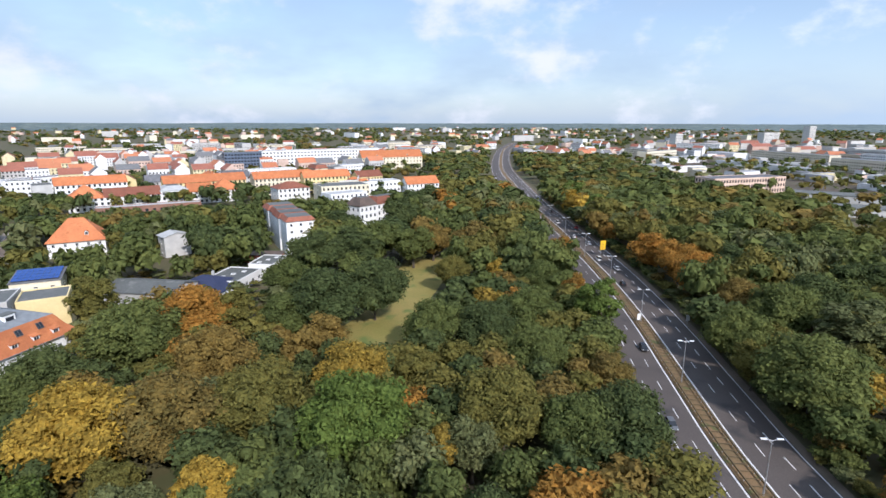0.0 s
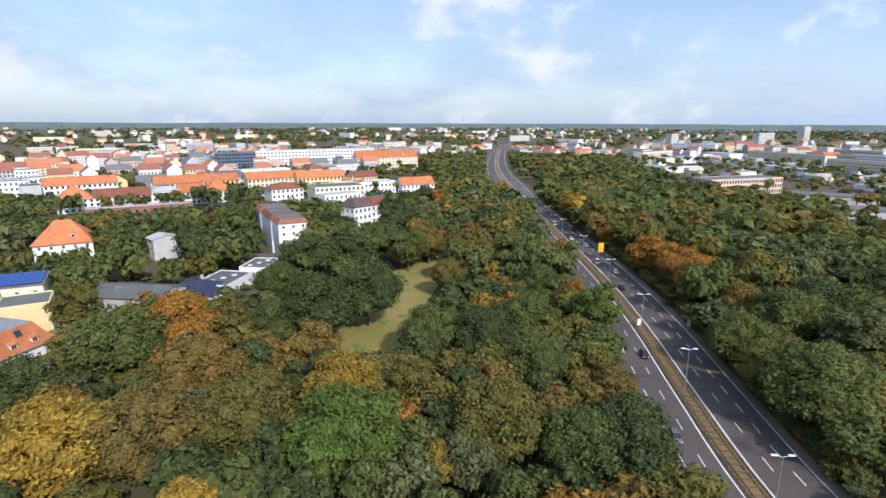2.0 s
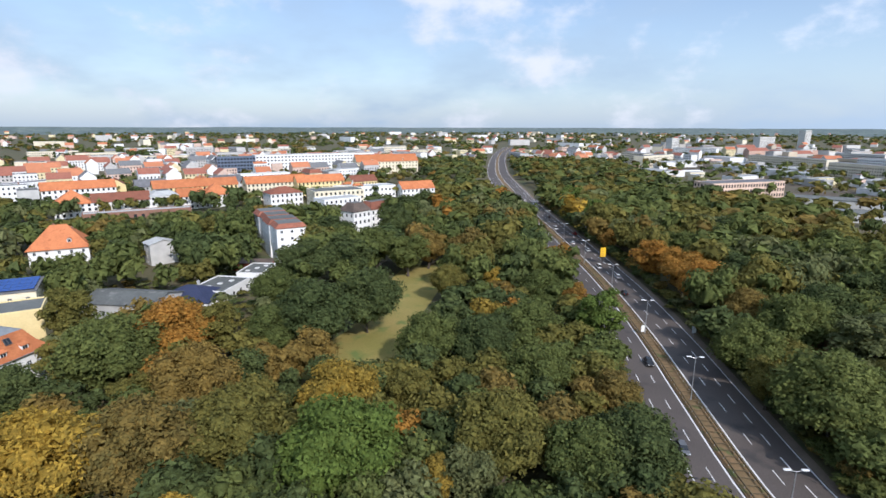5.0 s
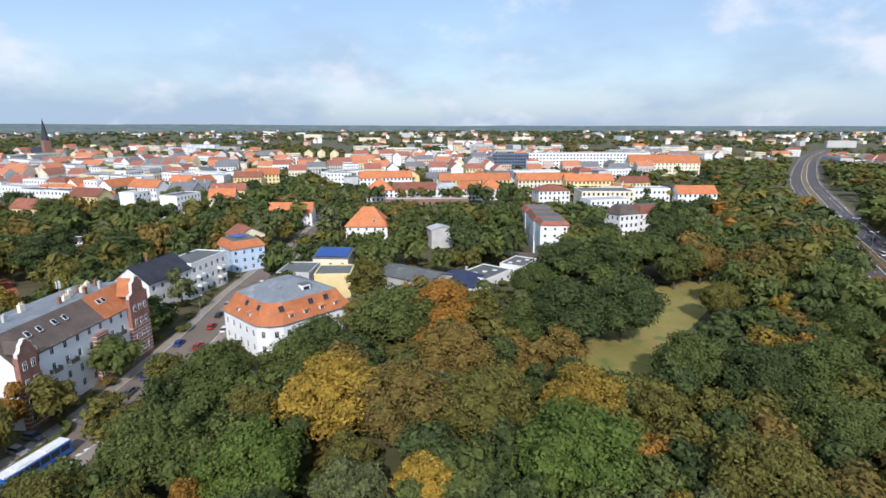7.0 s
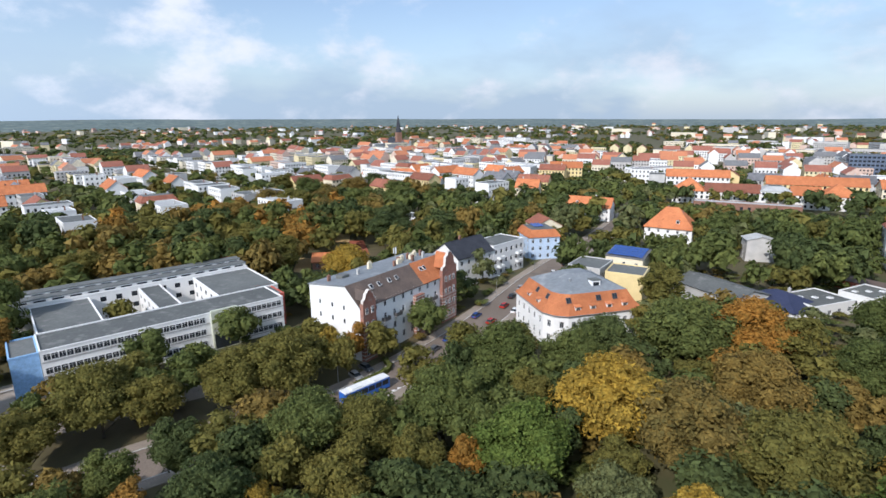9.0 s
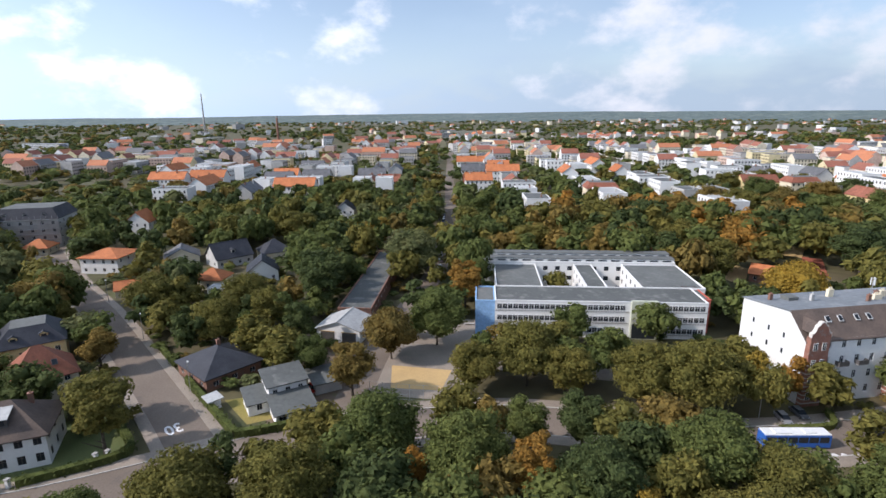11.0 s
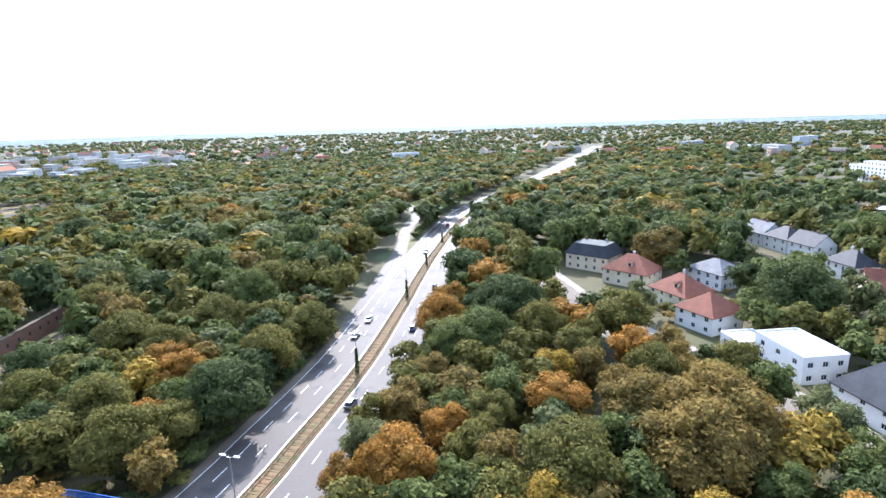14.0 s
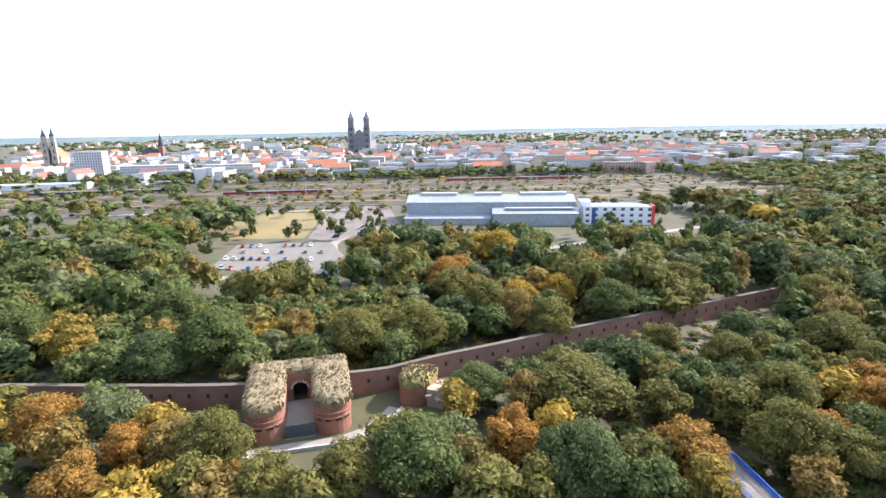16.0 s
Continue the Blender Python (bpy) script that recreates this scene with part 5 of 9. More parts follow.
def ivy(seed, high):
    g, s = random.Random(seed), Shape()
    for k in range(320):
        z = g.uniform(0.1, high)
        rr = (0.55 - 0.25 * z / high) * g.uniform(0.7, 1.2)
        a, w = g.uniform(0, 6.3), g.uniform(0.14, 0.28)
        x, y = rr * math.cos(a), rr * math.sin(a)
        u, v = -math.sin(a) * w, math.cos(a) * w
        s.face([(x - u, y - v, z), (x + u * 0.6, y + v * 0.6, z - w * 0.8), (x + u, y + v, z + w * 0.3), (x * 1.25, y * 1.25, z + w)])
    return s


first = True
for y in (-300, -258, -214, -170, -112, -62, -8, 32, 64.5, 103, 141, 181, 222, 263, 304, 345, 386, 430):
    p, h = on_way(y, 0.0)
    m = pose(p.x, p.y, 0.18, 0, 0, h)
    if first:
        lamp.matrix_basis = m; first = False
        continue
    o = copy_thing(lamp, m)
    if y in (-112, -170, -214, -258):
        part("ivy", ivy(y, 6.4 if y > -200 else 5.2), LEAF[1], o, "dark ivy climbing round the pole")
        o["label"] = "tall grey double-armed street lamp wrapped in dark ivy"


def board(x, y, z, w, h, turn, face, label, name="road_sign", posts=2, category="road sign"):
    t = thing(name, pose(x, y, 0, 0, 0, turn), label, category)
    s = Shape(); s.box(-w / 2, w / 2, -0.05, 0.05, z, z + h, 0); part("panel", s, face, t)
    s = Shape(); s.box(-w / 2 + 0.08, w / 2 - 0.08, 0.05, 0.07, z + 0.08, z + h - 0.08); part("back", s, STEEL, t)
    for i in range(posts):
        s = Shape(); x0 = 0 if posts == 1 else (-0.3 + 0.6 * i) * w; s.tube((x0, 0.1, 0), (x0, 0.1, z + h * 0.8), 0.06, 0.06, 6); part("post", s, STEEL, t)
    return t


board(73.4, 141, 0.9, 1.5, 2.0, 10, SIGN_W, "white road sign on the median", posts=1)
yb = board(93.5, 222, 3.0, 2.8, 4.2, 15, YELLOW_P, "tall yellow direction board beside the road")
s = Shape()
for k in range(4):
    s.box(-1.0, 0.6 - 0.2 * k, -0.08, -0.05, 3.6 + k * 0.85, 3.78 + k * 0.85)
part("lettering_bar", s, DARKFRAME, yb, "dark bars of lettering")
board(86.9, 137.5, 1.5, 1.3, 1.9, 10, SIGN_W, "small white road sign at the verge", posts=1)
for y, o in ((292, 19.5), (310, 20), (340, 19)):
    p, h = on_way(y, o)
    board(p.x, p.y, 2.0, 1.0, 1.4, h - 90, SIGN_W, "small white road sign at the verge", posts=1)

# cars
CAR_PAINTS = [mat("car_white", (0.75, 0.75, 0.74), (0.7, 0.7, 0.69), 0.5, 0.25), mat("car_black", (0.02, 0.02, 0.022), (0.03, 0.03, 0.03), 0.5, 0.22), mat("car_silver", (0.42, 0.43, 0.44), (0.36, 0.37, 0.38), 0.5, 0.3, metal=0.5),
              mat("car_blue", (0.03, 0.08, 0.24), (0.03, 0.06, 0.2), 0.5, 0.25), mat("car_red", (0.42, 0.03, 0.02), (0.36, 0.03, 0.02), 0.5, 0.25), mat("car_grey", (0.12, 0.125, 0.13), (0.09, 0.095, 0.1), 0.5, 0.3)]
CAR_WORDS = ["white", "black", "silver", "dark blue", "red", "grey"]


def loft(s, rows, slot=0):
    """Joins cross-sections of equal length into a closed skin."""
    n = len(rows[0])
    for a, b in zip(rows, rows[1:]):
        for i in range(n):
            j = (i + 1) % n
            s.face([a[i], b[i], b[j], a[j]], slot)
    s.face(rows[0], slot); s.face(rows[-1][::-1], slot)


def car_meshes(van=False):
    body = Shape()
    prof = [(-2.15, 0.45, 0.62), (-2.1, 0.35, 0.86), (-1.3, 0.28, 0.93), (1.2, 0.28, 0.90), (1.95, 0.32, 0.78), (2.15, 0.42, 0.60)]
    loft(body, [[(x, -0.86 + 0.04 * (abs(x) > 2), z0), (x, -0.88, (z0 + z1) / 2), (x, -0.80, z1), (x, 0.80, z1), (x, 0.88, (z0 + z1) / 2), (x, 0.86 - 0.04 * (abs(x) > 2), z0)] for x, z0, z1 in prof])
    top = 1.95 if van else 1.46
    cab, glass = Shape(), Shape()
    roof = [(-2.0 if van else -1.35, top - 0.05), (0.35, top)]
    c = [(-2.1 if van else -1.85, 0.9), (roof[0][0], top - 0.04), (0.4, top), (1.25, 0.88)]
    loft(glass, [[(x, -0.76 if z < 1.1 else -0.60, z), (x, 0.76 if z < 1.1 else 0.60, z), (x, 0.70 if z < 1.1 else 0.55, z - 0.03), (x, -0.70 if z < 1.1 else -0.55, z - 0.03)] for x, z in c])
    for sg in (-1, 1):
        pts = [(x, sg * (0.765 if z < 1.1 else 0.605), z) for x, z in c]
        glass.face(pts if sg < 0 else pts[::-1])
    cab.box(roof[0][0], 0.42, -0.61, 0.61, top - 0.05, top + 0.03)
    w = Shape(); w.tube((0, -0.1, 0), (0, 0.1, 0), 0.32, 0.32, 14)
    r = Shape(); r.tube((0, -0.115, 0), (0, 0.115, 0), 0.2, 0.2, 10)
    l = Shape(); l.box(-0.04, 0.04, -0.16, 0.16, -0.06, 0.06)
    return body, cab, glass.mesh("cabin_glass", [GLASS]), w.mesh("tyre", [BLACK]), r.mesh("rim", [STEEL]), l.mesh("headlight", [SIGN_W]), l.mesh("tail_light", [CAR_PAINTS[4]])


PARTS = {v: car_meshes(v) for v in (False, True)}
CARS = {}


def car(x, y, turn, paint, group, van=False, state="parked on the street", z=0.06):
    key = (paint, van, group, state)
    m = pose(x, y, z, 0, 0, turn)
    if key in CARS:
        return copy_thing(CARS[key], m)
    body, cab, glass, tyre, rim, head, tail = PARTS[van]
    t = thing("van" if van else "car", m, CAR_WORDS[paint] + (" delivery van " if van else " passenger car ") + state, "van" if van else "car", group)
    part("body", body, CAR_PAINTS[paint], t); part("roof", cab, CAR_PAINTS[paint], t); part("cabin_glass", glass, None, t)
    for wx in (-1.3, 1.3):
        for wy in (-0.78, 0.78):
            o = part("wheel", tyre, None, t, at=pose(wx, wy, 0.32)); part("rim", rim, None, o)
    for wy in (-0.6, 0.6):
        part("headlight", head, None, t, at=pose(2.1, wy, 0.62)); part("tail_light", tail, None, t, at=pose(-2.13, wy, 0.66))
    CARS[key] = t
    return t


# on the carriageways: northing, offset, paint
for y, o, p, van in ((84, -8, 5, 0), (179, 4.2, 1, 0), (200, 7.9, 0, 0), (215, 4.4, 0, 1), (246, 8, 0, 0), (262, 4.4, 0, 0), (286, 11.5, 4, 0), (302, 4.2, 0, 1), (340, 8, 1, 0), (121, -4.3, 1, 0), (230, -7.8, 3, 0),
                      (-97, -4.4, 5, 0), (-141, -7.6, 3, 0), (-134, 8.0, 5, 0), (-147, 7.6, 0, 0), (-182, -8.2, 1, 0), (-236, 4.4, 0, 0), (-300, 4.4, 4, 1), (420, 4.4, 0, 0), (470, -7.6, 0, 0)):
    q, h = on_way(y, o)
    car(q.x, q.y, h + (180 if o < 0 else 0), p, "cars on the carriageways", bool(van), "driving on the asphalt carriageway", Z_ROAD + 0.02)


for x, y, turn, p in ((-54.5, -75.2, 118, 0), (-94.6, -12.6, 92, 0), (-82, -33.2, 112, 0), (-80.4, -36.4, 112, 4), (-98, 0.5, 95, 0), (-107.5, 76, 111, 5), (-110.6, 83, 111, 3), (-103.4, 68, 106, 1), (-113.6, 101, 113, 4), (-120, 100.5, 113, 3), (-121.5, 113.5, 114, 4), (-116.0, 113.2, 114, 0), (-127, 122, 116, 1), (-132, 131, 118, 2), (-138.5, 155, 115, 0), (-144, 168, 112, 1), (-151, 178, 112, 5), (-155, 190, 112, 0), (-147, 182, 112, 2), (-160, 205, 112, 4), (-86.5, 36, 60, 4), (-106, 52, 5, 2), (-108.5, 56, 10, 5), (-104, -46.5, 40, 4)):
    car(x, y, turn, p, "cars parked along the streets")
for k in range(14):
    a = -205 - k * 8.5
    car(a, -36.5 - (k * 8.5) * 0.14 + 2.2, 188, (0, 5, 2, 0, 1, 3)[k % 6], "cars parked along the streets")
lot = random.Random(3)
for k, (x0, y0, x1, y1, n) in enumerate(((226, 44, 236, 86, 11), (246, 44, 254, 90, 12), (262, 46, 268, 90, 12), (280, 50, 280, 90, 10))):
    for i in range(n):
        if lot.random() < 0.42:
            continue
        t = i / (n - 1)
        car(x0 + (x1 - x0) * t, y0 + (y1 - y0) * t, lot.choice((8, 188)) + lot.uniform(-3, 3), lot.choice((0, 0, 1, 2, 3, 4, 5)), "cars in the gravel car park", False, "standing in the gravel car park", 0.06)
for k in range(12):
    car(300 + (k % 6) * 5, 30 + (k // 6) * 14 + lot.uniform(-1, 1), 95, lot.choice((0, 0, 1, 2)), "vans in the yard", True, "standing in the grey yard", 0.05)

# town bus
bus = thing("bus", pose(-97.4, 50.0, 0.07, 0, 0, 98), "blue city bus with white roof on the street", "bus")
s = Shape(); s.box(-6, 6, -1.27, 1.27, 0.35, 2.75); part("body", s, BLUE_P, bus)
s = Shape(); s.box(-5.95, 5.95, -1.2, 1.2, 2.75, 2.95); s.box(-4, -1, -0.9, 0.9, 2.95, 3.15); s.box(1.5, 3.5, -0.8, 0.8, 2.95, 3.12); part("roof", s, SIGN_W, bus, "white roof with vents")
for sg in (-1, 1):
    for i in range(6):
        s = Shape(); s.box(-5.6 + i * 1.9, -3.9 + i * 1.9, sg * 1.275 - 0.01, sg * 1.275 + 0.01, 1.3, 2.45); part("window", s, GLASS, bus)
for x in (-3.4, 3.6):
    for y in (-1.15, 1.15):
        o = part("wheel", PARTS[False][3], None, bus, at=pose(x, y, 0.45) @ Matrix.Diagonal((1.45, 1.2, 1.45, 1))); part("rim", PARTS[False][4], None, o)
s = Shape(); s.box(5.99, 6.02, -1.1, 1.1, 1.2, 2.5); part("windscreen", s, GLASS, bus)

# painted speed numbers: 30
for x, y, turn in ((-86.5, -69.5, 320), (-92.3, 57.5, 100)):
    cu = bpy.data.curves.new("speed_mark", "FONT"); cu.body = "30"; cu.size, cu.align_x, cu.offset = 4.0, "CENTER", 0.07
    me_ob = new("speed_mark", cu); me_ob.matrix_basis = pose(x, y, 0.085, 0, 0, turn) @ Matrix.Diagonal((0.8, 1.3, 1, 1))
    cu.materials.append(PAINT); tagged(me_ob, "white number painted on the street", "road marking", kind="structure")

# hedges and garden walls
def hedge(pts, w, h, seed=0):
    line = spline(pts, 1.2)
    g = np.random.default_rng(seed)
    n = sides(line)
    P, Nn = [], []
    for p, r in zip(line, n):
        for _ in range(16):
            u, v = g.uniform(-1, 1), g.uniform(0, 1)
            side = g.integers(3)
            if side == 0:
                P.append((p.x + r.x * u * w / 2, p.y + r.y * u * w / 2, h)); Nn.append((0, 0, 1))
            else:
                k = 1 if side == 1 else -1
                P.append((p.x + r.x * k * w / 2, p.y + r.y * k * w / 2, v * h)); Nn.append((r.x * k, r.y * k, 0.2))
    P = np.array(P) + g.normal(size=(len(P), 3)) * np.array([0.35, 0.35, 0.06]); Nn = np.array(Nn) + g.normal(size=(len(P), 3)) * 0.4
    Nn /= np.linalg.norm(Nn, axis=1)[:, None]
    a = np.cross(Nn, g.normal(size=P.shape)); a /= np.linalg.norm(a, axis=1)[:, None]; b = np.cross(Nn, a)
    V = np.stack([P - a * 0.28, P - b * 0.2, P + a * 0.28, P + b * 0.2], 1).reshape(-1, 3)
    k = np.arange(len(P))[:, None] * 4
    F = np.concatenate([k + np.array([[0, 1, 2]]), k + np.array([[0, 2, 3]])])
    s = ribbon(line, -w / 2 * 0.85, w / 2 * 0.85, 0, h * 0.95)
    t = thing("hedge", pose(0, 0, 0), "clipped green garden hedge", "hedge", "garden hedges")
    part("core", s, LEAF[0], t); part("foliage", from_arrays("foliage", V, F, LEAF[0]), None, t)


HEDGES = (([(-103, -77), (-95.6, -68), (-84.5, -54.5)], 1.3, 1.9), ([(-84.5, -54.5), (-88, -47.5), (-94.6, -36.5)], 1.3, 1.7), ([(-52, -103), (-60.1, -90.6), (-64, -86)], 1.2, 1.5), ([(-66, -83.5), (-76.5, -71.5), (-84, -79)], 1.4, 1.6),
          ([(-120, -97), (-110, -85)], 1.2, 1.6), ([(-102, 50), (-104.5, 60), (-110, 62)], 1.2, 1.2))

# ---- small things of the streets and gardens ----
pole = thing("lamp_post", pose(-88.5, 26.0, 0.14, 0, 0, 90), "slim grey street lamp post beside the pavement", "lamp post", "lamp posts of the streets")
s = Shape(); s.tube((0, 0, 0), (0, 0, 7.6), 0.09, 0.05, 8); part("pole", s, STEEL, pole)
s = Shape(); s.tube((0, 0, 7.5), (0.9, 0, 7.9), 0.04, 0.04, 6); part("arm", s, STEEL, pole)
s = Shape(); s.box(0.7, 1.4, -0.13, 0.13, 7.84, 7.98); part("lamp_head", s, SIGN_W, pole)
for x, y, t in ((-41.5, -86.5, 30), (-90.8, -8, 180), (-106.2, 47.5, 0), (-130.5, 118, 0), (-146, 152, 180), (-162, 190, 0), (-66.5, -55.5, 40), (-99, -73.5, 50), (-124, -104.5, 50), (-150, -137.5, 50), (-22, -128, 40)):
    copy_thing(pole, pose(x, y, 0.14, 0, 0, t))
pillar = thing("gate_pillar", pose(-64.6, -86.3, 0), "white masonry gate pillar in the hedge", "gate pillar", "gate pillars")
s = Shape(); s.box(-0.3, 0.3, -0.3, 0.3, 0, 1.7); part("shaft", s, WHITE, pillar)
s = Shape(); s.box(-0.38, 0.38, -0.38, 0.38, 1.7, 1.85); part("cap", s, CONC, pillar)
for x, y in ((-65.6, -84.6), (-74.0, -75.4), (-75.2, -73.9)):
    copy_thing(pillar, pose(x, y, 0))
# wire fence round the sand pitch
fence = thing("pitch_fence", pose(0, 0, 0), "tall wire fence round the sand pitch", "fence")
FP = [(-103, -36), (-102.6, -24), (-103.4, -12)]
fl = spline(FP, 3.0)
for i, p in enumerate(fl):
    s = Shape(); s.tube((p.x, p.y, 0), (p.x, p.y, 4.0), 0.05, 0.05, 6); part("post", s, STEEL, fence)
s = Shape()
for z in (0.3, 1.5, 2.7, 3.9):
    ribbon(fl, -0.015, 0.015, z, 0.03, s=s)
part("wire", s, STEEL, fence, "thin horizontal wires", kind="stuff")
flat("school_yard", [(-104, -40), (-128, -42), (-150, -30), (-152, -9), (-135, -8), (-128, 20), (-131, 48), (-121, 50), (-118, 20), (-120, -12), (-104, -12)], 0.035, PAVING, "pale paved school yard", "yard")
flat("forecourt", [(-84, -48), (-108, -60), (-122, -58), (-140, -66), (-140, -38), (-96, -30)], 0.03, SOIL, "brown trodden forecourt", "forecourt")
for k, (x, y) in enumerate(((-150, -20), (-147, -16), (-149.5, -12))):
    t = thing("bench", pose(x, y, 0.04, 0, 0, 95), "pale concrete bench in the school yard", "bench", "school yard benches")
    s = Shape(); s.box(-1.6, 1.6, -0.3, 0.3, 0.4, 0.5); part("seat", s, CONC, t)
    for sx in (-1.2, 1.2):
        s = Shape(); s.box(sx - 0.12, sx + 0.12, -0.25, 0.25, 0, 0.4); part("leg", s, CONC, t)
# garden lawn by the white split-level house
flat("garden_lawn", [(-97, -64), (-89, -54.5), (-92, -50), (-100, -58)], 0.05, LAWN, "small light green garden lawn", "lawn")
flat("villa_lawn", [(-55, -102), (-64, -88), (-78, -73), (-90, -82), (-80, -100), (-64, -112)], 0.04, mat("garden_grass", (0.075, 0.10, 0.028), (0.10, 0.115, 0.035), 0.1, 0.95, 0.4, fine=40), "shaded green villa garden", "lawn")
flat("verge_grass", [(-38, -92), (-48, -76), (-58, -62), (-52, -58), (-40, -72), (-30, -90)], 0.04, DRY, "dry grass verge beside the street", "verge")
flat("park_path", [(-28, 82), (-22, 78), (-18, 70), (-22, 66), (-30, 74)], 0.04, SAND, "sandy clearing under the trees", "path")

# ---- old fort, railway land and halls to the east ----
WALL_LINE = spline([(108, 160), (113.5, 110), (114.3, 92), (111.9, 66), (110, 37.4), (113.5, 16), (115.2, 6), (120.3, -4.6), (128, -24.5), (136.5, -46), (144, -66), (151, -87), (160.5, -112), (172, -140), (190, -175)], 4)
COPING = mat("worn_coping", (0.145, 0.108, 0.082), (0.11, 0.088, 0.06), 0.4, 0.95, 0.4, fine=12, spots=(0.10, 0.10, 0.05))
# near-black colour that stands in for the shade inside openings
HOLLOW_SHADE = mat("painted_hollow_shade", (0.02, 0.018, 0.016), (0.03, 0.025, 0.02), 1, 1.0)
# loopholes are thin slabs on the wall face, their inner shade painted
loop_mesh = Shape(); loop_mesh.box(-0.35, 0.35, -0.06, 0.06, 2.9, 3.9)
loop_mesh = loop_mesh.mesh("loophole", [HOLLOW_SHADE])
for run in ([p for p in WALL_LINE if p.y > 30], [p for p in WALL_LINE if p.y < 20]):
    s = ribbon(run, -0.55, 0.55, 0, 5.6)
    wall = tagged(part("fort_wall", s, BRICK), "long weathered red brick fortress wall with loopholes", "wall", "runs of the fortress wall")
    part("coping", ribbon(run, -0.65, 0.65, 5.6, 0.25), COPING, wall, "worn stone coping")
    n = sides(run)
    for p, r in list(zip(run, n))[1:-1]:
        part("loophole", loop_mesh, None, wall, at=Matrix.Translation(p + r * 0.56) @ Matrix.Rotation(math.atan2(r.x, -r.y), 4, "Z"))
FOOT.append((112, 40, 3, 60, 0))

def dry_top():
    return mat("dry_turf", (0.235, 0.17, 0.085), (0.17, 0.125, 0.06), 0.5, 0.95, 0.9, fine=16, spots=(0.12, 0.12, 0.05))


BAST_BRICK = mat("bastion_brick", (0.35, 0.15, 0.088), (0.27, 0.115, 0.07), 0.4, 0.9, 0.5, fine=14, courses=0.08, spots=(0.22, 0.13, 0.09))
bast = thing("bastion", pose(107.0, 24.6, 0, 0, 0, 281), "twin round-ended brick bastion with shaggy dry grass on top", "bastion")
FOOT.append((105, 24, 13, 11, 0))
def stadium(x0, x1, y0, y1, n=12):
    """Outline with a round end at y0."""
    r, cx = (x1 - x0) / 2, (x0 + x1) / 2
    return [(cx - r * math.cos(math.pi * i / n), y0 + r - r * math.sin(math.pi * i / n)) for i in range(n + 1)] + [(x1, y1), (x0, y1)]


def depth_in(x, y, x0, x1, y0, y1):
    """How far inside such an outline a point lies."""
    r, cx = (x1 - x0) / 2, (x0 + x1) / 2
    return min(r - abs(x - cx), y1 - y) if y > y0 + r else r - math.hypot(x - cx, y - y0 - r)


def turf_shape(inner, x0, x1, y0, y1, base, rise, cell=0.45, skirt=1.3):
    """A rough swelling sheet of turf; inner(x, y) is the depth inside its outline."""
    s = Shape()
    def at(i, j):
        x, y = x0 + i * cell, y0 + j * cell
        x, y = x + 0.16 * noise.noise((i * 1.7, j * 1.7, 2)), y + 0.16 * noise.noise((i * 1.7, j * 1.7, 9))
        d = inner(x, y)
        return d, (x, y, base + rise * (1 - math.exp(-max(d, 0) / 0.55)) + 0.34 * noise.noise((x * 1.1, y * 1.1, 4)) + 0.3 * noise.noise((x * 0.35, y * 0.35, 1)))
    n, m = int((x1 - x0) / cell), int((y1 - y0) / cell)
    grid = {(i, j): at(i, j) for i in range(n + 1) for j in range(m + 1)}
    ok = {(i, j) for i in range(n) for j in range(m) if all(grid[(i + a, j + b)][0] > 0 for a in (0, 1) for b in (0, 1))}
    for i, j in ok:
        q = [grid[(i, j)][1], grid[(i + 1, j)][1], grid[(i + 1, j + 1)][1], grid[(i, j + 1)][1]]
        s.face(q)
        for (di, dj), (a, b) in (((0, -1), (0, 1)), ((1, 0), (1, 2)), ((0, 1), (2, 3)), ((-1, 0), (3, 0))):
            if (i + di, j + dj) not in ok:
                low = base - skirt * (0.5 + 0.5 * noise.noise((i * 0.9, j * 0.9, 7)))
                s.face([(q[a][0], q[a][1], low), (q[b][0], q[b][1], low), q[b], q[a]])
    return s


def tufts(inner, x0, x1, y0, y1, height, n, seed):
    g, s = random.Random(seed), Shape()
    while n:
        x, y = g.uniform(x0, x1), g.uniform(y0, y1)
        d = inner(x, y)
        if d < 0.1:
            continue
        n -= 1
        z, a, k = height(x, y, d), g.uniform(0, 6.3), g.uniform(0.25, 0.6)
        for t in (0, 2.1, 4.2):
            u, v = math.cos(a + t) * 0.22, math.sin(a + t) * 0.22
            s.face([(x - u, y - v, z - 0.15), (x + u, y + v, z - 0.15), (x + v * 1.4, y - u * 1.4, z + k)])
    return s


TOWERS = ((-9.6, -2.7), (2.7, 9.6))
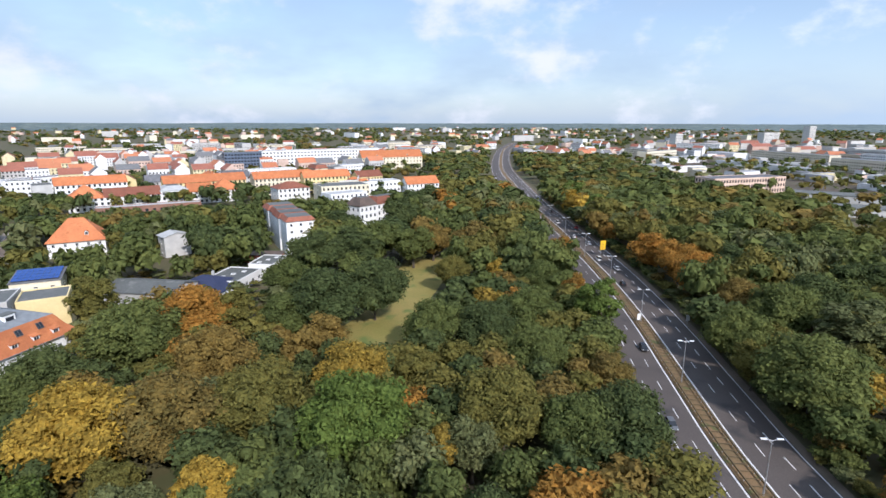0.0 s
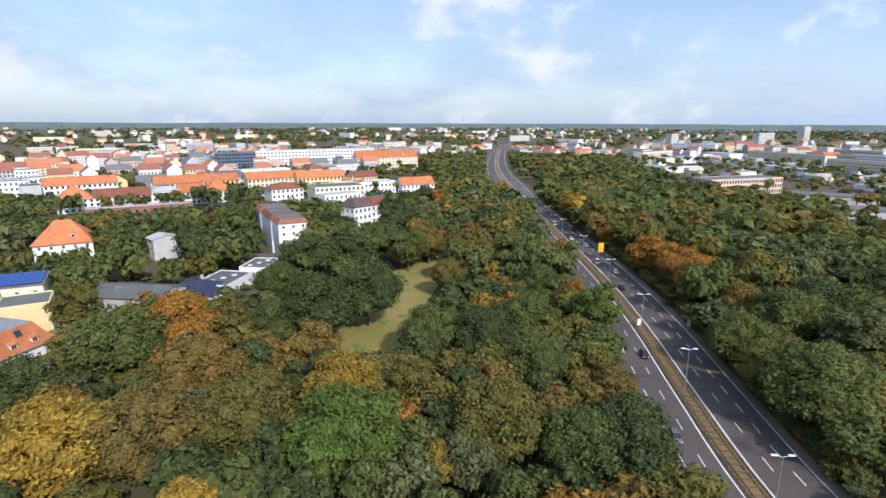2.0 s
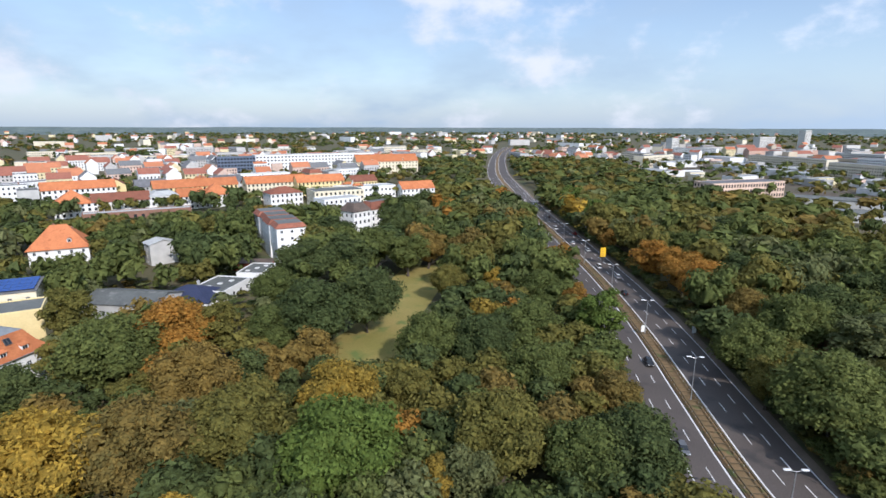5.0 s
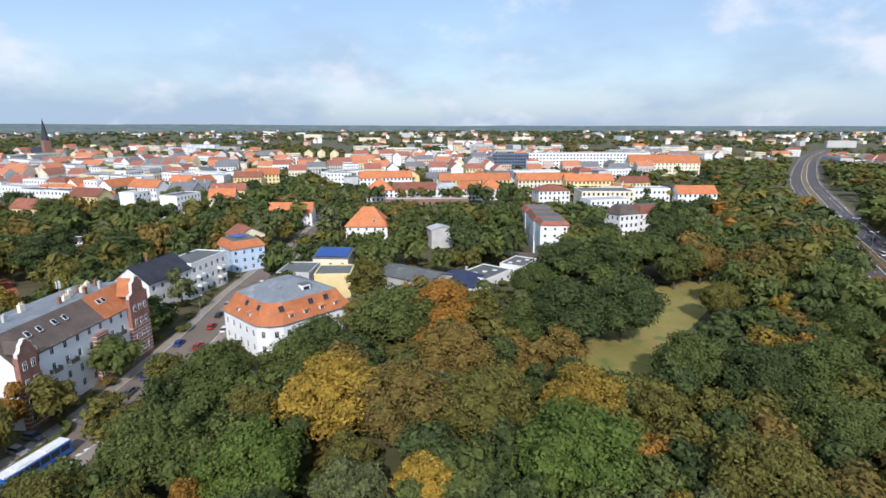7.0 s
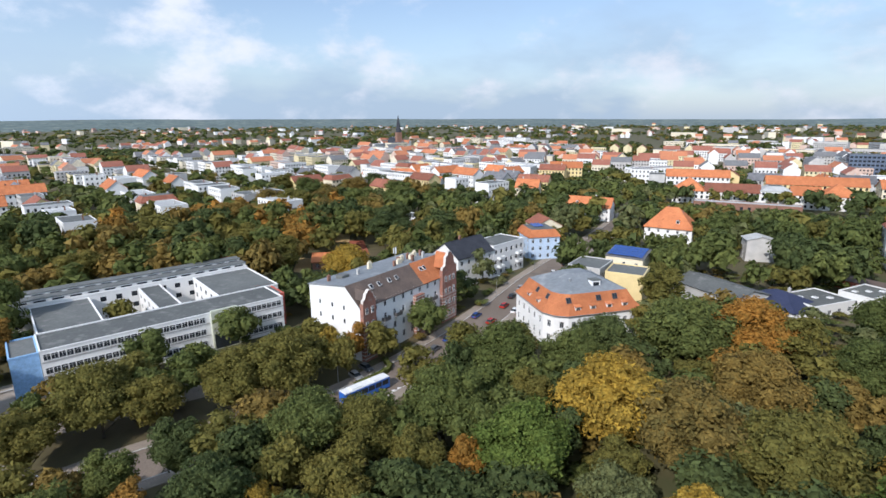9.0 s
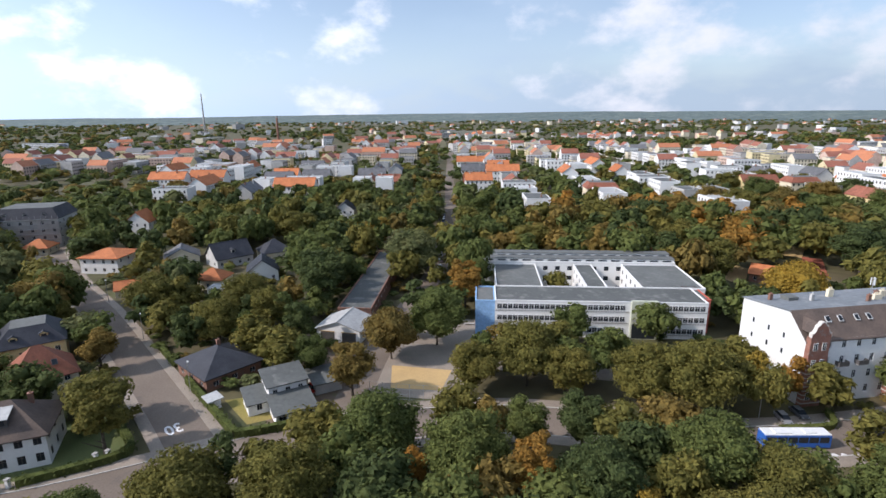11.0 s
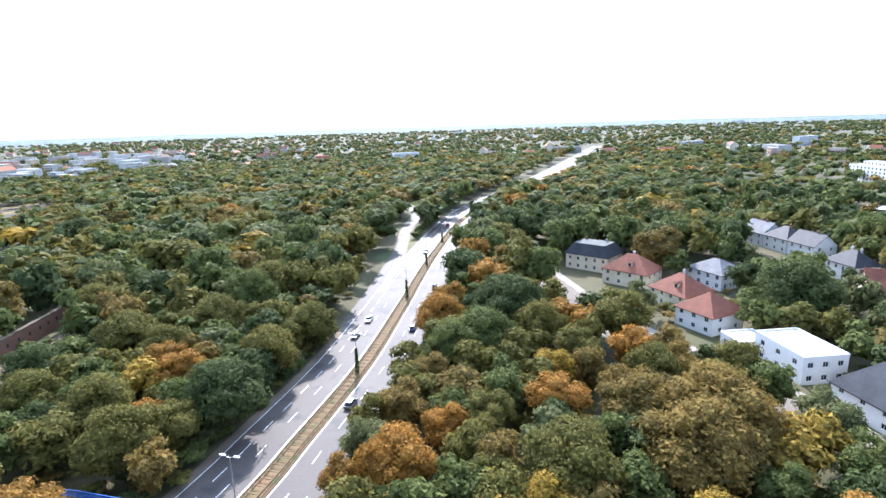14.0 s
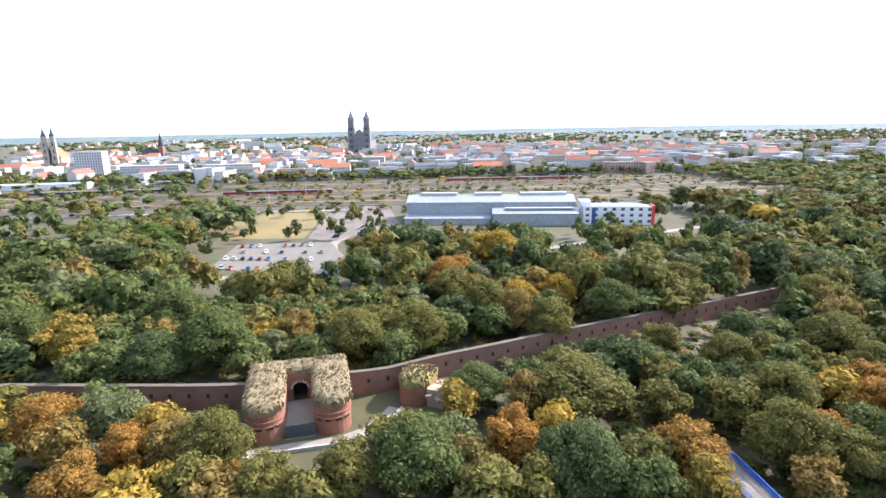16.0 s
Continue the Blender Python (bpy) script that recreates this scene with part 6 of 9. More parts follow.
for x0, x1 in TOWERS:
    s = Shape(); s.prism(stadium(x0, x1, -10.4, 9.0), 0, 7.2)
    part("tower", s, BAST_BRICK, bast)
    s = Shape(); s.prism(stadium(x0 - 0.18, x1 + 0.18, -10.58, 9.0), 4.9, 5.15)
    part("string_course", s, BAST_BRICK, bast, "projecting brick course")
    for k in range(4):
        # slits are not cut: near-black boxes carry their shade as colour
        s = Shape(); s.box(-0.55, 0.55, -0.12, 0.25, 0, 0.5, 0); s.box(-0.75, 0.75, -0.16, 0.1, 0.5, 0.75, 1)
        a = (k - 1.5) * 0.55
        part("gun_slit", s, [HOLLOW_SHADE, BAST_BRICK], bast, "slit with painted dark shade under a brick lintel", at=pose((x0 + x1) / 2 + 3.45 * math.sin(a), -10.4 + 3.45 - 3.45 * math.cos(a), 3.3, 0, 0, math.degrees(a)))
    s = Shape(); s.box(min(abs(x0), abs(x1)) * (1 if x0 > 0 else -1) - 0.2, min(abs(x0), abs(x1)) * (1 if x0 > 0 else -1) + 0.2, -6.6, 5.0, 7.2, 7.45)
    part("inner_coping", s, KERB, bast, "pale stone coping over the court")
s = Shape()
for x0, x1, z0, z1 in ((-2.7, -1.5, 0, 7.2), (1.5, 2.7, 0, 7.2), (-1.5, 1.5, 4.7, 7.2)):
    s.box(x0, x1, 5.0, 9.0, z0, z1, 0)
# sheet across the passage, the shade under the arch put into its colour
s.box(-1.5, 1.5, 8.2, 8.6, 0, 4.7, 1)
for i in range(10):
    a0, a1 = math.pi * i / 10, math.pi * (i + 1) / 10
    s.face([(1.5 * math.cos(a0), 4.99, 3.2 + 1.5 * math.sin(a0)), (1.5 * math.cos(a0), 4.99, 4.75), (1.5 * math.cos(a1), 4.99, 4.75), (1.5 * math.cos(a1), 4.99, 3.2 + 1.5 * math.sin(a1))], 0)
part("gatehouse", s, [BAST_BRICK, HOLLOW_SHADE], bast, "brick gate between the towers, arch shade painted on a dark sheet")
s = Shape()
for i in range(9):
    a = math.pi * (i + 0.5) / 9
    s.box(-0.16, 0.16, -0.12, 0.12, 0, 0.5, 0, pose(1.5 * math.cos(a), 4.92, 3.2 + 1.5 * math.sin(a)) @ Matrix.Rotation(math.pi / 2 - a, 4, "Y"))
part("arch_ring", s, KERB, bast, "pale voussoirs round the arch")
s = Shape(); s.box(-2.7, 2.7, -9.6, 5.0, 0, 0.12); part("court_floor", s, PAVING, bast, "worn pale court floor")
def u_depth(x, y):
    return max(depth_in(x, y, -10.3, -2.3, -11.0, 9.8), depth_in(x, y, 2.3, 10.3, -11.0, 9.8), min(10.3 - abs(x), 9.8 - y, y - 4.8))
bast.scale = (1.08, 1.08, 0.94)
part("turf", turf_shape(u_depth, -10.6, 10.6, -11.2, 10.0, 7.3, 1.9), dry_top(), bast, "shaggy dry brown grass cover")
part("grass_tuft", tufts(u_depth, -10.3, 10.3, -11.0, 9.8, lambda x, y, d: 7.2 + 1.9 * (1 - math.exp(-d / 0.55)), 900, 3), mat("pale_grass", (0.215, 0.155, 0.075), (0.165, 0.122, 0.056), 0.5, 0.95, fine=20), bast, "tufts of bleached grass", kind="stuff")
GREEN_B = mat("dull_green_paint", (0.055, 0.075, 0.07), (0.04, 0.06, 0.055), 0.8, 0.7)
for i in range(6):
    s = Shape(); s.box(-0.44, 0.44, -0.06, 0.06, 0.1, 3.1 if i % 2 else 3.0)
    part("gate_board", s, GREEN_B, bast, at=pose(-2.25 + i * 0.9, -9.4, 0))
s = Shape(); s.box(-2.7, 2.7, -9.3, -9.15, 0.5, 0.65); s.box(-2.7, 2.7, -9.3, -9.15, 2.5, 2.65); part("gate_rail", s, GREEN_B, bast)
ruin = thing("bastion_ruin", pose(112, -1, 0, 0, 0, 250), "broken brick bastion stump with yellow-green shrubs and pale rubble", "ruin")
s = Shape(); s.prism(stadium(-3.6, 3.6, -5, 4), 0, 5.0); part("tower", s, BAST_BRICK, ruin)
SANDY = mat("sandy_rubble", (0.42, 0.32, 0.20), (0.34, 0.26, 0.165), 0.6, 0.95, 0.5, fine=14, spots=(0.27, 0.21, 0.15))
r_depth = lambda x, y: depth_in(x, y, -4.0, 4.0, -5.4, 4.4)
part("turf", turf_shape(r_depth, -4.2, 4.2, -5.6, 4.6, 5.0, 1.4, 0.4), mat("green_turf", (0.26, 0.20, 0.055), (0.18, 0.16, 0.045), 0.5, 0.95, 0.8, fine=16, spots=(0.30, 0.22, 0.07)), ruin, "yellow-green grass and shrubs")
part("grass_tuft", tufts(r_depth, -4, 4, -5.4, 4.4, lambda x, y, d: 5.1 + 1.4 * (1 - math.exp(-d / 0.55)), 260, 4), MATS["pale_grass"], ruin, "tufts of bleached grass", kind="stuff")
rub = random.Random(8)
s = Shape()
for k in range(5):
    s.prism([(3.6, -4 + k * 1.7), (9 - k, -4.6 + k * 1.7), (9.4 - k, -3.2 + k * 1.7), (3.6, -2.4 + k * 1.7)], 0, 4.2 - k * 0.5)
part("broken_vault", s, SANDY, ruin, "pale broken vault")
for k in range(46):
    w = rub.uniform(0.25, 0.8)
    s = Shape(); s.box(-w, w, -w * 0.6, w * 0.6, -w * 0.4, w * 0.5, 0, pose(0, 0, 0, rub.uniform(-25, 25), rub.uniform(-25, 25), rub.uniform(0, 180)))
    x = rub.uniform(3.8, 12.5); part("rubble_stone", s, SANDY if k % 3 else KERB, ruin, at=pose(x, rub.uniform(-5, 4), max(0.2, (10.5 - x) * 0.6 * rub.uniform(0.75, 1.05)) if x < 10 else 0.25))
FOOT.append((112, -1, 6, 6, 0))
FORT_PATH = spline([(96, 40), (91.5, 33), (93.5, 24), (95.5, 14), (100, 8), (107, 4)], 3)
tagged(part("fort_path", ribbon(FORT_PATH, -1.6, 1.6, 0.05), PAVING), "pale trodden path before the bastion", "path", kind="structure")
tagged(part("low_wall", ribbon(FORT_PATH, 1.6, 2.0, 0, 0.8), CONC), "low pale parapet wall beside the path", "low wall")

# footbridge over the carriageways
bridge = thing("footbridge", pose(0, 0, 0), "concrete footbridge with blue steel railings", "footbridge")
AX = spline([(78, -51.0), (74, -51.5), (54, -52.2), (34, -53.2)], 3)
part("deck", ribbon(AX, -2.0, 2.0, 5.0, 0.55), mat("worn_deck", (0.19, 0.155, 0.125), (0.145, 0.12, 0.098), 0.25, 0.9, 0.2, fine=20, spots=(0.18, 0.165, 0.15)), bridge, "pale worn concrete deck")
for x, y in ((74.5, -51.4), (53, -52.2), (37, -53.0)):
    s = Shape(); s.box(x - 0.5, x + 0.5, y - 1.6, y + 1.6, 0, 5.0)
    part("pier", s, CONC, bridge)
for side in (-2.0, 2.0):
    s = Shape()
    for z in (5.65, 6.6):
        ribbon(AX, side - 0.06, side + 0.06, z, 0.09, s=s)
    ribbon(AX, side - 0.03, side + 0.03, 6.1, 0.06, s=s)
    for p, r, q in zip(AX, sides(AX), AX[1:]):
        for k in range(18):
            c = p + (q - p) * (k / 18) + r * side
            s.box(c.x - 0.018, c.x + 0.018, c.y - 0.018, c.y + 0.018, 5.6, 6.62)
    rail = part("railing", s, BLUE_P, bridge, "blue painted steel railing")
    n = sides(AX)
    post = Shape(); post.box(-0.06, 0.06, -0.06, 0.06, 0, 1.15)
    pm = post.mesh("post", [BLUE_P])
    for p, r in zip(AX, n):
        part("post", pm, None, rail, at=pose(p.x + r.x * side, p.y + r.y * side, 5.55))
FOOT.append((66, -51.5, 24, 3, 0))
tagged(part("abutment_path", ribbon(spline([(78, -51), (96, -46), (110, -50), (121, -64), (133, -77), (146, -88.5), (152, -108), (165, -140)], 4), -1.8, 1.8, 0.06), SOIL), "pale path leading to the footbridge", "path", kind="structure")

# metal hall
hall = thing("metal_hall", pose(*front((331, 5.7), -98, 108, 44), 0, 0, 0, -98), "long pale blue metal-clad hall with roof lights", "hall")
FOOT.append((345, -50, 30, 60, 0))
s = Shape()
s.box(-54, 54, -8, 22, 0, 13)
part("wall", s, CLAD, hall)
part("roof", (lambda r: r)(roof_shape("gable", 108, 30, 13, 16.2, 0.6)), [CLAD_R], hall, at=pose(0, 7, 0))
for x0, x1 in ((-46, -22), (-10, 8), (20, 50)):
    s = Shape(); s.box(x0, x1, 4.6, 9.4, 15.6, 17.4)
    part("ridge_light", s, FELT_L, hall, "white ridge light")
s = Shape(); s.box(2, 54, -22, -8.02, 0, 7.5); slab(s, [(1.5, -22.5, 7.5), (54.5, -22.5, 7.5), (54.5, -8.0, 10.0), (1.5, -8.0, 10.0)], 0.25, 1); s.box(10, 52, -16, -12, 9.2, 10.2, 2)
part("low_annex", s, [CLAD, CLAD_R, FELT_L], hall, "lower clad annex with white roof light")
s = Shape(); s.box(-54, 1.9, -18, -8.02, 0, 4.0); slab(s, [(-54.4, -18.4, 4.0), (1.4, -18.4, 4.0), (1.4, -8.0, 5.6), (-54.4, -8.0, 5.6)], 0.25, 1)
part("side_annex", s, [CLAD, CLAD_R], hall, "long low lean-to")
of = house("office_building", front((319.0, -105), -101, 42, 15), -101, 42, 15, 11.2, "flat", 11.2, WHITE, FELT_L, "white three-storey office with rows of square windows and a red end", "office", floors=3, nx=8, ny=2, win=(2.2, 1.8), first=1.4)
s = Shape(); s.box(19.5, 21.3, -7.9, 7.9, 0, 12.0)
part("red_fin", s, mat("red_paint", (0.62, 0.05, 0.04), (0.55, 0.05, 0.04), 0.5, 0.5), of, "red painted end wall")
s = Shape(); s.box(-22.5, -16, -3, 7, 0, 14.0)
part("stair_core", s, WHITE, of, "white stair tower")
s = Shape(); s.box(-15.8, -13.4, -7.62, -7.5, 0.3, 10.6)
part("glass_strip", s, SOLAR, of, "blue glazed strip")

flat("car_park", [(207, 36), (240, 92), (287, 95), (290, 46), (250, 32)], 0.05, mat("gravel", (0.17, 0.145, 0.11), (0.14, 0.12, 0.09), 0.08, 0.95, 0.3, fine=40, spots=(0.16, 0.15, 0.11)), "pale gravel car park with rows of cars", "car park")
flat("yard", [(290, 46), (300, 60), (420, 62), (425, 20), (335, 8), (318, 20)], 0.045, ASPHALT_W, "grey yard beside the metal hall", "yard")
flat("dry_meadow", [(300, 62), (306, 125), (396, 130), (420, 64)], 0.04, DRY, "dry yellow meadow", "meadow")
for k, pts in enumerate(([(190, 140), (217, 111), (236, 100), (245, 92)], [(217, 112), (218, 94), (226, 42), (225, 8), (231, -7), (248, -45), (265, -84), (298, -161), (334, -250)], [(226, 34), (262, 40), (290, 42), (325, 26)])):
    tagged(part("track_road", ribbon(spline(pts, 6), -2.6, 2.6, 0.035 + 0.004 * k), PAVING), "pale service road between trees", "road", kind="structure")
flat("rail_yard", [(420, -420), (380, -140), (392, 20), (424, 140), (380, 330), (330, 480), (420, 900), (640, 900), (640, 300), (640, -420)], 0.03, BALLAST, "brown ballast railway yard", "rail yard")
for x in (452, 486, 530, 596):
    flat("dry_strip", [(x, -400), (x - 8, -100), (x + 4, 100), (x - 10, 500), (x + 4, 500), (x + 15, 100), (x + 6, -100), (x + 14, -400)], 0.06, DRY, "dry grass strip between tracks", "verge")
tagged(part("platform_edge", ribbon(spline([(396, 300), (404, 200), (400, 90), (398, 40)], 10), -0.9, 0.9, 0, 1.0), KERB), "long pale concrete loading platform edge", "platform")
tr = Shape()
for k in range(18):
    base = 430 + k * 11.0
    l = spline([(base + 10, -420), (base - 12, -140), (base - 4, 20), (base + 8, 160), (base - 14, 420), (base + 10, 880)], 40)
    for o in (-0.75, 0.75):
        ribbon(l, o - 0.07, o + 0.07, 0.05, 0.14, s=tr)
tagged(part("rail_track", tr, RUST), "parallel rusty railway tracks", "railway track", kind="stuff")


def train(x, y, turn, cars, body, label):
    t = thing("train", pose(x, y, 0, 0, 0, turn), label, "train", "standing trains")
    for i in range(cars):
        s = Shape(); s.box(-12.5, 12.5, -1.4, 1.4, 1.0, 3.4, 0); s.box(-12.5, 12.5, -1.42, 1.42, 2.1, 3.0, 1); s.box(-12.3, 12.3, -1.2, 1.2, 3.4, 3.9, 2); s.box(-11, -8, -1.2, 1.2, 0.1, 1.0, 3); s.box(8, 11, -1.2, 1.2, 0.1, 1.0, 3)
        part("carriage", s, [body, GLASS, CLAD_R, BLACK], t, at=pose(i * 26, 0, 0.1))


RED_P = mat("red_train_paint", (0.42, 0.04, 0.03), (0.36, 0.04, 0.03), 0.4, 0.5)
train(520, 90, 92, 4, RED_P, "red regional train on the tracks")
train(600, -180, 88, 6, RED_P, "long red train on the tracks")
train(560, 250, 95, 8, mat("dark_wagon", (0.10, 0.09, 0.09), (0.07, 0.065, 0.065), 0.3, 0.8), "long dark goods train")
train(590, 480, 100, 7, RED_P, "red train far up the yard")
pl = Shape()
pl.box(-60, 60, -4, 4, 0, 0.9)
for k in range(12):
    pl.box(-56 + k * 10, -55.6 + k * 10, -0.2, 0.2, 0.9, 4.6)
pl.box(-58, 58, -4.5, 4.5, 4.6, 5.0)
tagged(part("platform", pl, CONC, at=pose(640, 260, 0, 0, 0, 95)), "long roofed railway platform", "platform")
mast = thing("catenary_mast", pose(450, 0, 0), "grey steel catenary mast beside the tracks", "catenary mast", "catenary masts")
s = Shape(); s.tube((0, 0, 0), (0, 0, 10), 0.22, 0.14, 6); part("pole", s, STEEL, mast)
s = Shape(); s.bar((0, 0, 7.4), (-4, 0, 7.6), 0.12); s.bar((0, 0, 9.2), (-3.5, 0, 7.7), 0.1); part("arm", s, STEEL, mast)
for k in range(40):
    copy_thing(mast, pose(440 + (k % 4) * 52 + random.uniform(-4, 4), -360 + (k // 4) * 95 + random.uniform(-12, 12), 0, 0, 0, random.choice((0, 180))))

# brick depot and sheds to the north-east
house("depot", front((262, 411), 12, 76, 22), 12, 76, 22, 13.5, "flat", 13.5, PINK_W, SLATE_G, "long pink-brick depot with dense windows and flat roof", "depot", floors=3, nx=26, ny=6, win=(1.7, 2.6), near=False)
house("shed_row", (335, 372), -38, 62, 14, 6, "gable", 7.6, GREY_W, FELT, "long dark shed with grey felt roof", "shed", floors=1, nx=10, ny=2, near=False, group="railway sheds")
house("shed_row", (318, 300), -30, 70, 15, 6, "gable", 7.6, GREY_W, FELT, "long dark shed with grey felt roof", "shed", floors=1, nx=10, ny=2, near=False, group="railway sheds")
house("shed_row", (300, 180), -10, 40, 14, 5, "gable", 6.6, GREY_W, FELT, "low shed with grey roof", "shed", floors=1, nx=6, ny=2, near=False, group="railway sheds")
house("hut", (232, 96), 60, 16, 7, 3.4, "flat", 3.4, BRICK, FELT, "low brick hut beside the car park", "hut", floors=1, nx=3, ny=1)

# cathedral with two towers
cath = thing("cathedral", pose(1330, 128, 0, 0, 0, 262), "dark stone cathedral with two pointed towers", "cathedral")
for x in (-19, 19):
    s = Shape(); s.box(x - 8, x + 8, -8, 8, 0, 62); s.box(x - 7, x + 7, -7, 7, 62, 82)
    # tower openings: flat slabs with the inner shade painted near black
    for k in range(4):
        s.box(x - 3, x - 1, -8.2, -8, 14 + k * 14, 22 + k * 14, 1); s.box(x + 1, x + 3, -8.2, -8, 14 + k * 14, 22 + k * 14, 1)
    s.tube((x, 0, 82), (x, 0, 106), 8.5, 0.3, 8)
    for cx in (-6.4, 6.4):
        for cy in (-6.4, 6.4):
            s.tube((x + cx, cy, 82), (x + cx, cy, 90), 1.3, 0.1, 6)
    part("tower", s, [STONE_D, MATS["painted_hollow_shade"]], cath)
s = Shape(); s.box(-11, 11, -6, 8, 0, 46); s.face([(-11, -6, 46), (11, -6, 46), (0, -6, 60)]); slab(s, [(-11, -6, 46), (0, -6, 60), (0, 8, 60), (-11, 8, 46)], 0.5); slab(s, [(0, -6, 60), (11, -6, 46), (11, 8, 46), (0, 8, 60)], 0.5)
part("west_gable", s, STONE_D, cath)
s = Shape(); s.box(-17, 17, 8, 110, 0, 34); part("nave", s, STONE_D, cath)
part("nave_roof", roof_shape("gable_y", 34, 102, 34, 50, 0.8), [SLATE], cath, at=pose(0, 59, 0))

# far landmarks
def spire(x, y, h, label):
    t = thing("church", pose(x, y, 0, 0, 0, random.uniform(0, 90)), label, "church")
    s = Shape(); s.box(-5, 5, -5, 5, 0, h * 0.5); part("tower", s, BRICK, t)
    s = Shape(); s.tube((0, 0, h * 0.5), (0, 0, h), 6, 0.2, 8); part("spire", s, SLATE, t)
    s = Shape(); s.box(-8, 8, 5, 40, 0, 14); part("nave", s, BRICK, t); part("nave_roof", roof_shape("gable_y", 16, 35, 14, 24, 0.5), [SLATE], t, at=pose(0, 22.5, 0))


old = thing("church", pose(1000, 645, 0, 0, 0, 285), "sandstone church with twin capped towers and orange nave roof", "church")
SANDSTONE = mat("weathered_sandstone", (0.36, 0.30, 0.24), (0.29, 0.245, 0.20), 0.15, 0.9, 0.2)
for x in (-6.5, 6.5):
    s = Shape(); s.box(x - 4.2, x + 4.2, -4.2, 4.2, 0, 50); s.box(x - 3.5, x + 3.5, -3.5, 3.5, 50, 57)
    # belfry openings as slabs on the wall, shade painted in
    for k in range(3):
        s.box(x - 0.9, x + 0.9, -4.35, -4.2, 16 + k * 12, 22 + k * 12, 1)
    tower = part("tower", s, [SANDSTONE, HOLLOW_SHADE], old)
    s = Shape(); s.tube((x, 0, 57), (x, 0, 63), 4.6, 2.2, 8); s.tube((x, 0, 63), (x, 0, 72), 2.2, 0.2, 8)
    part("cap", s, SLATE, tower)
s = Shape(); s.box(-13, 13, 4.2, 52, 0, 20); part("nave", s, SANDSTONE, old)
part("nave_roof", roof_shape("gable_y", 26, 48, 20, 36, 0.6), [TILE_O], old, at=pose(0, 28, 0))
spire(-930, 561, 68, "brick church with slender dark spire")
spire(1240, 560, 62, "old church with twin dark spire")
t = thing("radio_mast", pose(-1950, -1247, 0), "tall slender lattice radio mast", "mast"); s = Shape(); s.tube((0, 0, 0), (0, 0, 142), 3.6, 1.8, 8); part("shaft", s, CONC, t)
t = thing("factory_chimney", pose(-1010, -490, 0), "tall brick factory chimney", "chimney"); s = Shape(); s.tube((0, 0, 0), (0, 0, 55), 2.6, 1.7, 12); part("shaft", s, BRICK, t); s = Shape(); s.tube((0, 0, 55), (0, 0, 57), 2.1, 2.1, 12); part("rim", s, CONC, t)

# ---- the town beyond ----
TOWN_WALLS = [WHITE, CREAM, YELLOW_W, GREY_W, WHITE, CREAM]
TOWN_ROOFS = [TILE_O, TILE_O, TILE_R, SLATE_G, FELT, FELT_L]


def free_of(x, y, r=0.0):
    for cx, cy, hw, hd, turn in FOOT:
        dx, dy = x - cx, y - cy
        if dx * dx + dy * dy > (hw + hd + r) ** 2:
            continue
        t = radians(-turn)
        u, v = dx * math.cos(t) - dy * math.sin(t), dx * math.sin(t) + dy * math.cos(t)
        if abs(u) < hw + r and abs(v) < hd + r:
            return False
    return True


rnd = random.Random(7)
PROTO = []
for k, (w, d, e, roof, rz, wm, rm) in enumerate(((20, 12, 12.5, "gable", 17.5, 0, 0), (16, 12, 13.5, "gable", 18.5, 1, 0), (24, 13, 13, "gable", 17.5, 2, 2), (18, 12, 14.5, "flat", 14.5, 3, 4), (22, 13, 15.5, "flat", 15.5, 0, 4),
                                                 (16, 12, 10, "hip", 15, 0, 0), (28, 13, 13, "gable", 18, 4, 0), (20, 13, 14, "mansard", 17.5, 5, 2), (26, 14, 15, "flat", 15, 0, 5), (18, 11, 9, "gable", 14, 1, 2), (22, 12, 12, "gable", 17, 3, 3), (14, 12, 16, "flat", 16, 0, 5))):
    PROTO.append((w, d, house("town_house", (0, -5200 - k * 60), 0, w, d, e, roof, rz, TOWN_WALLS[wm], TOWN_ROOFS[rm], "x", "house", floors=max(3, int(e / 3.4)), nx=int(w / 2.9), ny=0, win=(1.25, 1.7), near=False, first=1.3,
                  chimneys=[(-w / 4, 1.5, rz), (w / 3, 1.0, rz)] if roof != "flat" else [(w / 4, 2, e + 0.8)], cut=0.2)))
del FOOT[-len(PROTO):]
WORDS = {0: "white town house with orange tiled roof", 1: "cream town house with orange tiled roof", 2: "ochre town house with red tiled roof", 3: "grey town house with flat felt roof", 4: "white town house with flat grey roof",
         5: "white villa with orange hipped roof", 6: "long white town house with orange roof", 7: "cream town house with red mansard", 8: "long white town house with pale flat roof", 9: "low cream town house with red roof", 10: "grey town house with grey roof", 11: "tall white town house with flat roof"}
for k, (_, _, o) in enumerate(PROTO):
    o["label"] = WORDS[k]
placed = [0]


def wedge(x, y):
    """Where rows of town houses stand."""
    r = math.hypot(x, y)
    if r < 255 or r > 900:
        return False
    yaw = math.degrees(math.atan2(-x, y)) % 360
    if yaw < 6:
        return y > 300 and x < -20
    if yaw < 62:
        return r > (490 if yaw < 20 else 450 if yaw < 44 else 380)
    if yaw < 112:
        return r > 300 if yaw < 100 else r > 340
    if yaw < 127:
        return r > 365
    return yaw < 138 and r > 640


